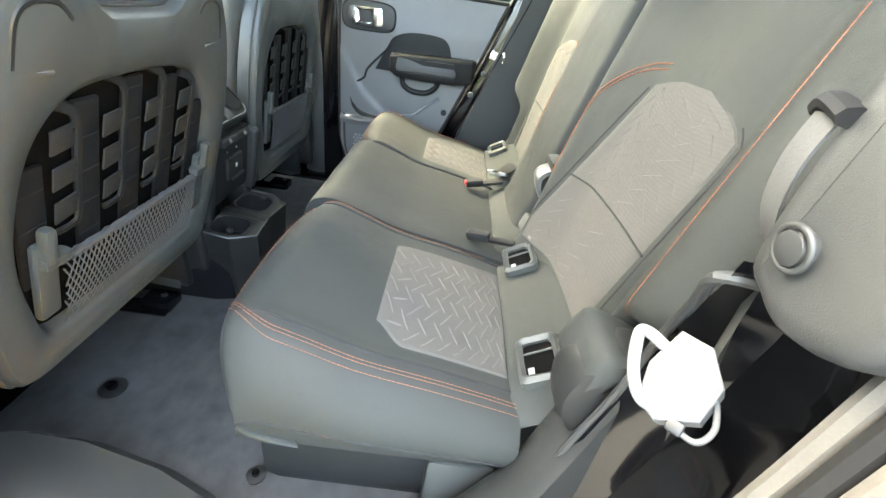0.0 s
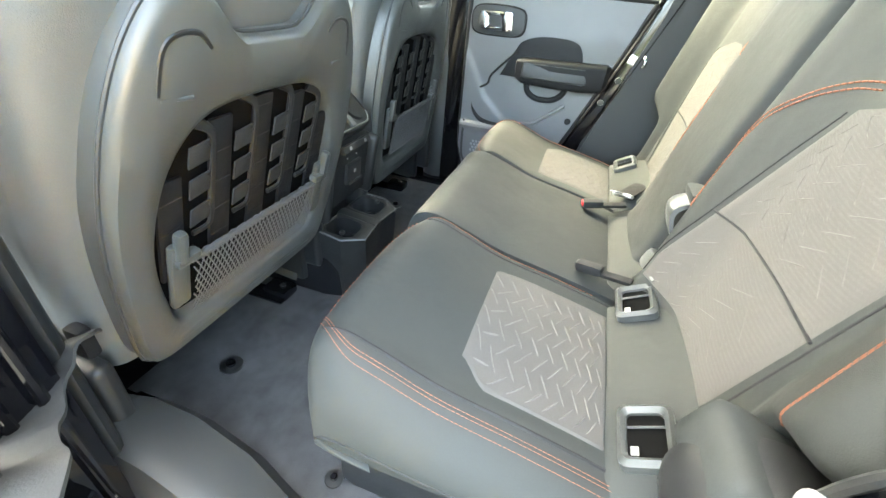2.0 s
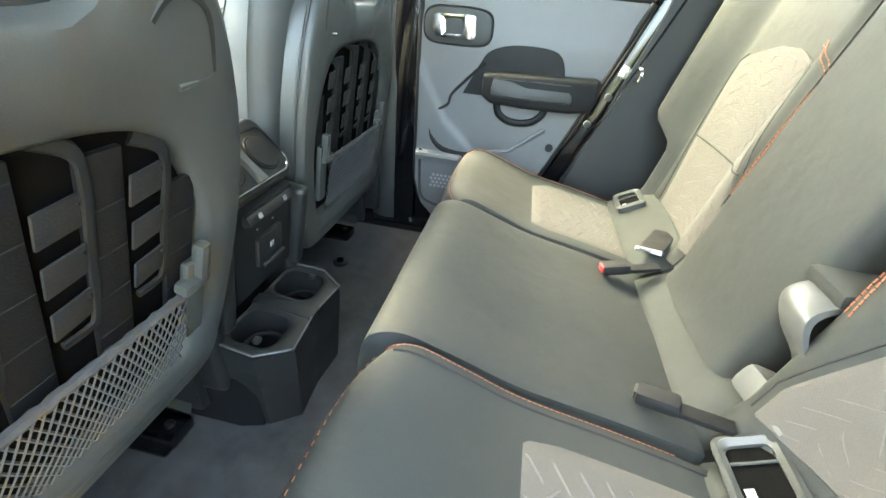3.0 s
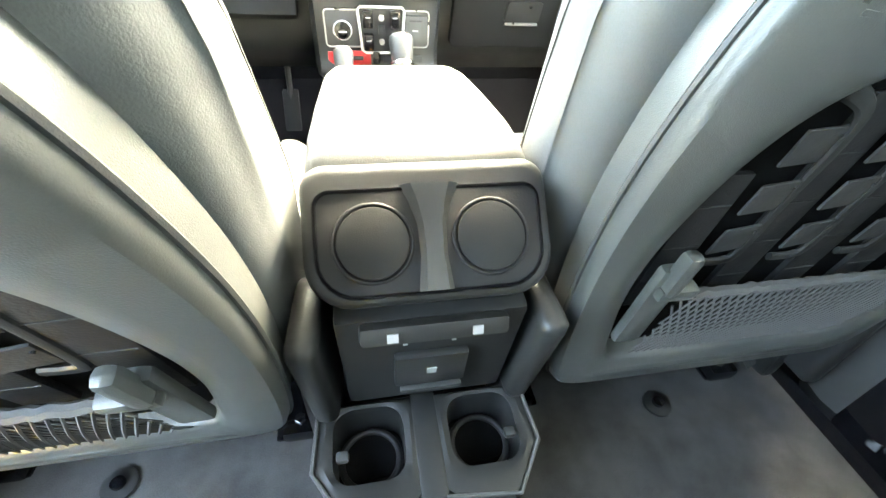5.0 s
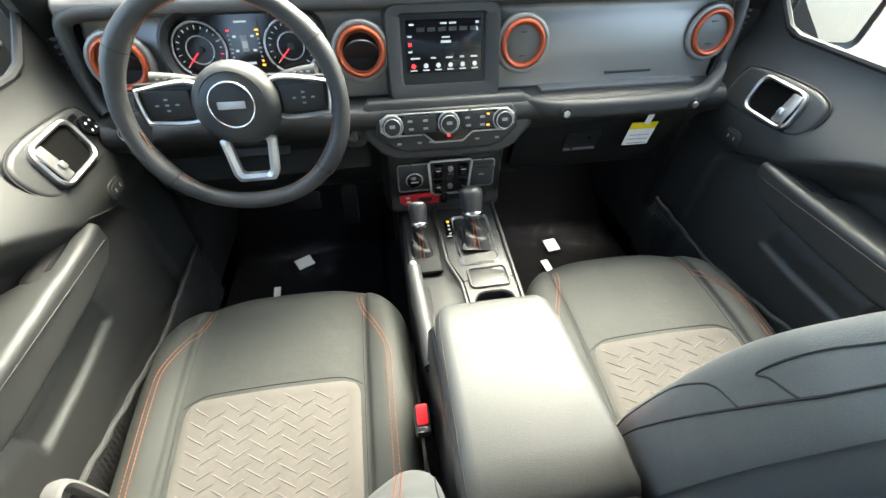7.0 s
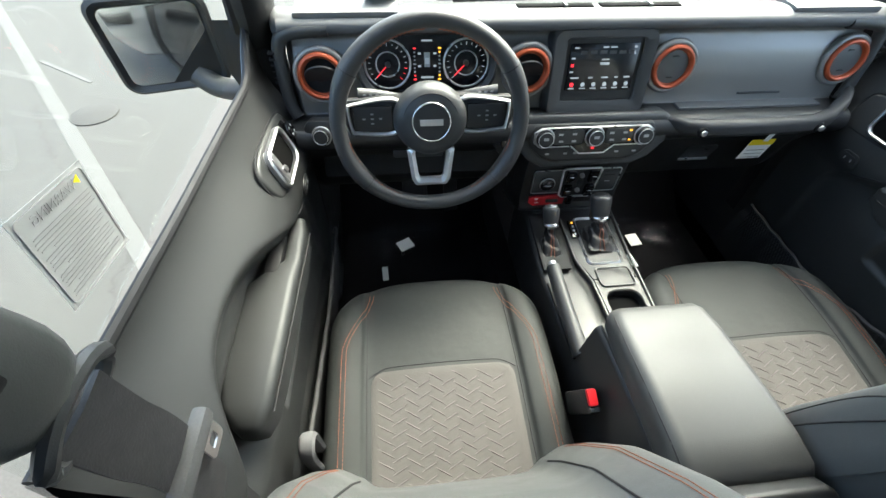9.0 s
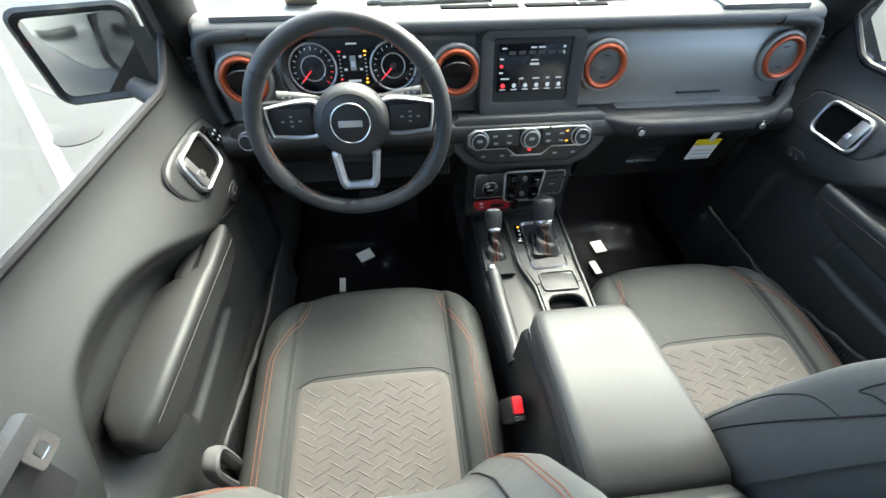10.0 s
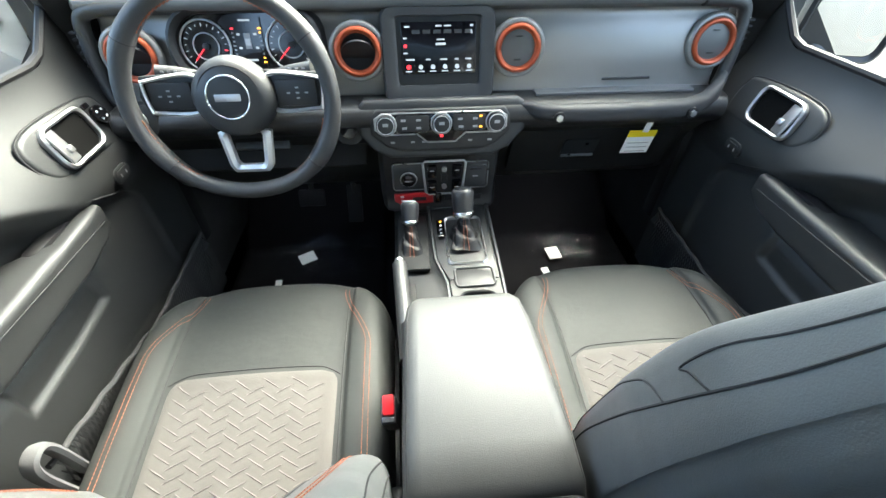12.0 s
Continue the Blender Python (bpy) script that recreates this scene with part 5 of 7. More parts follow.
# ---- instrument cluster ----
def cluster():
    c = thing("instrument_cluster", "instrument cluster with two round dials and a colour display", "instrument cluster", at=(-0.375, 0.08, 0.81))
    m = facing(-0.375, 0.080, 0.806, 14)
    outer, inner = round_rect(0.292, 0.135, 0.06), round_rect(0.262, 0.112, 0.054)
    rows = [[(x, y, z) for x, y in ln] for ln, z in ((round_rect(0.31, 0.15, 0.065), -0.03), (outer, 0.010), (round_rect(0.28, 0.126, 0.058), 0.014), (inner, 0.006), (inner, -0.012))]
    part("hood", settle(loft(rows, caps=False), m), "plastic", c)
    part("face", settle(slab(round_rect(0.272, 0.12, 0.055), 0.004, 0), m @ pose(0, 0, -0.010)), "display", c)
    for x in (-0.082, 0.082):
        d = part("dial", settle(ring((x, 0, -0.006), 0.047, 0.0022, (0, 0, 0)), m), "silver", c, "silver-rimmed round dial")
        part("dial_ring", settle(ring((x, 0, -0.008), 0.024, 0.0013, (0, 0, 0)), m), "silver", d)
        part("pivot", settle(disc((x, 0, -0.006), 0.006, 0.006, (0, 0, 0), 0.001, 20), m), "plastic", d)
        part("needle", settle(rbox((x - 0.012, -0.012, -0.005), (0.034, 0.002, 0.002), 0, (0, 0, 45)), m), "lit_red", d, "red needle")
        for k in range(17):
            a = radians(225 - 270 * k / 16)
            part("tick", settle(rbox((x + 0.038 * math.cos(a), 0.038 * math.sin(a), -0.007), (0.006 if k % 2 == 0 else 0.0035, 0.0012, 0.0006), 0, (0, 0, math.degrees(a))), m), "lit_white" if k < 14 or x > 0 else "lit_red", d)
    s = part("centre_display", settle(slab(round_rect(0.058, 0.088, 0.003), 0.002, 0), m @ pose(0, 0.006, -0.006)), "display", c)
    z = -0.0055
    part("car_icon", settle(rbox((0, 0.008, z), (0.012, 0.028, 0.0008), 0.0002), m), "dim_icon", s)
    part("car_roof_icon", settle(rbox((0, 0.006, z + 0.0006), (0.009, 0.012, 0.0008), 0), m), "icon", s)
    for x in (-0.016, 0.016):
        for y in (0.02, -0.004):
            part("value_bar", settle(rbox((x, y, z), (0.006, 0.004, 0.0008), 0), m), "lit_white", s)
    part("caption_bar", settle(rbox((0, -0.026, z), (0.026, 0.004, 0.0008), 0), m), "lit_white", s)
    part("title_bar", settle(rbox((0, 0.044, z), (0.022, 0.003, 0.0008), 0), m), "lit_white", s)
    for x, mm in ((-0.026, "lit_red"), (0.026, "lit_amber")):
        for k in range(9):
            part("gauge_segment", settle(rbox((x, -0.03 + 0.0075 * k, z), (0.006 if k % 4 == 0 else 0.0035, 0.003, 0.0008), 0), m), mm if k in (0, 1, 8) or x > 0 and k == 7 else "dim_icon", s)


cluster()


# ---- steering wheel ----
def steering_wheel():
    c = Vector((-0.380, -0.069, 0.761))
    w = thing("steering_wheel", "black leather steering wheel with silver spokes and orange stitching", "steering wheel", at=c)
    m = facing(*c, 14)
    n, rows = 96, []
    for i in range(n):
        a = 2 * math.pi * i / n
        # thumb swellings at ten and two, flattened lower rim
        r = 0.1755 - 0.006 * max(0, -math.sin(a)) ** 6
        sw = 0.0150 + 0.0028 * math.exp(-((math.degrees(abs((a + math.pi) % (2 * math.pi) - math.pi)) - 32) / 14) ** 2) + 0.0028 * math.exp(-((math.degrees(abs((a + math.pi) % (2 * math.pi) - math.pi)) - 148) / 14) ** 2)
        rows.append([((r + sw * math.cos(b)) * math.cos(a), (r + sw * math.cos(b)) * math.sin(a), 0.002 + sw * 1.12 * math.sin(b)) for b in (2 * math.pi * k / 16 for k in range(16))])
    rim = part("rim", settle(loft(rows + [rows[0]], caps=False), m), "wheel_leather", w)
    for a in (33, 147, 222, 318):
        a = radians(a)
        pts = [((0.1755 + 0.0178 * math.cos(b)) * math.cos(a), (0.1755 + 0.0178 * math.cos(b)) * math.sin(a), 0.002 + 0.0198 * math.sin(b)) for b in np.linspace(0, 2 * math.pi, 17)[:-1]]
        part("rim_seam", settle(tube(pts, 0.0009, 5, closed=True), m), "seam", rim)
    for a0, a1 in ((40, 86), (94, 140), (192, 250), (290, 348)):
        bm = bmesh.new()
        cnt = int((a1 - a0) / 2.6)
        rowsb = []
        for k in range(cnt):
            a = radians(a0 + (a1 - a0) * k / cnt)
            rowsb.append(rbox((0.1604 * math.cos(a), 0.1604 * math.sin(a), 0.0075), (0.0024, 0.0075, 0.0018), 0, (0, 0, math.degrees(a) + 18)))
        part("stitching", settle(merge(*rowsb), m), "orange_thread", rim, "orange stitching inside the rim", kind="stuff")
    mh = m @ pose(0, 0, -0.048)
    # airbag cover
    prof = [(0.0, 0.062), (0.025, 0.0615), (0.045, 0.058), (0.060, 0.050), (0.068, 0.036), (0.070, 0.018), (0.066, 0.0)]
    secs = []
    for r, z in smooth_line(prof[1:], 16):
        secs.append([(r * (1 + 0.05 * abs(math.cos(a)) ** 3) * math.cos(a), r * 1.0 * math.sin(a), z) for a in (2 * math.pi * k / 48 for k in range(48))])
    hub = part("airbag_cover", settle(loft(secs), mh), "plastic_mid", w)
    part("emblem_ring", settle(ring((0, 0.004, 0.0615), 0.036, 0.0018, (0, 0, 0)), mh), "chrome", hub, "chrome emblem ring")
    part("emblem_disc", settle(disc((0, 0.004, 0.0605), 0.035, 0.003, (0, 0, 0), 0.0005), mh), "plastic", hub)
    part("emblem_bar", settle(rbox((0, 0.004, 0.0632), (0.044, 0.012, 0.0016), 0.0007), mh), "silver", hub, "plain silver emblem bar")
    part("cover_seam", settle(ring((0, 0.002, 0.0545), 0.053, 0.0009, (0, 0, 0)), mh), "seam", hub)
    # side spokes with switch pads
    for e in (-1, 1):
        base = [(e * 0.055, 0.040), (e * 0.160, 0.034), (e * 0.168, 0.0), (e * 0.158, -0.032), (e * 0.055, -0.036)]
        sp = part("spoke", settle(slab(base[::e], 0.022, 0.004), mh @ pose(0, 0.004, 0.022)), "plastic", w)
        tr = [(e * 0.060, 0.036), (e * 0.148, 0.030), (e * 0.159, 0.020), (e * 0.155, -0.024), (e * 0.147, -0.031), (e * 0.062, -0.030)]
        rim_o = radial(smooth_line(tr, 60, closed=True), (e * 0.108, 0.002), 40)
        rim_i = [(e * 0.108 + (x - e * 0.108) * 0.90, 0.002 + (y - 0.002) * 0.80) for x, y in rim_o]
        part("spoke_trim", settle(frame_slab(rim_o, rim_i, 0.006, 0.003), mh @ pose(0, 0.004, 0.025)), "bright_silver", sp, "bright silver spoke frame")
        pad = part("switch_pad", settle(rbox((e * 0.110, 0.005, 0.026), (0.074, 0.046, 0.008), 0.004), mh), "plastic", sp)
        for dx, dy in ((-0.016, 0), (0, 0.009), (0, -0.009), (0.016, 0), (0, 0)):
            part("switch_icon", settle(rbox((e * 0.112 + dx, 0.005 + dy, 0.0302), (0.006, 0.003, 0.0008), 0), mh), "dim_icon", pad)
    # lower spoke
    ro = radial([(-0.049, -0.046), (0.049, -0.046), (0.041, -0.112), (0.033, -0.126), (-0.033, -0.126), (-0.041, -0.112)], (0, -0.088), 64)
    ri = radial([(-0.033, -0.050), (0.033, -0.050), (0.026, -0.106), (0.021, -0.112), (-0.021, -0.112), (-0.026, -0.106)], (0, -0.088), 64)
    part("lower_spoke", settle(frame_slab(ro, ri, 0.014, 0.005), mh @ pose(0, -0.014, 0.026)), "bright_silver", w, "bright silver lower spoke")
    # column and stalks
    part("column", settle(tube([(0, 0, -0.05), (0, -0.02, -0.09), (0, -0.03, -0.16)], 0.045, 16), m), "plastic", w)
    for e in (-1, 1):
        st = part("stalk", settle(tube(smooth_line([(e * 0.03, 0.02, -0.07), (e * 0.09, 0.036, -0.058), (e * 0.138, 0.042, -0.050)], 14), [0.010 + 0.004 * k / 13 for k in range(14)], 10, flat=0.8), m), "plastic_mid", w, "column stalk")
        for k in range(3):
            part("stalk_icon", settle(rbox((e * (0.10 + 0.012 * k), 0.044, -0.041), (0.006, 0.003, 0.0008), 0), m), "dim_icon", st)


M["wheel_leather"] = material("wheel_leather", (0.035, 0.036, 0.037), 0.45, vary=0.12, scale=14, bump=0.4, grain=700)
steering_wheel()


def headlight_switch():
    h = thing("headlight_switch", "round headlight switch beside the steering wheel", "switch", at=(-0.609, 0.023, 0.698))
    m = facing(-0.605, 0.012, 0.690, 14, -6)
    part("base", settle(slab(round_rect(0.075, 0.062, 0.02), 0.03, 0.006), m), "plastic", h)
    knob(h, m, 0, 0, 0.019, False)


headlight_switch()


def start_pad():
    h = thing("dash_socket", "round black socket cover beside the climate panel", "socket", at=(-0.19, 0.02, 0.66))
    m = facing(-0.196, 0.014, 0.655, 14)
    part("base", settle(slab(round_rect(0.058, 0.066, 0.024), 0.03, 0.006), m), "plastic", h)
    part("cap", settle(disc((0, 0, 0.003), 0.018, 0.008, (0, 0, 0), 0.002), m), "gloss", h)
    part("light", settle(rbox((0.01, 0.012, 0.0075), (0.002, 0.008, 0.001), 0, (0, 0, 30)), m), "lit_amber", h, "glowing amber mark")


start_pad()


def knee_panel():
    k = thing("knee_panel", "black knee panel under the steering column", "panel", at=(-0.4, 0.08, 0.6))
    bm = rbox((-0.40, 0.100, 0.585), (0.46, 0.03, 0.12), 0.014, (-30, 0, 0))
    part("cover", bm, "glove_plastic", k)
    part("handle", rbox((-0.40, 0.066, 0.60), (0.12, 0.012, 0.02), 0.005, (-30, 0, 0)), "plastic_mid", k)


knee_panel()


# ---- centre console ----
M["boot_leather"] = material("boot_leather", (0.008, 0.008, 0.008), 0.5, vary=0.2, scale=30, bump=0.5, grain=500)


def console():
    con = thing("centre_console", "black plastic centre console between the front seats", "console", at=(0, -0.35, 0.1))
    # sides
    secs = []
    for y, w, top in ((0.10, 0.118, 0.43), (0.02, 0.118, 0.425), (-0.08, 0.118, 0.405), (-0.16, 0.118, 0.392), (-0.30, 0.112, 0.385), (-0.395, 0.104, 0.40), (-0.402, 0.100, 0.53), (-0.55, 0.098, 0.538), (-0.69, 0.098, 0.54)):
        r = 0.012
        secs.append([(-w, y, 0.08), (-w, y, top - r), (-w + r * 0.4, y, top - r * 0.3), (-w + r, y, top), (w - r, y, top), (w - r * 0.4, y, top - r * 0.3), (w, y, top - r), (w, y, 0.08)])
    part("body", loft(secs, caps=True), "plastic", con)
    # raised shifter bezel on the passenger's half
    bez = [(-0.030, 0.06), (0.112, 0.06), (0.112, -0.15), (0.1102, -0.212), (0.0, -0.212), (-0.022, -0.15)]
    deck = lambda y: 0.432 + 0.12 * (y + 0.0) if y > -0.16 else 0.4128 + 0.02 * (y + 0.16)
    bm = slab(bez, 0.05, 0.006)
    for v in bm.verts:
        v.co.z += deck(v.co.y)
    part("bezel", bm, "plastic", con, "satin black console bezel")
    ro = radial([(0.0, -0.2125), (0.1102, -0.2125), (0.104, -0.40), (0.006, -0.40)], (0.055, -0.295), 64)
    ri = radial(round_rect(0.082, 0.104, 0.026, x=0.055, y=-0.300), (0.055, -0.295), 64)
    cuprim = loft([[(x, y, -0.03) for x, y in ro], [(x, y, -0.002) for x, y in ro], [(x + (0.055 - x) * 0.02, y + (-0.295 - y) * 0.02, 0.0) for x, y in ro], [(x + (x - 0.055) * 0.06, y + (y + 0.295) * 0.06, 0.0) for x, y in ri], [(x, y, -0.003) for x, y in ri], [(x, y, -0.06) for x, y in ri]], caps=False)
    for v in cuprim.verts:
        v.co.z += deck(v.co.y)
    part("cup_surround", cuprim, "plastic", con, "satin black cup surround")
    rails = []
    for line in ([(-0.034, 0.06), (-0.026, -0.15), (-0.006, -0.22), (0.0, -0.40)], [(0.116, 0.06), (0.116, -0.15), (0.108, -0.40)]):
        rails.append(tube([(x, y, deck(y) + 0.001) for x, y in line], 0.004, 6))
    for r2 in rails:
        part("edge_strip", r2, "plastic_mid", con, "raised edge strip")
    # shifter surround
    cx, cy = 0.047, -0.095
    fr = frame_slab(round_rect(0.092, 0.150, 0.014), round_rect(0.080, 0.136, 0.010), 0.004, 0.003)
    for v in fr.verts:
        v.co.x += cx
        v.co.y += cy
        v.co.z += deck(v.co.y) + 0.003
    part("shifter_frame", fr, "silver", con, "silver shifter frame")
    # prndm strip
    st = part("gear_strip", rbox((-0.006, -0.060, deck(-0.060) + 0.005), (0.020, 0.055, 0.006), 0.004, (6, 0, 0)), "gloss", con)
    for k in range(4):
        part("gear_mark", rbox((-0.006, -0.041 - 0.0125 * k, deck(-0.041 - 0.0125 * k) + 0.0085), (0.005, 0.005, 0.001), 0, (6, 0, 0)), "lit_amber" if k == 0 else "icon", st)
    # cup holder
    part("cup_well", settle(slab(round_rect(0.088, 0.110, 0.026, x=0.055, y=-0.300), 0.002, 0), pose(0, 0, 0.388)), "well_shade", con, "cup well floor, blackened for its shade")
    tray = part("front_tray", rbox((0.055, -0.208, deck(-0.208) - 0.002), (0.078, 0.050, 0.006), 0.0015), "plastic", con, "shallow tray ahead of the cups")
    part("tray_rim", tube([(0.055 + x, -0.208 + y, deck(-0.208) + 0.002) for x, y in round_rect(0.084, 0.054, 0.010)], 0.0028, 6, closed=True), "plastic_mid", tray)
    # transfer-case gate
    part("transfer_gate", rbox((-0.074, -0.085, 0.412), (0.072, 0.17, 0.012), 0.004, (7, 0, 0)), "glove_plastic", con)
    # rear end: round vent covers, ports, cup holders
    yax = Vector((0, 0.72, 0.694)).normalized()
    zax = Vector((0, -0.694, 0.72)).normalized()
    m = Matrix(((1, 0, 0, 0), (0, yax.y, zax.y, -0.752), (0, yax.z, zax.z, 0.553), (0, 0, 0, 1)))
    def rounded(w, top, bot, r1, r2):
        out = []
        for cx2, cy2, a0, r in ((w - r1, top - r1, 0, r1), (-w + r1, top - r1, 90, r1), (-w + r2, bot + r2, 180, r2), (w - r2, bot + r2, 270, r2)):
            out += [(cx2 + r * math.cos(radians(a0 + 15 * k)), cy2 + r * math.sin(radians(a0 + 15 * k))) for k in range(7)]
        return out

    shape = rounded(0.099, 0.066, -0.046, 0.020, 0.036)
    rear = part("rear_cap", settle(slab(shape, 0.07, 0.010, 3), m), "plastic", con)
    face = rounded(0.088, 0.043, -0.038, 0.012, 0.030)
    part("vent_panel", settle(slab(face, 0.004, 0.001), m @ pose(0, 0, 0.0015)), "rubber", rear)
    part("panel_edge", settle(tube([(x, y, 0.001) for x, y in face], 0.002, 6, closed=True), m), "gloss", rear)
    for e in (-1, 1):
        part("vent_disc", settle(disc((e * 0.046, 0.002, 0.003), 0.0275, 0.006, (0, 0, 0), 0.0015), m), "glove_plastic", rear, "round rear vent disc")
        part("vent_ring", settle(ring((e * 0.046, 0.002, 0.003), 0.0298, 0.0016, (0, 0, 0)), m), "rubber", rear)
    part("divider", settle(loft([[(-w, y, z) for w, z in ((-0.016 * q, 0.002), (-0.010 * q, 0.008), (0.010 * q, 0.008), (0.016 * q, 0.002))] for y, q in ((0.046, 1.5), (0.034, 1.1), (0.015, 0.72), (-0.01, 0.66), (-0.037, 0.85))], caps=False, closed=False), m), "plastic_mid", rear)
    # recessed port panel
    port = part("port_panel", rbox((0, -0.742, 0.42), (0.165, 0.05, 0.16), 0.006, (8, 0, 0)), "glove_plastic", con)
    part("usb_ledge", rbox((0, -0.782, 0.486), (0.125, 0.016, 0.018), 0.005, (-20, 0, 0)), "plastic", port)
    for x in (-0.036, 0.034):
        part("usb_icon", rbox((x, -0.791, 0.489), (0.009, 0.001, 0.008), 0, (-20, 0, 0)), "dim_icon", port)
    part("socket_flap", rbox((0, -0.772, 0.415), (0.070, 0.010, 0.055), 0.005, (6, 0, 0)), "plastic", port)
    part("flap_lip", rbox((0, -0.779, 0.392), (0.060, 0.006, 0.006), 0.002), "plastic_mid", port)
    part("socket_icon", rbox((0.0, -0.7782, 0.418), (0.009, 0.001, 0.009), 0, (6, 0, 0)), "dim_icon", port)
    for x in (-0.024, 0.020):
        part("led", rbox((x, -0.772, 0.455), (0.004, 0.002, 0.003), 0), "dim_icon", port)
    # side wings of the rear end
    for e in (-1, 1):
        part("wing", rbox((e * 0.106, -0.735, 0.40), (0.028, 0.085, 0.17), 0.014, (10, 0, e * 6), 3), "plastic", con)
    part("cup_bridge", rbox((0, -0.785, 0.281), (0.030, 0.118, 0.014), 0.004, (5.7, 0, 0)), "plastic", con)
    # rear cup holder block
    blk = [(-0.124, 0.0), (-0.128, -0.075), (-0.09, -0.125), (-0.012, -0.118), (0.012, -0.118), (0.09, -0.125), (0.128, -0.075), (0.124, 0.0)]
    secs = [[(x * k, -0.728 + y * k2, z + 0.10 * y * (z > 0.25)) for x, y in blk] for z, k, k2 in ((0.09, 0.88, 0.92), (0.20, 0.95, 0.97), (0.287, 1.0, 1.0))]
    cup = part("cup_block", loft(secs, caps=False), "plastic", con, "moulded rear cup holder block")
    for e in (-1, 1):
        rim_o = radial([(e * 0.010, -0.004), (e * 0.120, -0.004), (e * 0.125, -0.072), (e * 0.090, -0.122), (e * 0.014, -0.114)], (e * 0.066, -0.055), 40)
        rim_i = radial(round_rect(0.080, 0.080, 0.022, x=e * 0.066, y=-0.050), (e * 0.066, -0.055), 40)
        fr = frame_slab(rim_o, rim_i, 0.075, 0.003)
        for v in fr.verts:
            x, y, z = v.co
            v.co = Vector((x, -0.728 + y, 0.291 + 0.10 * y + z))
        part("cup_frame", fr, "plastic", cup)
        well = slab(round_rect(0.084, 0.084, 0.024, x=e * 0.066, y=-0.050), 0.002, 0)
        for v in well.verts:
            x, y, z = v.co
            v.co = Vector((x, -0.728 + y, 0.222 + 0.10 * y + z))
        part("cup_well", well, "well_shade", cup)
        part("cup_ring", ring((e * 0.066, -0.779, 0.245), 0.034, 0.004, (0, 0, 0)), "rubber", cup)
        # glint along the glossy edge, drawn as a paler tube
        edge = [(e * 0.122, -0.006), (e * 0.127, -0.074), (e * 0.091, -0.124), (e * 0.012, -0.116)]
        part("bright_edge", tube([(x, -0.728 + y, 0.294 + 0.10 * y) for x, y in edge], 0.0024, 6), "trim_grey", cup, "paler rounded edge drawn as its glint")
        part("cup_tab", rbox((e * 0.095, -0.79, 0.288), (0.014, 0.012, 0.010), 0.004), "plastic_mid", cup)


console()


def lever(name, label, base, tip, r, spread, boot_top, collar, cap):
    t = thing(name, label, "gear lever", at=base)
    b, q = Vector(base), Vector(tip)
    d = (q - b).normalized()
    u = d.cross(Vector((0, 1, 0))).normalized()
    w = d.cross(u).normalized()
    # leather boot with folds, square at the foot
    rows = []
    for k in range(13):
        f = k / 12
        c = b + (q - b) * boot_top * f
        rr = (spread - 0.0105) * (1 - f) ** 1.35 + 0.0105
        ring_pts = []
        for a in (2 * math.pi * j / 32 for j in range(32)):
            square = 1 + 0.16 * (1 - f) * math.cos(4 * a + math.pi)
            fold = 1 + 0.10 * math.sin(3 * a + 9 * f) * math.sin(math.pi * f) + 0.05 * math.sin(7 * a - 15 * f)
            ring_pts.append(tuple(c + Vector((rr * square * fold * math.cos(a), rr * 1.2 * square * fold * math.sin(a), 0.0035 * math.sin(16 * f + 2 * a)))))
        rows.append(ring_pts)
    boot = part("boot", loft(rows, caps=False), "boot_leather", t, "folded black leather boot")
    for j in (23, 25):
        part("boot_stitching", tube([tuple(Vector(row[j]) + Vector((0, -0.001, 0.001))) for row in rows], 0.0008, 5), "orange_thread", boot)
    c0, c1 = b + (q - b) * (boot_top - 0.04), b + (q - b) * collar
    part("collar", tube([c0, c0 + (c1 - c0) * 0.35, c0 + (c1 - c0) * 0.55, c0 + (c1 - c0) * 0.85, c1], [r * 0.78, r * 0.98, r * 1.06, r * 1.06, r * 0.98], 28), "chrome", t, "bright metal collar")
    kn = []
    for f, k in ((0.0, 0.90), (0.05, 0.94), (0.3, 1.0), (0.62, 1.06), (0.82, 1.06), (0.92, 0.99), (0.98, 0.84), (1.0, 0.66)):
        c = c1 + (q - c1) * f
        kn.append([tuple(c + u * (r * k * math.cos(a)) + w * (r * k * math.sin(a))) for a in (2 * math.pi * j / 32 for j in range(32))])
    g = part("knob", loft(kn), "wheel_leather", t, "black leather knob")
    part("knob_cap", tube([q - d * 0.001, q + d * 0.0015, q + d * 0.003], [r * 0.78, r * 0.75, r * 0.5], 24), cap, g)


lever("gear_selector", "automatic gear selector with a leather boot on the console", (0.047, -0.098, 0.425), (0.044, -0.044, 0.532), 0.0240, 0.036, 0.46, 0.56, "plastic")
lever("transfer_lever", "short four-wheel-drive lever with a silver-capped knob", (-0.078, -0.108, 0.408), (-0.077, -0.045, 0.503), 0.0195, 0.029, 0.54, 0.62, "bright_silver")


def handbrake():
    h = thing("handbrake", "black handbrake lever with a grey button beside the console", "handbrake", at=(-0.09, -0.3, 0.38))
    pts = smooth_line([(-0.092, -0.40, 0.405), (-0.098, -0.30, 0.425), (-0.105, -0.195, 0.452)], 16)
    part("grip", tube(pts, [0.018 - 0.003 * k / 15 for k in range(16)], 12, flat=1.2), "plastic_mid", h)
    part("button", tube([(-0.105, -0.195, 0.452), (-0.1058, -0.184, 0.455)], 0.009, 12), "silver", h, "grey release button")
    part("slot", rbox((-0.09, -0.30, 0.392), (0.034, 0.20, 0.008), 0.003), "rubber", h)


handbrake()


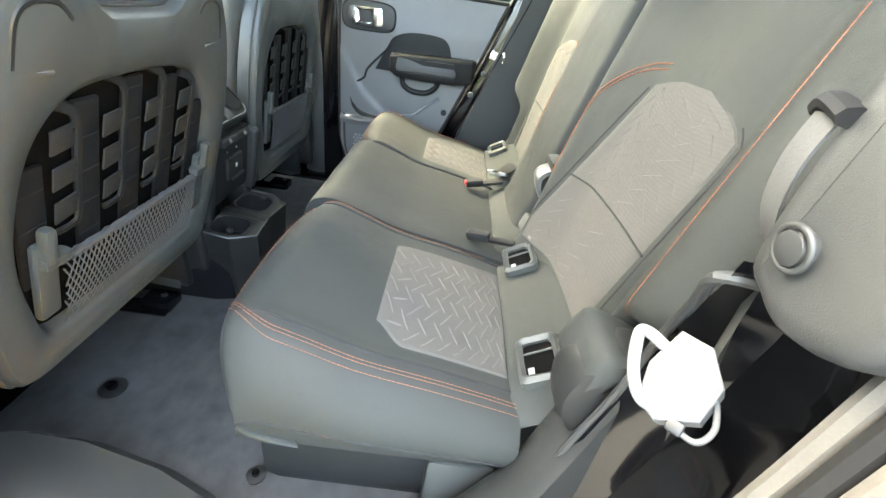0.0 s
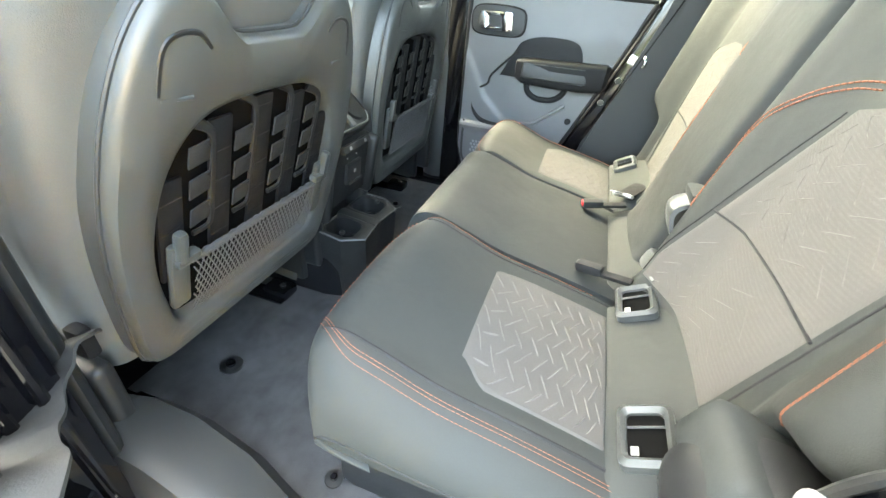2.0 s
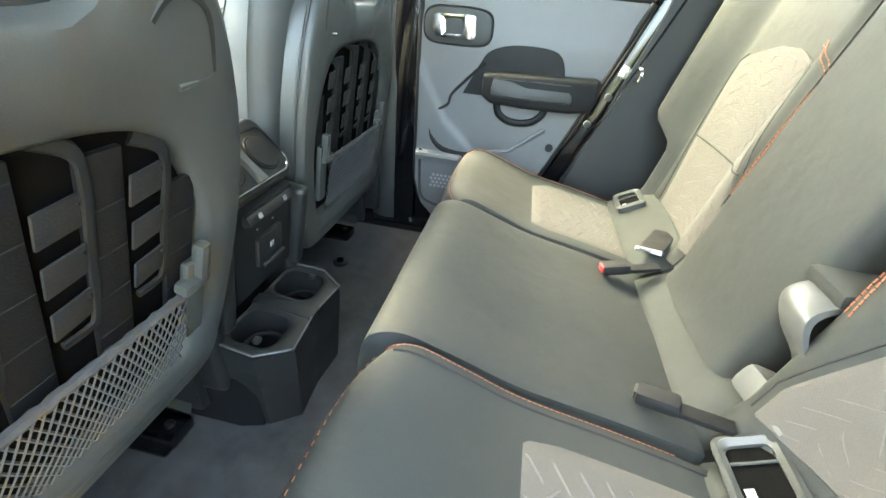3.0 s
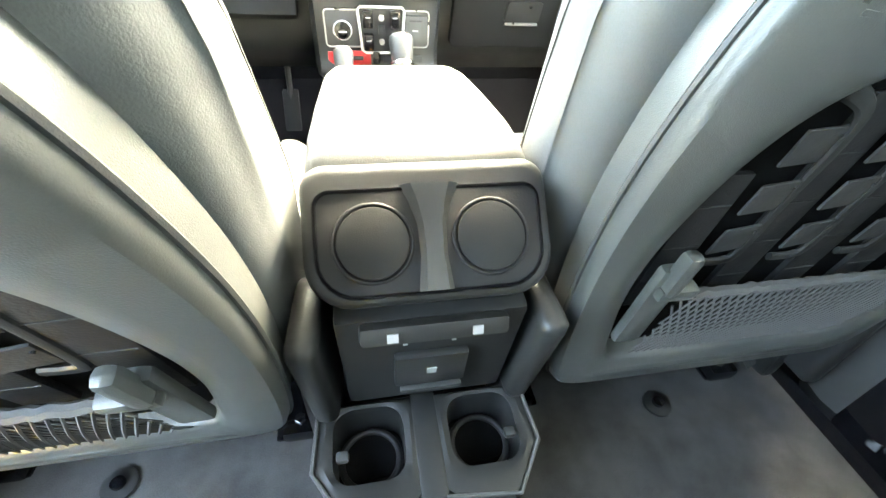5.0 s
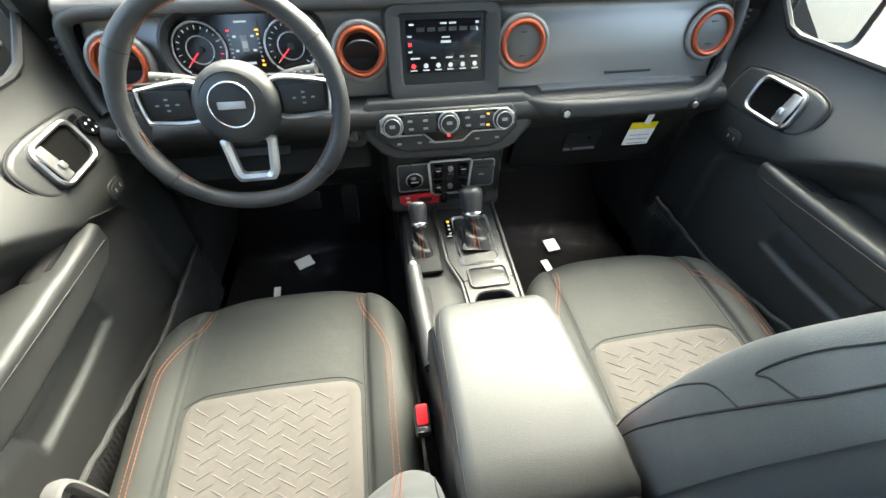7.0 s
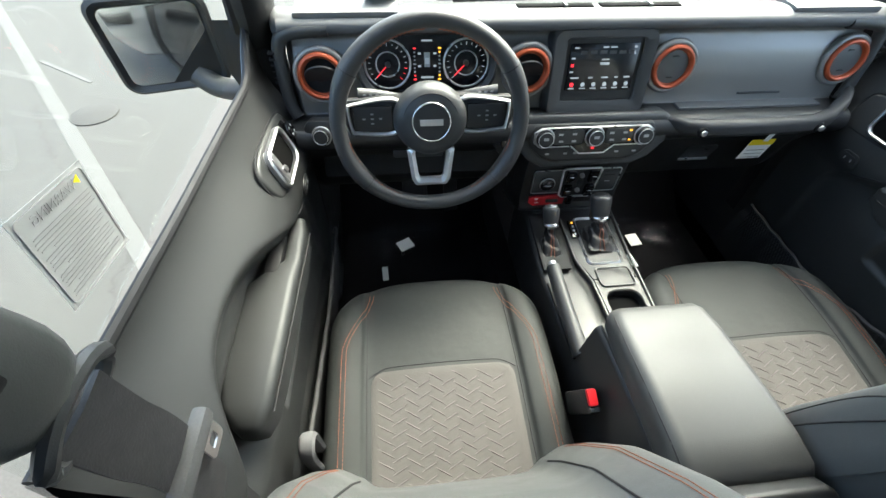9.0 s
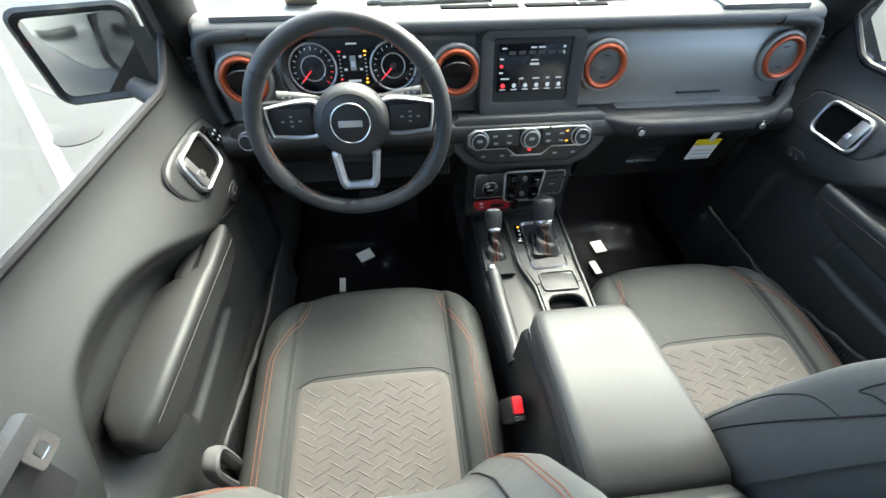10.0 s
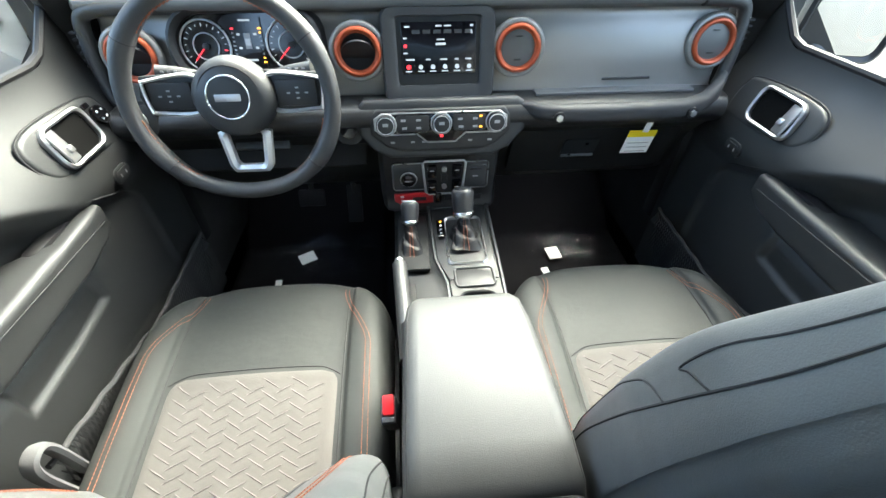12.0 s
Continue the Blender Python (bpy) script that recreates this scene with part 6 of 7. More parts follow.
def front_buckle(e):
    b = thing("seat_belt_buckle", "black front belt buckle with a red button beside the console", "buckle", group="front belt buckles", at=(e * 0.125, -0.49, 0.35))
    m = pose(e * 0.125, -0.495, 0.405, 20, 0, 0)
    part("housing", settle(rbox((0, 0, 0), (0.024, 0.045, 0.11), 0.007), m), "plastic", b)
    part("release_button", settle(rbox((0, 0.006, 0.053), (0.018, 0.03, 0.016), 0.004), m), "red_button", b, "red push button")
    part("slot_plate", settle(rbox((0, -0.015, 0.056), (0.019, 0.008, 0.004), 0.001), m), "chrome", b)


for e in (-1, 1):
    front_buckle(e)


# ---- doors ----
def side_pose(s, x, y, z, lean=0.0):
    """A pose on a side wall: local z towards the cabin, local y up. On the driver's side local x points ahead, on the other side to the rear."""
    return pose(s * x, y, z, 90, 0, 90 if s < 0 else -90) @ pose(0, 0, 0, lean)


ARCH = [(-0.66, 0.57), (-0.60, 0.655), (-0.54, 0.698), (-0.48, 0.715), (-0.40, 0.717), (-0.32, 0.700), (-0.24, 0.663), (-0.15, 0.611), (-0.08, 0.580), (-0.035, 0.560), (-0.01, 0.52), (0.0, 0.40)]


ARCH_CURVE = [(y, z) for y, z in smooth_line(ARCH, 90)]


# how far out the window line lies along the front doors
WAIST = [(-0.66, 0.752), (-0.54, 0.748), (-0.35, 0.737), (0.0, 0.724), (0.24, 0.716)]


def front_door(s):
    who = "driver's" if s < 0 else "front passenger's"
    d = thing("car_door", f"charcoal moulded {who} door panel with chrome inner handle", "car door", group="doors", at=(s * 0.68, -0.2, 0.12))

    def X(y, z):
        up = 0.652 + (lerp(WAIST, y) - 0.654) * step(0.62, 0.81, z) ** 1.1
        low = 0.664
        base = low + (up - low) * step(0.56, 0.62, z)
        inside = step(0.0, 0.020, lerp(ARCH_CURVE, y) - z) * step(0.0, 0.03, 0.0 - y)
        # scoop round the armrest, swelling out again below it
        deep = 0.008 + 0.058 * step(0.47, 0.58, z) * step(0.0, 0.075, lerp(ARCH_CURVE, y) - z) * step(0.10, 0.32, -y)
        base += inside * deep
        # pocket moulded in below the armrest
        base += 0.011 * step(0.0, 0.014, y + 0.47) * step(0.0, 0.014, -0.225 - y) * step(0.0, 0.014, z - 0.428 - 0.09 * max(y + 0.33, 0.0)) * step(0.0, 0.02, 0.54 - z)
        # raised map pocket at the bottom
        base -= 0.014 * step(0.0, 0.03, 0.33 - 0.08 * (y + 0.2) - z) * (1 - inside * 0.4)
        return base

    # the window line sweeps up into a sail at the front edge
    top_at = lambda y: 0.80 + 0.080 * step(0.0, 0.115, y)
    part("panel", sheet(lambda a, b: (s * X(a, 0.13 + (top_at(a) - 0.13) * b), a, 0.13 + (top_at(a) - 0.13) * b), -0.66, 0.11, 0, 1, 150, 150), "door_plastic", d)
    part("front_edge", sheet(lambda a, b: (s * (X(0.11, 0.13 + 0.755 * b) + 0.07 * a), 0.11 + 0.002 * a, 0.13 + 0.755 * b), 0, 1, 0, 1, 2, 30), "door_plastic", d)
    secs = []
    for y in np.linspace(-0.66, 0.11, 20):
        w, h = lerp(WAIST, y), top_at(y) - 0.80
        secs.append([(s * x, y, z) for x, z in ((w - 0.001, 0.799 + h), (w, 0.804 + h), (w + 0.005, 0.803 + h), (w + 0.012, 0.798 + h), (w + 0.016, 0.77), (0.79, 0.6), (0.785, 0.13), (0.775, 0.13), (0.778, 0.6), (w + 0.010, 0.765))])
    part("outer_shell", loft(secs), "gloss", d)
    part("window_seal", tube([(s * (lerp(WAIST, y) + 0.001), y, top_at(y) + 0.005) for y in np.linspace(-0.66, 0.09, 24)] + [(s * 0.712, 0.085, 0.915), (s * 0.69, 0.03, 1.02), (s * 0.64, -0.13, 1.32)], 0.0075, 8), "rubber", d)
    frame_line = smooth_line([(s * 0.735, 0.105, 0.87), (s * 0.722, 0.075, 0.95), (s * 0.695, 0.0, 1.08), (s * 0.652, -0.13, 1.31), (s * 0.65, -0.22, 1.345)], 20)
    part("window_frame", tube(frame_line, 0.016, 8), "rubber", d, "black upright of the window frame")
    # armrest: slim grip ahead, broad pad behind
    secs = []
    for y, xi, xo, top, bot in ((-0.150, 0.650, 0.662, 0.602, 0.585), (-0.156, 0.640, 0.668, 0.610, 0.565), (-0.19, 0.634, 0.668, 0.612, 0.548), (-0.26, 0.636, 0.668, 0.608, 0.535), (-0.285, 0.638, 0.70, 0.607, 0.532), (-0.31, 0.640, 0.726, 0.606, 0.530),
                                (-0.36, 0.642, 0.735, 0.603, 0.525), (-0.46, 0.646, 0.735, 0.600, 0.520), (-0.52, 0.650, 0.722, 0.596, 0.522), (-0.548, 0.658, 0.702, 0.588, 0.530), (-0.556, 0.668, 0.690, 0.578, 0.548)):
        r = min(0.014, (top - bot) / 3, (xo - xi) / 3)
        pts = []
        for cx2, cz, a0 in ((xo - r, top - r, 0), (xi + r, top - r, 90), (xi + r, bot + r, 180), (xo - r, bot + r, 270)):
            for k in range(5):
                a = radians(a0 + 90 * k / 4)
                pts.append((s * (cx2 + r * math.cos(a)), y, cz + r * math.sin(a)))
        secs.append(pts)
    arm = part("armrest", loft(secs), "door_plastic", d, "moulded armrest with pull grip")
    part("armrest_seam", tube([(s * (0.6325 + 0.036 * (-y - 0.17)), y, 0.585) for y in np.linspace(-0.175, -0.53, 14)], 0.0012, 5), "seam", arm)
    # solid block in the pull opening; its black stands for the shade there
    part("grip_cup", rbox((s * 0.684, -0.235, 0.585), (0.03, 0.11, 0.05), 0.012), "rubber", d, "black block standing for shade in the pull cup")
    # contour line round the scoop
    edge = smooth_line([(-0.15, 0.613), (-0.12, 0.599), (-0.085, 0.583), (-0.06, 0.574), (-0.045, 0.562)], 30)
    part("contour", tube([(s * (X(y, z + 0.006) + 0.001), y, z + 0.002) for y, z in edge], 0.0022, 5), "rubber", d)
    # handle plate
    m = side_pose(s, 0.681, -0.068, 0.700, -22)
    e = 1 if s < 0 else -1
    pl = [(-0.108, 0.030), (-0.050, 0.048), (0.085, 0.040), (0.112, 0.018), (0.112, -0.030), (0.088, -0.050), (-0.062, -0.044), (-0.108, -0.022)]
    plate = part("handle_plate", settle(slab([(e * x, y) for x, y in smooth_line(pl, 44, True)][::e], 0.02, 0.009, 3), m @ pose(0, 0, 0.007)), "door_plastic", d)
    part("plate_edge", settle(tube([(e * x * 1.01, y * 1.02, 0.002) for x, y in smooth_line(pl, 44, True)], 0.0022, 6, closed=True), m), "rubber", plate)
    lean_in = lambda pts: [(e * (x - 0.012 + 0.12 * y), y) for x, y in pts][::e]
    ro, ri = lean_in(round_rect(0.122, 0.076, 0.022, 7)), lean_in(round_rect(0.108, 0.062, 0.017, 7))
    part("handle_frame", settle(frame_slab(ro, ri, 0.010, 0.003), m @ pose(0, 0, 0.016)), "handle_silver", plate, "satin silver door handle surround")
    # flat sheet on the plate; its black stands for the cup's shade
    part("handle_cup", settle(slab(ri, 0.003, 0), m @ pose(0, 0, 0.0085)), "well_shade", plate, "flat hand cup panel with shade in its colour")
    part("pull_lever", settle(rbox((e * -0.049, 0, 0.0145), (0.030, 0.058, 0.006), 0.003, (0, e * 14, 0)), m), "handle_silver", plate, "satin silver pull lever")
    part("lock_slider", settle(rbox((e * -0.044, -0.008, 0.019), (0.012, 0.012, 0.006), 0.002), m), "silver", plate)
    if s < 0:
        part("mirror_knob", settle(disc((0.078, 0.002, 0.014), 0.018, 0.010, (0, 0, 0), 0.002, 32), m), "gloss", plate, "round mirror adjuster")
        part("mirror_switch", settle(rbox((0.066, 0.026, 0.013), (0.018, 0.010, 0.006), 0.003), m), "gloss", plate)
        for k in range(4):
            a = radians(45 + 90 * k)
            part("adjuster_icon", settle(rbox((0.078 + 0.010 * math.cos(a), 0.002 + 0.010 * math.sin(a), 0.0195), (0.004, 0.004, 0.0008), 0), m), "icon", plate)
    # lock switch
    m2 = side_pose(s, 0.6545, -0.046, 0.608, 0)
    sw = part("lock_switch", settle(slab(round_rect(0.054, 0.034, 0.0165), 0.012, 0.004), m2 @ pose(0, 0, 0.006)), "door_plastic", d)
    part("lock_pad", settle(slab(round_rect(0.040, 0.022, 0.010), 0.003, 0.001), m2 @ pose(0, 0, 0.0075)), "plastic", sw)
    for x in (-0.009, 0.009):
        part("lock_icon", settle(rbox((x, 0, 0.0078), (0.003, 0.007, 0.0008), 0), m2), "dim_icon", sw)
    # net pocket
    bms = []
    for k in range(-8, 64):
        for q in (-1, 1):
            pts = []
            for j in range(8):
                f = j / 7
                y = -0.53 + 0.0095 * k + q * 0.05 * f
                top = lerp([(-0.53, 0.395), (-0.2, 0.33), (0.08, 0.345)], y)
                if -0.53 < y < 0.08:
                    pts.append((s * (0.640 + 0.012 * f + 0.002 * q), y, top - (top - 0.17) * f))
            if len(pts) > 2:
                bms.append(tube(pts, 0.0014, 3, up=(1, 0, 0)))
    part("map_net", merge(*bms), "black_net", d, "black stretch net pocket", kind="stuff")
    part("net_cord", tube([(s * 0.639, y, lerp([(-0.53, 0.395), (-0.2, 0.33), (0.08, 0.345)], y) + 0.002 * math.sin(90 * y)) for y in np.linspace(-0.53, 0.08, 50)], 0.005, 7), "black_net", d)
    # limiter strap loop at the rear lower corner
    loop = smooth_line([(-0.545, 0.33), (-0.55, 0.42), (-0.535, 0.445), (-0.515, 0.43), (-0.51, 0.33)], 24)
    part("pull_loop", tube([(s * 0.63, y, z) for y, z in loop], 0.007, 8, flat=2.0, up=(1, 0, 0)), "strap", d, "grey-brown webbing loop")
    pane = rbox((s * 0.745, -0.22, 1.06), (0.004, 0.86, 0.54), 0, (0, s * -6, 0))
    g = part("pane", pane, "glass", d, "clear side window", smooth=False)
    g.visible_shadow = False
    return d


drv = front_door(-1)
front_door(1)


M["rear_door_plastic"] = material("rear_door_panel_plastic", (0.14, 0.142, 0.145), 0.42, vary=0.1, scale=8, bump=0.3, grain=1100)


def rear_door():
    d = thing("car_door", "charcoal moulded rear door panel with black armrest", "car door", group="doors", at=(0.70, -1.1, 0.14))
    front = [(0.12, -0.99), (0.17, -0.925), (0.22, -0.875), (0.30, -0.852), (0.82, -0.846)]
    back = [(0.12, -1.10), (0.30, -1.20), (0.41, -1.248), (0.55, -1.305), (0.67, -1.352), (0.84, -1.418)]

    def P(a, z):
        y0, y1 = lerp(front, z), lerp(back, z)
        y = y0 + (y1 - y0) * a
        x = 0.690 + 0.018 * step(0.70, 0.83, z)
        x -= 0.010 * step(0.0, 0.02, lerp([(-1.40, 0.30), (-1.02, 0.42), (-0.93, 0.50), (-0.84, 0.66)], y) - z) * step(0.0, 0.02, z - 0.36)
        # storage pocket at the front bottom corner
        x -= 0.016 * step(0, 0.015, 0.40 - z) * step(0, 0.015, y + 1.0)
        return (x, y, z)

    part("panel", sheet(P, 0, 1, 0.14, 0.825, 70, 80), "rear_door_plastic", d)
    zs = np.linspace(0.14, 0.825, 24)
    part("edge_seal", tube([(0.70, lerp(front, z) + 0.006, z) for z in zs[::-1]] + [(0.70, lerp(back, z) - 0.006, z) for z in zs], 0.008, 8), "rubber", d)
    part("window_seal", tube([(0.716, -0.85, 0.83), (0.716, -1.42, 0.83)], 0.008, 8), "rubber", d)
    secs = [[(x, y, z) for x, z in ((0.716, 0.832), (0.76, 0.80), (0.76, 0.14), (0.72, 0.14))] for y in (-0.85, -1.0, -1.2)]
    part("outer_shell", loft(secs), "gloss", d)
    m = side_pose(1, 0.693, -1.1, 0.60)
    # black half-dome trim behind the armrest; local x points to the rear
    dome = smooth_line([(-0.125, -0.03), (-0.085, 0.05), (-0.06, 0.085), (0.0, 0.104), (0.09, 0.104), (0.13, 0.085), (0.148, 0.03), (0.15, -0.03)], 40)
    part("armrest_surround", settle(slab([tuple(p) for p in dome], 0.01, 0.002), m @ pose(0, 0, 0.006)), "rubber", d, "matt black half-round trim")
    secs = []
    for y, xi, top, bot in ((-1.028, 0.672, 0.622, 0.59), (-1.034, 0.648, 0.634, 0.572), (-1.06, 0.632, 0.640, 0.560), (-1.15, 0.626, 0.642, 0.556), (-1.27, 0.628, 0.645, 0.558), (-1.325, 0.638, 0.648, 0.565), (-1.338, 0.66, 0.642, 0.585)):
        r = min(0.015, (top - bot) / 3)
        pts = []
        for cx2, cz, a0 in ((0.70 - r, top - r, 0), (xi + r, top - r, 90), (xi + r * 1.4, bot + r, 180), (0.70 - r, bot + r, 270)):
            for k in range(5):
                a = radians(a0 + 90 * k / 4)
                pts.append((cx2 + r * math.cos(a), y, cz + r * math.sin(a)))
        secs.append(pts)
    arm = part("armrest", loft(secs), "rubber", d, "black armrest with grey pad")
    part("armrest_pad", rbox((0.640, -1.165, 0.606), (0.026, 0.215, 0.052), 0.012, (0, 10, 1)), "plastic_mid", arm)
    part("armrest_line", tube([(0.629, -1.06, 0.627), (0.626, -1.26, 0.630)], 0.0015, 5), "shell", arm)
    cup = smooth_line([(-1.075, 0.56), (-1.085, 0.53), (-1.12, 0.512), (-1.17, 0.514), (-1.20, 0.535), (-1.21, 0.558)], 24)
    part("pull_cup", tube([(0.676, y, z) for y, z in cup], 0.010, 8), "rubber", d)
    # black tube laid along the groove line of the moulding
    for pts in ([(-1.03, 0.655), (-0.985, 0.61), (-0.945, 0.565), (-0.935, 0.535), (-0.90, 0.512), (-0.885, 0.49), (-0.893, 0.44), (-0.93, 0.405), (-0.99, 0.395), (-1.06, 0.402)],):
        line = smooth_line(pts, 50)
        part("groove", tube([(0.686, y, z) for y, z in line], [0.004 + 0.008 * step(0.5, 0.85, k / 49) for k in range(50)], 8), "rubber", d, "black tube along the moulded groove line")
    part("ridge", tube([(0.684, -1.05, 0.41), (0.684, -1.13, 0.425), (0.684, -1.22, 0.50)], 0.006, 8), "rear_door_plastic", d)
    # handle plate
    mh = side_pose(1, 0.697, -0.94, 0.735)
    plate = part("handle_plate", settle(slab([tuple(p) for p in smooth_line([(-0.085, 0.0), (-0.07, 0.036), (0.0, 0.044), (0.08, 0.036), (0.095, 0.0), (0.08, -0.036), (0.0, -0.042), (-0.07, -0.036)], 40, True)], 0.012, 0.004), mh @ pose(0, 0, 0.012)), "plastic_mid", d)
    part("plate_edge", settle(tube([(x, y, 0.007) for x, y in smooth_line([(-0.087, 0.0), (-0.072, 0.038), (0.0, 0.046), (0.082, 0.038), (0.097, 0.0), (0.082, -0.038), (0.0, -0.044), (-0.072, -0.038)], 40, True)], 0.003, 6, closed=True), mh), "rubber", plate)
    ro = radial([(-0.062, 0.026), (0.050, 0.030), (0.056, -0.026), (-0.05, -0.030), (-0.066, -0.01)], (0, 0), 40)
    ri = radial([(-0.028, 0.016), (0.016, 0.018), (0.018, -0.018), (-0.026, -0.018)], (-0.004, 0), 40)
    part("handle_frame", settle(frame_slab(ro, ri, 0.008, 0.005), mh @ pose(0, 0, 0.016)), "chrome", plate, "chrome door handle surround")
    part("handle_cup", settle(slab(round_rect(0.05, 0.042, 0.008, x=-0.005), 0.003, 0), mh @ pose(0, 0, 0.0145)), "plastic_mid", plate)
    part("pull_lever", settle(rbox((0.034, 0, 0.020), (0.022, 0.056, 0.008), 0.003), mh), "chrome", plate)
    # pocket grille
    part("pocket_edge", tube(smooth_line([(0.676, -0.865, 0.40), (0.676, -0.868, 0.28), (0.676, -0.885, 0.235), (0.676, -0.94, 0.215)], 20), 0.005, 6), "plastic_mid", d)
    for r in range(4):
        for c in range(5):
            part("grille_hole", disc((0.6745, -0.905 - 0.013 * c - 0.0065 * (r % 2), 0.285 + 0.012 * r), 0.0052, 0.002, (0, 90, 0), seg=6), "dim_icon", d)
    part("trim_screw", disc((0.676, -1.243, 0.452), 0.011, 0.006, (0, 90, 0), 0.001, 20), "rubber", d)
    pane = rbox((0.722, -1.13, 1.06), (0.004, 0.60, 0.48), 0, (0, -6, 0))
    part("pane", pane, "privacy", d, "dark tinted side window", smooth=False)


rear_door()


# ---- door openings ----
def right_jamb():
    back = [(0.12, -1.10), (0.30, -1.20), (0.41, -1.248), (0.55, -1.305), (0.67, -1.352), (0.84, -1.418), (1.0, -1.47)]
    secs = []
    for z in np.linspace(0.12, 1.0, 24):
        y = lerp(back, z)
        secs.append([(0.735, y - 0.004, z), (0.722, y - 0.012, z), (0.712, y - 0.030, z), (0.712, y - 0.058, z - 0.004), (0.69, y - 0.066, z - 0.006)])
    tagged(part("door_frame_right", loft(secs, caps=False, closed=False), "gloss"), "gloss black painted rear door jamb", "door frame", kind="structure")
    st = thing("door_striker", "bright steel door striker on the black jamb", "striker", at=(0.70, -1.41, 0.665))
    part("plate", rbox((0.704, -1.405, 0.665), (0.006, 0.045, 0.030), 0.002, (20, 0, 0)), "chrome", st)
    part("loop", tube(smooth_line([(0.70, -1.425, 0.652), (0.675, -1.43, 0.655), (0.675, -1.43, 0.68), (0.70, -1.425, 0.684)], 14), 0.005, 8), "chrome", st)
    for y, z in ((-1.372, 0.602), (-1.462, 0.80), (-1.335, 0.525)):
        b = disc((0.708, y, z), 0.010, 0.008, (0, 90, 0), 0.002, 20)
        o = thing("jamb_bumper", "small grey rubber bumper on the jamb", "bumper", group="jamb bumpers", at=(0.708, y, z))
        part("button", b, "shell", o)


right_jamb()


M["sill_plastic"] = material("sill_cover_plastic", (0.026, 0.027, 0.027), 0.42, vary=0.05, scale=10, bump=0.2, grain=1100)


def left_opening():
    # rounded sill cover along the foot of the open door
    secs = []
    for y, xo, xi, top in ((-0.66, -0.70, -0.60, 0.25), (-0.74, -0.70, -0.58, 0.25), (-0.82, -0.70, -0.575, 0.235), (-0.92, -0.705, -0.58, 0.195), (-1.0, -0.705, -0.60, 0.165), (-1.2, -0.71, -0.615, 0.15), (-1.33, -0.69, -0.60, 0.20), (-1.42, -0.665, -0.585, 0.33), (-1.465, -0.648, -0.57, 0.46), (-1.48, -0.648, -0.57, 0.53)):
        secs.append([(xo - 0.012, y, 0.06), (xo - 0.006, y, top - 0.03), (xo + 0.010, y, top - 0.006), (xo + 0.04, y, top), (xi - 0.02, y, top - 0.012), (xi, y, top - 0.045), (xi + 0.006, y, 0.08)])
    tagged(part("sill_cover", loft(secs, caps=False, closed=False), "sill_plastic"), "smooth dark plastic sill cover in the door opening", "sill", kind="structure")
    # black painted jamb behind the opening, hollow towards the rear
    rows = ((0.12, -0.645, -1.40, -0.06), (0.40, -0.645, -1.452, -0.055), (0.52, -0.647, -1.479, -0.055), (0.60, -0.660, -1.480, -0.055), (0.66, -0.685, -1.472, -0.05), (0.70, -0.712, -1.458, -0.04), (0.72, -0.722, -1.452, -0.025))
    zs = np.linspace(0.12, 0.72, 26)
    secs = []
    for z in zs:
        xi, yi, dp = (lerp([(r[0], r[k]) for r in rows], z) for k in (1, 2, 3))
        wd = -0.785 - xi
        secs.append([(xi, yi, z), (xi + wd * 0.06, yi + dp * 0.6, z), (xi + wd * 0.2, yi + dp, z), (xi + wd * 0.6, yi + dp * 1.1, z), (xi + wd * 0.9, yi + dp * 0.7, z), (-0.785, yi - 0.022, z)])
    tagged(part("door_frame_left", loft(secs, caps=False, closed=False), "gloss"), "gloss black painted door jamb", "door frame", kind="structure")
    lip = [(r[1] + 0.003, r[2] + 0.002, r[0]) for r in rows[:-1]] + [(-0.722, -1.50, 0.70)]
    tagged(part("jamb_seal", tube(smooth_line(lip, 40), 0.0045, 8), "plastic_mid"), "grey rubber door seal round the jamb", "seal", kind="structure")
    # lining beside the backrest
    secs = [[(-0.655, -1.62 - b, z), (-0.662, -1.56 - b, z), (-0.675, -1.525 - b, z), (-0.70, -1.49 - b, z), (-0.72, -1.478 - b, z)] for z, b in ((0.55, 0.0), (0.70, -0.005), (0.80, 0.01), (0.95, 0.04), (1.10, 0.08), (1.34, 0.14))]
    tagged(part("quarter_lining", loft(secs, caps=False, closed=False), "trim_grey"), "grey moulded lining beside the backrest", "panel", kind="structure")
    # upper quarter trim with its fastener
    prof = [(-0.715, 0.735), (-0.735, 0.712), (-0.765, 0.706), (-0.80, 0.725), (-0.81, 0.80), (-0.80, 0.90), (-0.77, 1.05), (-0.73, 1.05), (-0.712, 0.85)]
    plate = slab([(-x, z) for x, z in smooth_line(prof, 48, True)], 0.10, 0.014, 3)
    tagged(part("quarter_trim", settle(plate, pose(0, -1.379, 0, 84, 0, 180)), "plastic_mid"), "grey moulded trim above the jamb", "panel", kind="structure")
    o = thing("trim_cap", "round grey screw cap in the quarter trim", "cap", at=(-0.744, -1.46, 0.742))
    part("cap", disc((-0.744, -1.455, 0.742), 0.010, 0.012, (84, 0, 0), 0.004, 32), "plastic_mid", o)
    part("cap_ring", ring((-0.744, -1.452, 0.742), 0.0118, 0.0018, (84, 0, 0)), "plastic_mid", o)
    # body side and seal rails behind the jamb
    for k, (x, mm) in enumerate(((-0.792, "rail_pale"), (-0.806, "rubber"), (-0.820, "rail_pale"), (-0.836, "gloss"))):
        pts = [(x, -1.38, 0.25), (x, -1.44, 0.42), (x, -1.475, 0.58), (x, -1.49, 0.71), (x, -1.51, 0.85), (x, -1.56, 1.05)]
        tagged(part("seal_rail", tube(smooth_line(pts, 24), 0.0075, 8), mm), "pale seal rail along the door opening", "seal", kind="structure")
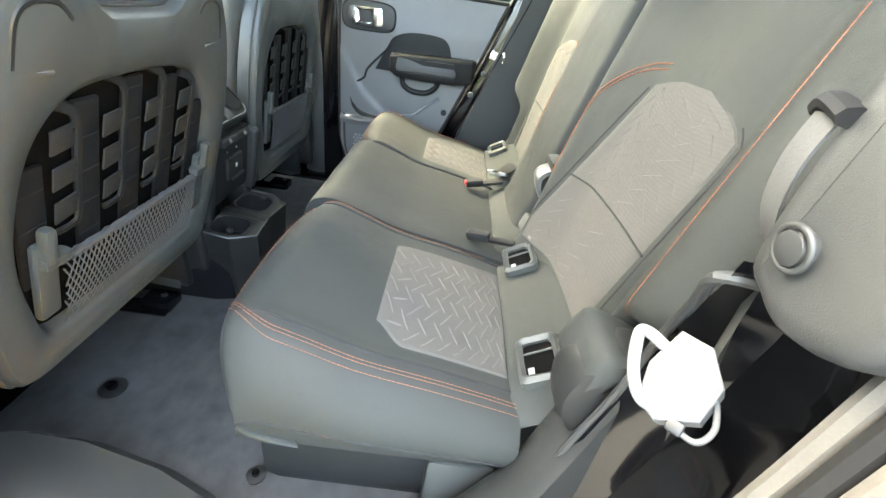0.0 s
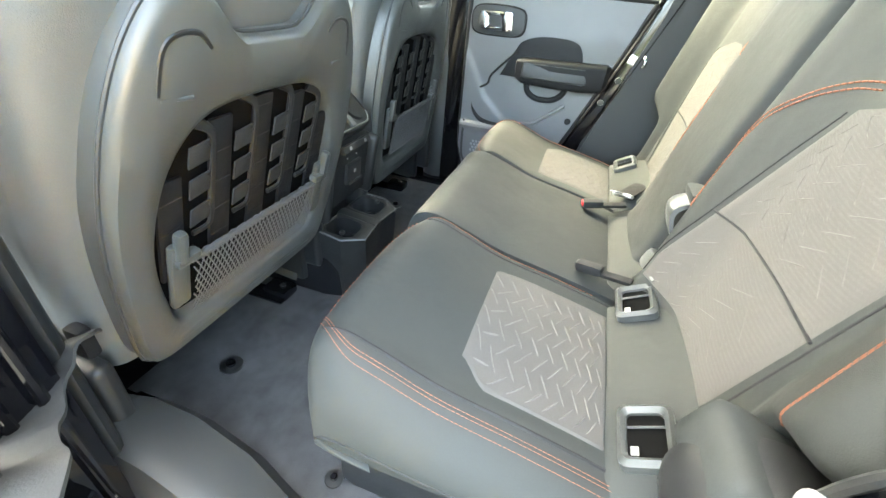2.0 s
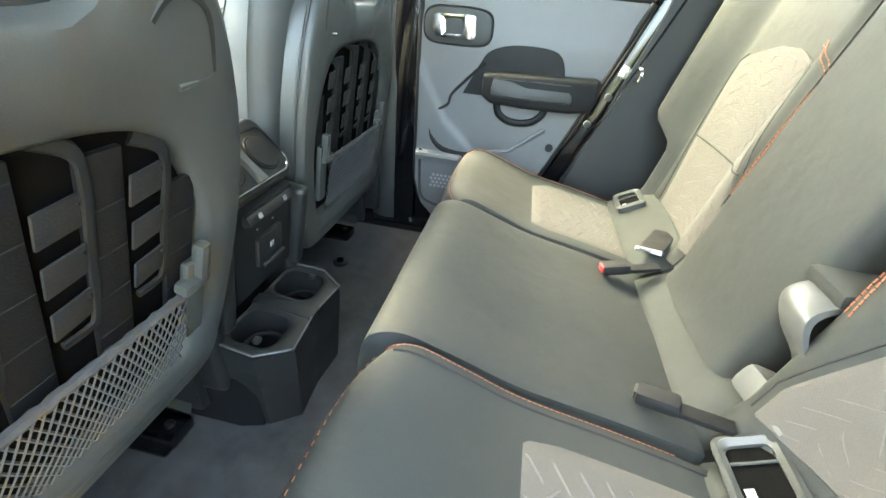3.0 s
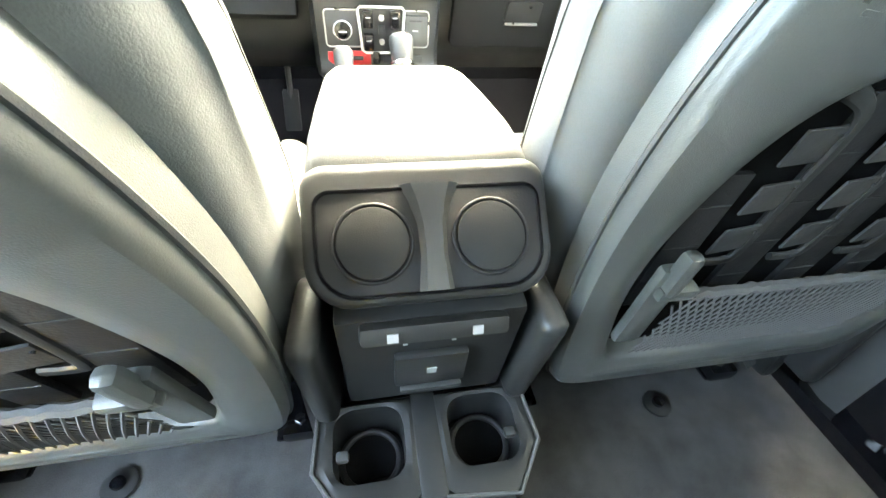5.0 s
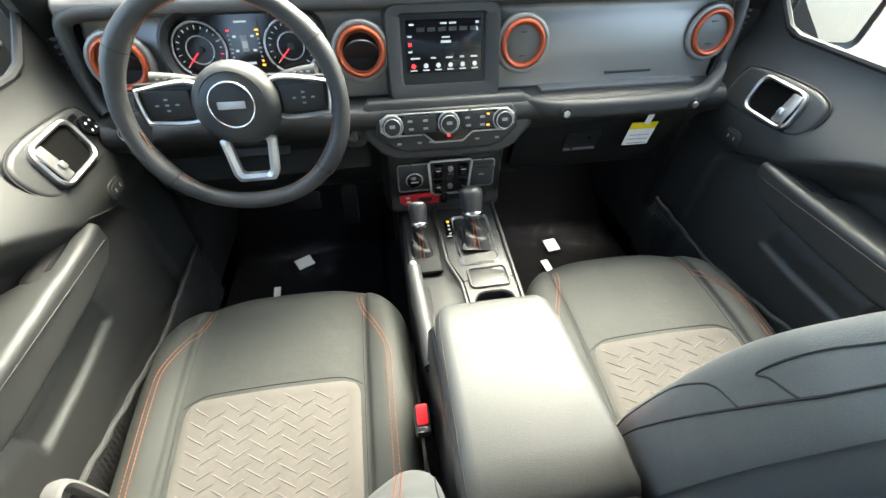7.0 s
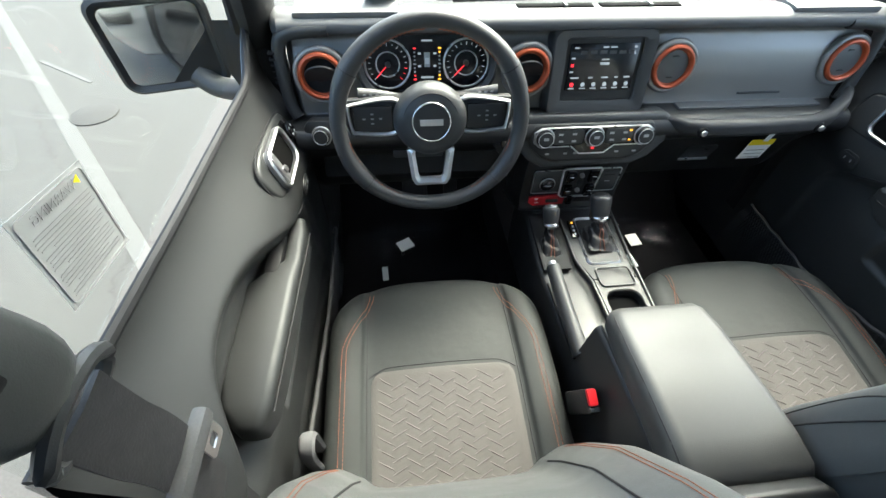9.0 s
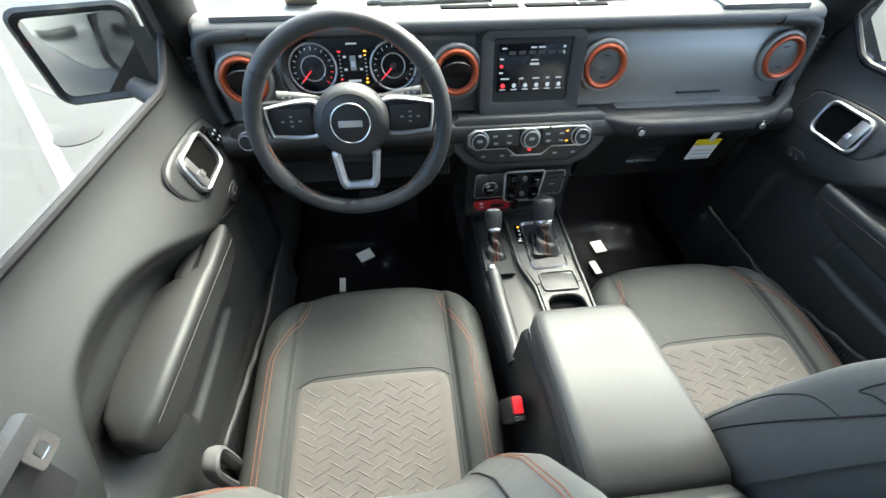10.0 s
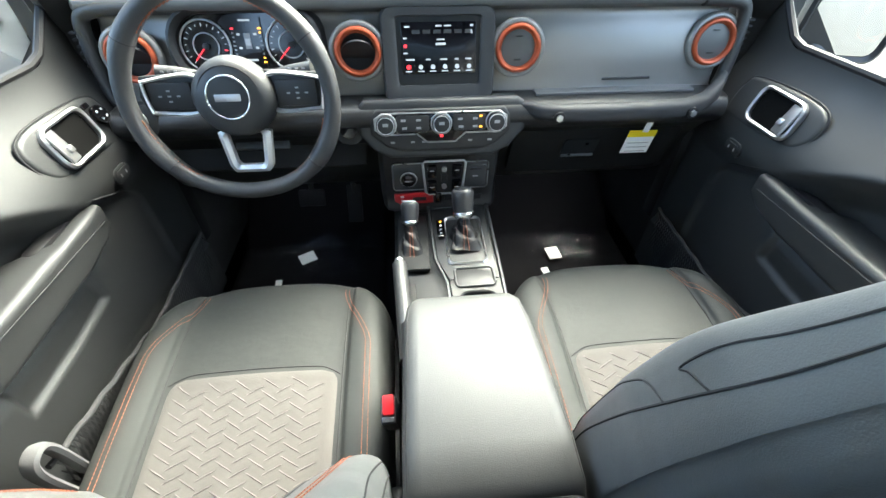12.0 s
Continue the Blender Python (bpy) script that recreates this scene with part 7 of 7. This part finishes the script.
    tagged(part("body_side", rbox((-0.87, -1.82, 0.42), (0.07, 0.6, 1.0), 0.03), "gloss"), "gloss black body side", "body panel", kind="structure")


M["rail_pale"] = material("seal_rail_grey", (0.10, 0.094, 0.086), 0.35, vary=0.15, scale=20, bump=0.1)
left_opening()


def rear_belt():
    b = thing("seat_belt", "grey rear belt webbing from a slot in the trim", "seat belt", at=(-0.70, -1.47, 0.77))
    part("slot", tube(smooth_line([(-0.684, -1.478, 0.800), (-0.700, -1.468, 0.806), (-0.722, -1.462, 0.802)], 12), 0.008, 8, flat=0.7), "rubber", b)
    line = smooth_line([(-0.702, -1.465, 0.800), (-0.700, -1.462, 0.775), (-0.694, -1.470, 0.745), (-0.690, -1.485, 0.72)], 12)
    part("webbing", loft([[(x - 0.012, y + 0.002, z), (x + 0.012, y - 0.004, z), (x + 0.012, y - 0.006, z), (x - 0.012, y, z)] for x, y, z in line]), "strap", b, "grey woven belt")


rear_belt()


def white_block():
    w = thing("plastic_latch_block", "white plastic block with a loop handle hanging on the jamb", "plastic block", at=(-0.705, -1.475, 0.6))
    m = look((-0.728, -1.455, 0.626), (-0.64, -1.565, 0.498)) @ pose(0, 0, 0, 0, 0, 8) @ Matrix.Scale(0.66, 4)
    hexa = [(-0.022, 0.046), (0.010, 0.044), (0.034, 0.012), (0.030, -0.028), (-0.004, -0.050), (-0.026, -0.040), (-0.034, 0.0)]
    part("block", settle(slab(hexa, 0.06, 0.006, 3), m @ pose(0, 0, 0.012)), "white", w)
    part("face_rim", settle(tube([(x * 0.84, y * 0.84, 0.012) for x, y in hexa], 0.0025, 6, closed=True), m), "white", w)
    lp = smooth_line([(-0.020, 0.020, 0.006), (-0.046, 0.027, 0.016), (-0.054, 0.020, 0.018), (-0.040, -0.018, 0.018), (-0.022, -0.038, 0.014), (0.0, -0.036, 0.010)], 36)
    part("loop_handle", settle(tube(lp, 0.0065, 8, flat=0.7), m), "white", w, "white plastic loop")
    part("cord", settle(tube(smooth_line([(0.010, -0.044, 0.0), (0.034, -0.046, 0.006), (0.042, -0.026, 0.0), (0.032, 0.0, -0.01)], 20), 0.003, 6), m), "strap", w)
    part("clip", settle(rbox((0.014, -0.044, 0.004), (0.016, 0.014, 0.014), 0.004), m), "plastic", w)


white_block()


def door_strap():
    t = thing("door_check_strap", "grey woven strap from the door pillar to the open door", "strap", at=(-0.72, -0.8, 0.4))
    line = smooth_line([(-0.640, -0.735, 0.408), (-0.665, -0.758, 0.430), (-0.700, -0.785, 0.428), (-0.745, -0.825, 0.425), (-0.785, -0.880, 0.455), (-0.815, -0.96, 0.50), (-0.90, -1.03, 0.50), (-1.05, -1.05, 0.48)], 36)
    secs = []
    for k, p in enumerate(line):
        d = Vector(line[min(k + 1, 35)]) - Vector(line[max(k - 1, 0)])
        side = d.cross(Vector((0.35, 0.65, 0.62))).normalized()
        up = side.cross(d).normalized()
        w = 0.022 + 0.012 * step(6, 26, k)
        c = Vector(p) + up * 0.002 * math.sin(k * 1.1)
        secs.append([tuple(c + side * w + up * 0.002), tuple(c + up * 0.004), tuple(c - side * w + up * 0.002), tuple(c - side * w - up * 0.002), tuple(c + side * w - up * 0.002)])
    part("webbing", loft(secs), "door_webbing", t)
    part("loop_end", rbox((-0.642, -0.736, 0.405), (0.02, 0.03, 0.05), 0.007), "dark_strap", t)
    # pillar furniture below the strap
    h = thing("pillar_hinge", "black painted door hinge with bolts", "hinge", at=(-0.76, -0.77, 0.25))
    part("leaf", rbox((-0.775, -0.83, 0.25), (0.06, 0.04, 0.10), 0.01), "gloss", h)
    part("pin", tube([(-0.81, -0.84, 0.18), (-0.81, -0.84, 0.32)], 0.016, 14), "gloss", h)
    for z in (0.235, 0.29):
        part("bolt", disc((-0.765, -0.853, z), 0.012, 0.012, (90, 0, 0), 0.002, 6), "chrome", h)
    for x in (-0.725, -0.757, -0.79):
        o = part("pillar_rail", tube([(x, -0.813, 0.06), (x - 0.004, -0.815, 0.45), (x - 0.002, -0.812, 0.90)], 0.007, 8), "gloss")
        tagged(o, "gloss black painted pillar flange", "pillar", kind="structure")


door_strap()


def open_door():
    d = thing("car_door", "black rear door standing wide open beside the bench", "car door", group="doors", at=(-0.80, -0.86, 0.14))
    m = pose(-0.795, -0.865, 0, 0, 0, 172)
    # local x runs from the hinge to the latch edge, local y towards the door's outside
    def X1(z):
        return lerp([(0.12, 0.20), (0.30, 0.32), (0.55, 0.44), (0.84, 0.56), (1.34, 0.60)], z)

    zs = np.linspace(0.14, 0.83, 18)
    secs = [[(0.0, 0.02, z), (0.012, 0.0, z), (X1(z) - 0.012, 0.0, z), (X1(z), 0.02, z), (X1(z), 0.055, z), (X1(z) - 0.02, 0.075 + 0.02 * math.sin(3 * z), z), (0.02, 0.075 + 0.02 * math.sin(3 * z), z), (0.0, 0.055, z)] for z in zs]
    part("door_skin", settle(loft(secs), m), "gloss", d, "gloss black outer skin")
    part("panel", settle(sheet(lambda a, z: (0.02 + a * (X1(z) - 0.04), -0.012 - 0.012 * step(0.36, 0.40, z) * (1 - step(0.58, 0.62, z)), z), 0, 1, 0.16, 0.82, 24, 30), m), "rear_door_plastic", d)
    part("armrest", settle(rbox((0.26, -0.045, 0.60), (0.26, 0.06, 0.075), 0.018), m), "plastic", d)
    frame_line = [(0.02, 0.035, 0.83), (0.03, 0.035, 1.10), (0.06, 0.035, 1.33), (0.50, 0.035, 1.33), (0.58, 0.035, 1.20), (0.55, 0.035, 0.83)]
    part("window_frame", settle(tube(frame_line, 0.018, 8), m), "plastic", d)
    part("pane", settle(rbox((0.30, 0.035, 1.075), (0.52, 0.004, 0.50), 0), m), "privacy", d, "dark tinted side window", smooth=False)
    part("window_seal", settle(tube([(0.02, 0.01, 0.832), (0.55, 0.01, 0.832)], 0.008, 8), m), "rubber", d)


open_door()


# ---- floor things ----
def floor_button(x, y, z, r=0.024):
    b = thing("floor_plug", "round black floor plug with a turn lock in the carpet", "floor plug", group="floor plugs", at=(x, y, z))
    part("base", disc((x, y, z + 0.003), r, 0.006, (0, 0, 0), 0.002, 32), "plastic", b)
    part("knob", disc((x, y, z + 0.009), r * 0.4, 0.008, (0, 0, 0), 0.002, 20), "gloss", b)


floor_button(-0.42, -0.70, 0.10)
floor_button(0.425, -0.70, 0.10)
floor_button(-0.549, -1.033, 0.10, 0.016)


def seat_foot(x, y):
    f = thing("seat_rail_foot", "black metal seat rail foot bolted to the floor", "bracket", group="seat rail feet", at=(x, y, 0.1))
    part("foot", rbox((x, y, 0.114), (0.055, 0.07, 0.028), 0.008), "gloss", f)
    part("bolt", disc((x, y - 0.012, 0.130), 0.009, 0.008, (0, 0, 0), 0.002, 6), "chrome", f)


for x in (-0.175, -0.575, 0.175, 0.575):
    seat_foot(x, -0.64)


def floor_mat(s):
    mt = thing("floor_mat", "black floor mat still under clear wrapping film", "floor mat", group="front mats", at=(s * 0.42, 0.1, 0.03))
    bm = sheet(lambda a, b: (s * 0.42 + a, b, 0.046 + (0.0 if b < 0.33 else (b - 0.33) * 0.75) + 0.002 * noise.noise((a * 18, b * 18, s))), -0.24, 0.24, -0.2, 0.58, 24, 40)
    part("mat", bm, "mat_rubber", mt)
    film = sheet(lambda a, b: (s * 0.42 + a, b, 0.052 + (0.0 if b < 0.33 else (b - 0.33) * 0.75) + 0.005 * noise.noise((a * 75 + 5, b * 55, s)) + 0.004 * noise.noise((a * 20, b * 24, 3 + s))), -0.14, 0.20, 0.20, 0.36, 80, 40)
    part("wrap", film, "wrap_film", mt, "crinkled clear plastic film")
    cards = ((-0.025, 0.262, 28, 0.055, 0.045), (-0.10, 0.13, 3, 0.02, 0.055)) if s < 0 else ((0.0, 0.215, 8, 0.045, 0.052), (-0.05, 0.115, 10, 0.024, 0.055))
    for x, y, rot, w, l in cards:
        part("card", rbox((s * 0.42 + x, y, 0.062 + 0.02 * (y > 0.3)), (w, l, 0.0015), 0, (6, 0, rot)), "paper", mt, "small white paper card")


M["wrap_film"] = glass("wrap_film_gloss", (0.9, 0.9, 0.92), 0.02)
floor_mat(-1)
floor_mat(1)


def pedals():
    for nm, x, y, z, w, h in (("brake_pedal", -0.40, 0.34, 0.26, 0.085, 0.055), ("accelerator_pedal", -0.27, 0.38, 0.20, 0.05, 0.13)):
        p = thing(nm, "black rubber foot pedal under the dashboard", "pedal", at=(x, y, z))
        part("pad", rbox((x, y, z), (w, 0.016, h), 0.006, (-30, 0, 0)), "rubber", p)
        part("arm", tube([(x, y + 0.01, z + 0.01), (x, y + 0.07, z + 0.16), (x, y + 0.09, z + 0.32)], 0.009, 8), "plastic", p)


pedals()


# ---- driver's belt on the centre pillar ----
def belt():
    b = thing("seat_belt", "black driver's seat belt with grey tongue on the centre pillar", "seat belt", at=(-0.66, -0.65, 0.9))
    cover = [(-0.70, -0.70, 1.12), (-0.692, -0.68, 1.04), (-0.672, -0.660, 0.975), (-0.66, -0.652, 0.930)]
    part("height_cover", tube(smooth_line(cover, 14), [0.044, 0.044, 0.045, 0.045, 0.046, 0.046, 0.046, 0.045, 0.044, 0.042, 0.040, 0.036, 0.030, 0.016], 16, flat=0.6, up=(1, 0, 0)), "shell", b, "dark grey plastic height adjuster")
    part("cover_slot", rbox((-0.652, -0.676, 0.985), (0.012, 0.030, 0.010), 0.003), "rubber", b)
    part("guide_loop", tube(smooth_line([(-0.655, -0.690, 0.918), (-0.650, -0.668, 0.938), (-0.650, -0.630, 0.938), (-0.656, -0.612, 0.918), (-0.662, -0.635, 0.902), (-0.662, -0.672, 0.902)], 24, True), 0.0065, 8, closed=True), "plastic_mid", b, "grey belt guide loop")
    line = smooth_line([(-0.655, -0.653, 0.918), (-0.656, -0.650, 0.86), (-0.658, -0.643, 0.78), (-0.664, -0.65, 0.60), (-0.664, -0.66, 0.30)], 30)
    secs = [[(x + 0.001, y - 0.028, z), (x + 0.003, y, z), (x + 0.001, y + 0.028, z), (x - 0.002, y + 0.028, z), (x - 0.002, y - 0.028, z)] for x, y, z in line]
    part("webbing", loft(secs), "belt_webbing", b, "black woven belt")
    part("tongue_grip", rbox((-0.652, -0.637, 0.770), (0.016, 0.082, 0.022), 0.006, (0, 0, 0)), "strap", b)
    ro, ri = radial(round_rect(0.030, 0.034, 0.005), (0, 0), 32), radial(round_rect(0.014, 0.016, 0.003), (0, 0), 32)
    part("tongue_plate", settle(frame_slab(ro, ri, 0.002, 0.001), side_pose(-1, 0.648, -0.616, 0.742)), "silver", b, "grey metal tongue")


belt()


# ---- outside ----
def wing_mirror(s):
    w = thing("wing_mirror", "black wing mirror with a large rectangular glass", "mirror", group="wing mirrors", at=(s * 0.93, 0.22, 0.8))
    x0 = 0.955 if s < 0 else 1.06
    m = pose(s * x0, 0.245, 0.792, 94, 0, -s * 14)
    rows = [[(x, y, z) for x, y in round_rect(a, b, r)] for a, b, r, z in ((0.14, 0.12, 0.03, -0.085), (0.20, 0.18, 0.04, -0.06), (0.228, 0.208, 0.034, -0.01), (0.230, 0.210, 0.032, 0.010), (0.214, 0.196, 0.028, 0.016), (0.194, 0.176, 0.022, 0.006))]
    part("housing", settle(loft(rows), m), "plastic", w)
    part("glass", settle(slab(round_rect(0.190, 0.172, 0.02), 0.003, 0.001), m @ pose(0, 0, 0.0085, 2, -s * 2)), "mirror", w, "mirror glass")
    arm = smooth_line([(s * 0.73, 0.165, 0.735), (s * 0.79, 0.20, 0.705), (s * (x0 - 0.09), 0.24, 0.690), (s * (x0 - 0.04), 0.26, 0.715)], 14)
    part("arm", tube(arm, 0.030, 12, flat=0.8), "plastic_mid", w)


for s in (-1, 1):
    wing_mirror(s)


def window_label():
    t = thing("warning_label", "white printed warning label stuck on the driver's window", "label", at=(-0.757, -0.47, 0.9))
    a = Vector((-0.752, -0.408, 0.939))
    u, v = Vector((0, -0.104, 0.014)).normalized() * 0.105, Vector((0, -0.017, -0.099)).normalized() * 0.10
    R = Matrix.Identity(4)
    e1 = u.normalized()
    e3 = Vector((-1, 0, 0))
    e2 = e3.cross(e1).normalized()
    for i in range(3):
        R[i][0], R[i][1], R[i][2] = e1[i], e2[i], e3[i]
    sgn = 1 if e2.z > 0 else -1
    R = Matrix.Translation((a + u / 2 + v / 2)) @ R
    sh = part("sheet", settle(rbox((0, 0, 0), (0.105, 0.10, 0.0008), 0), R), "label_film", t)
    for q in (1, -1):
        part("border", settle(tube([(x, y, q * 0.0007) for x, y in round_rect(0.097, 0.092, 0.006)], 0.0007, 4, closed=True), R), "print_ink", sh)
        for k in range(17):
            part("text_bar", settle(rbox((0.001 * ((k * 7) % 3 - 1), sgn * (0.024 - 0.0040 * k), q * 0.0006), (0.084 - 0.030 * (k % 5 == 4), 0.0012, 0.0006), 0), R), "label_ink", sh)
    cu = bpy.data.curves.new("heading", "FONT")
    cu.body, cu.size, cu.align_x, cu.align_y, cu.extrude = "WARNING", 0.013, "CENTER", "CENTER", 0.0002
    ob = new("heading", cu)
    cu.materials.append(M["print_ink"])
    ob.parent = sh
    turn = Matrix.Rotation(math.pi, 4, "Z") if sgn < 0 else Matrix.Identity(4)
    ob.matrix_basis = Matrix.Translation(-t.location) @ R @ pose(0, sgn * 0.036, 0.0008) @ turn
    cb = cu.copy()
    ob2 = new("heading", cb)
    ob2.parent = sh
    ob2.matrix_basis = Matrix.Translation(-t.location) @ R @ pose(0, sgn * 0.036, -0.0008) @ turn
    part("caution_mark", settle(disc((-0.036, sgn * 0.038, -0.0008), 0.005, 0.0006, (0, 0, 30), seg=3), R), "yellow", sh)


M["label_ink"] = material("pale_print", (0.17, 0.17, 0.168), 0.7, vary=0.05, bump=0)
window_label()


def dash_top_things():
    for x0, x1 in ((-0.19, -0.03), (-0.015, 0.16)):
        g = thing("defrost_grille", "black defroster slot in the dashboard top", "grille", group="defroster slots", at=((x0 + x1) / 2, 0.128, 0.899))
        part("slot", rbox(((x0 + x1) / 2, 0.126, 0.8995), (x1 - x0, 0.020, 0.005), 0.002), "well_shade", g)
        part("rib", rbox(((x0 + x1) / 2 + 0.02, 0.126, 0.902), (0.006, 0.024, 0.005), 0.001), "plastic_mid", g)
    for x0, x1, y0 in ((-0.34, -0.09, 0.215), (0.14, 0.40, 0.215)):
        w = thing("wiper", "black windscreen wiper resting on the cowl", "wiper", group="wipers", at=((x0 + x1) / 2, y0, 0.885))
        part("arm", tube([(x0, y0 + 0.03, 0.880), (x1, y0 + 0.01, 0.888)], 0.006, 6), "rubber", w)
        part("blade", tube([(x0 + 0.03, y0 - 0.01, 0.888), (x1 + 0.02, y0 - 0.015, 0.893)], 0.005, 6), "rubber", w)
    s = thing("windscreen_sticker", "tan paper sticker with dark figures on the windscreen", "sticker", at=(-0.463, 0.148, 0.92))
    m = pose(-0.463, 0.138, 0.922, 90 + 28.7, 0, 0)
    sh = part("sheet", settle(rbox((0, 0, 0), (0.062, 0.05, 0.001), 0), m), "bottle", s)
    for k in range(6):
        part("figure_bar", settle(rbox((-0.022 + 0.009 * k, 0.006, 0.0008), (0.005, 0.016, 0.0008), 0), m), "print_ink", sh)
    for k in range(12):
        part("code_bar", settle(rbox((-0.024 + 0.0044 * k, -0.014, 0.0008), (0.002, 0.010, 0.0008), 0), m), "print_ink", sh)
    for x in (-0.53, 0.50):
        p = thing("speaker_cover", "raised dark speaker cover on the dashboard top", "speaker", group="dash speakers", at=(x, 0.12, 0.9))
        part("cover", rbox((x, 0.122, 0.898), (0.20, 0.066, 0.016), 0.007, (3, 0, 0)), "dash_soft", p)


dash_top_things()


# ---- surroundings seen through the windows and in the mirrors ----
def surroundings():
    b = thing("building", "pale low building across the car park", "building", at=(14, 9, -0.6))
    part("wall", rbox((16, 8, 1.6), (6, 26, 4.4), 0.02), "facade", b)
    for k in range(7):
        w = part("window", rbox((12.97, -2.5 + 3.4 * k, 1.4), (0.1, 2.2, 2.0), 0.02), "far_window", b)
    f = thing("building", "pale low building beyond the bonnet", "building", at=(0, 22, -0.6))
    part("wall", rbox((0, 24, 1.4), (40, 4, 4.0), 0.02), "facade", f)
    v = thing("parked_van", "yellow parked van behind the car", "van", at=(-6, -7, -0.6))
    part("body", rbox((-5.6, -7.5, 0.75), (2.0, 4.4, 1.9), 0.2, (0, 0, 0), 3), "yellow_paint", v)
    part("glasshouse", rbox((-5.6, -7.3, 1.15), (2.03, 3.2, 0.6), 0.1), "far_window", v)
    for x in (-6.5, -4.7):
        for y in (-9.0, -6.0):
            part("wheel", disc((x, y, -0.25), 0.35, 0.22, (0, 90, 0), 0.04), "rubber", v)
    hedge = thing("hedge", "dense green hedge at the edge of the car park", "hedge", kind="stuff", at=(-9, 6, -0.6))
    rnd = random.Random(4)
    bm = bmesh.new()
    for k in range(5000):
        x, y, z = -11 + rnd.uniform(-0.8, 0.8), rnd.uniform(-14, 22), -0.6 + 1.5 * rnd.random() ** 0.8
        c, a = Vector((x, y, z)), rnd.uniform(0, 6.28)
        e1, e2 = Vector((math.cos(a), math.sin(a), rnd.uniform(-0.5, 0.5))) * 0.14, Vector((-math.sin(a), math.cos(a), rnd.uniform(-0.8, 0.8))) * 0.08
        bm.faces.new([bm.verts.new(c + q) for q in (e1, e2, -e1, -e2)])
    part("leaves", bm, "leaf", hedge, smooth=False, kind="stuff")


M["leaf"] = material("leaf_green", (0.07, 0.12, 0.025), 0.6, vary=0.4, scale=3, bump=0)
surroundings()
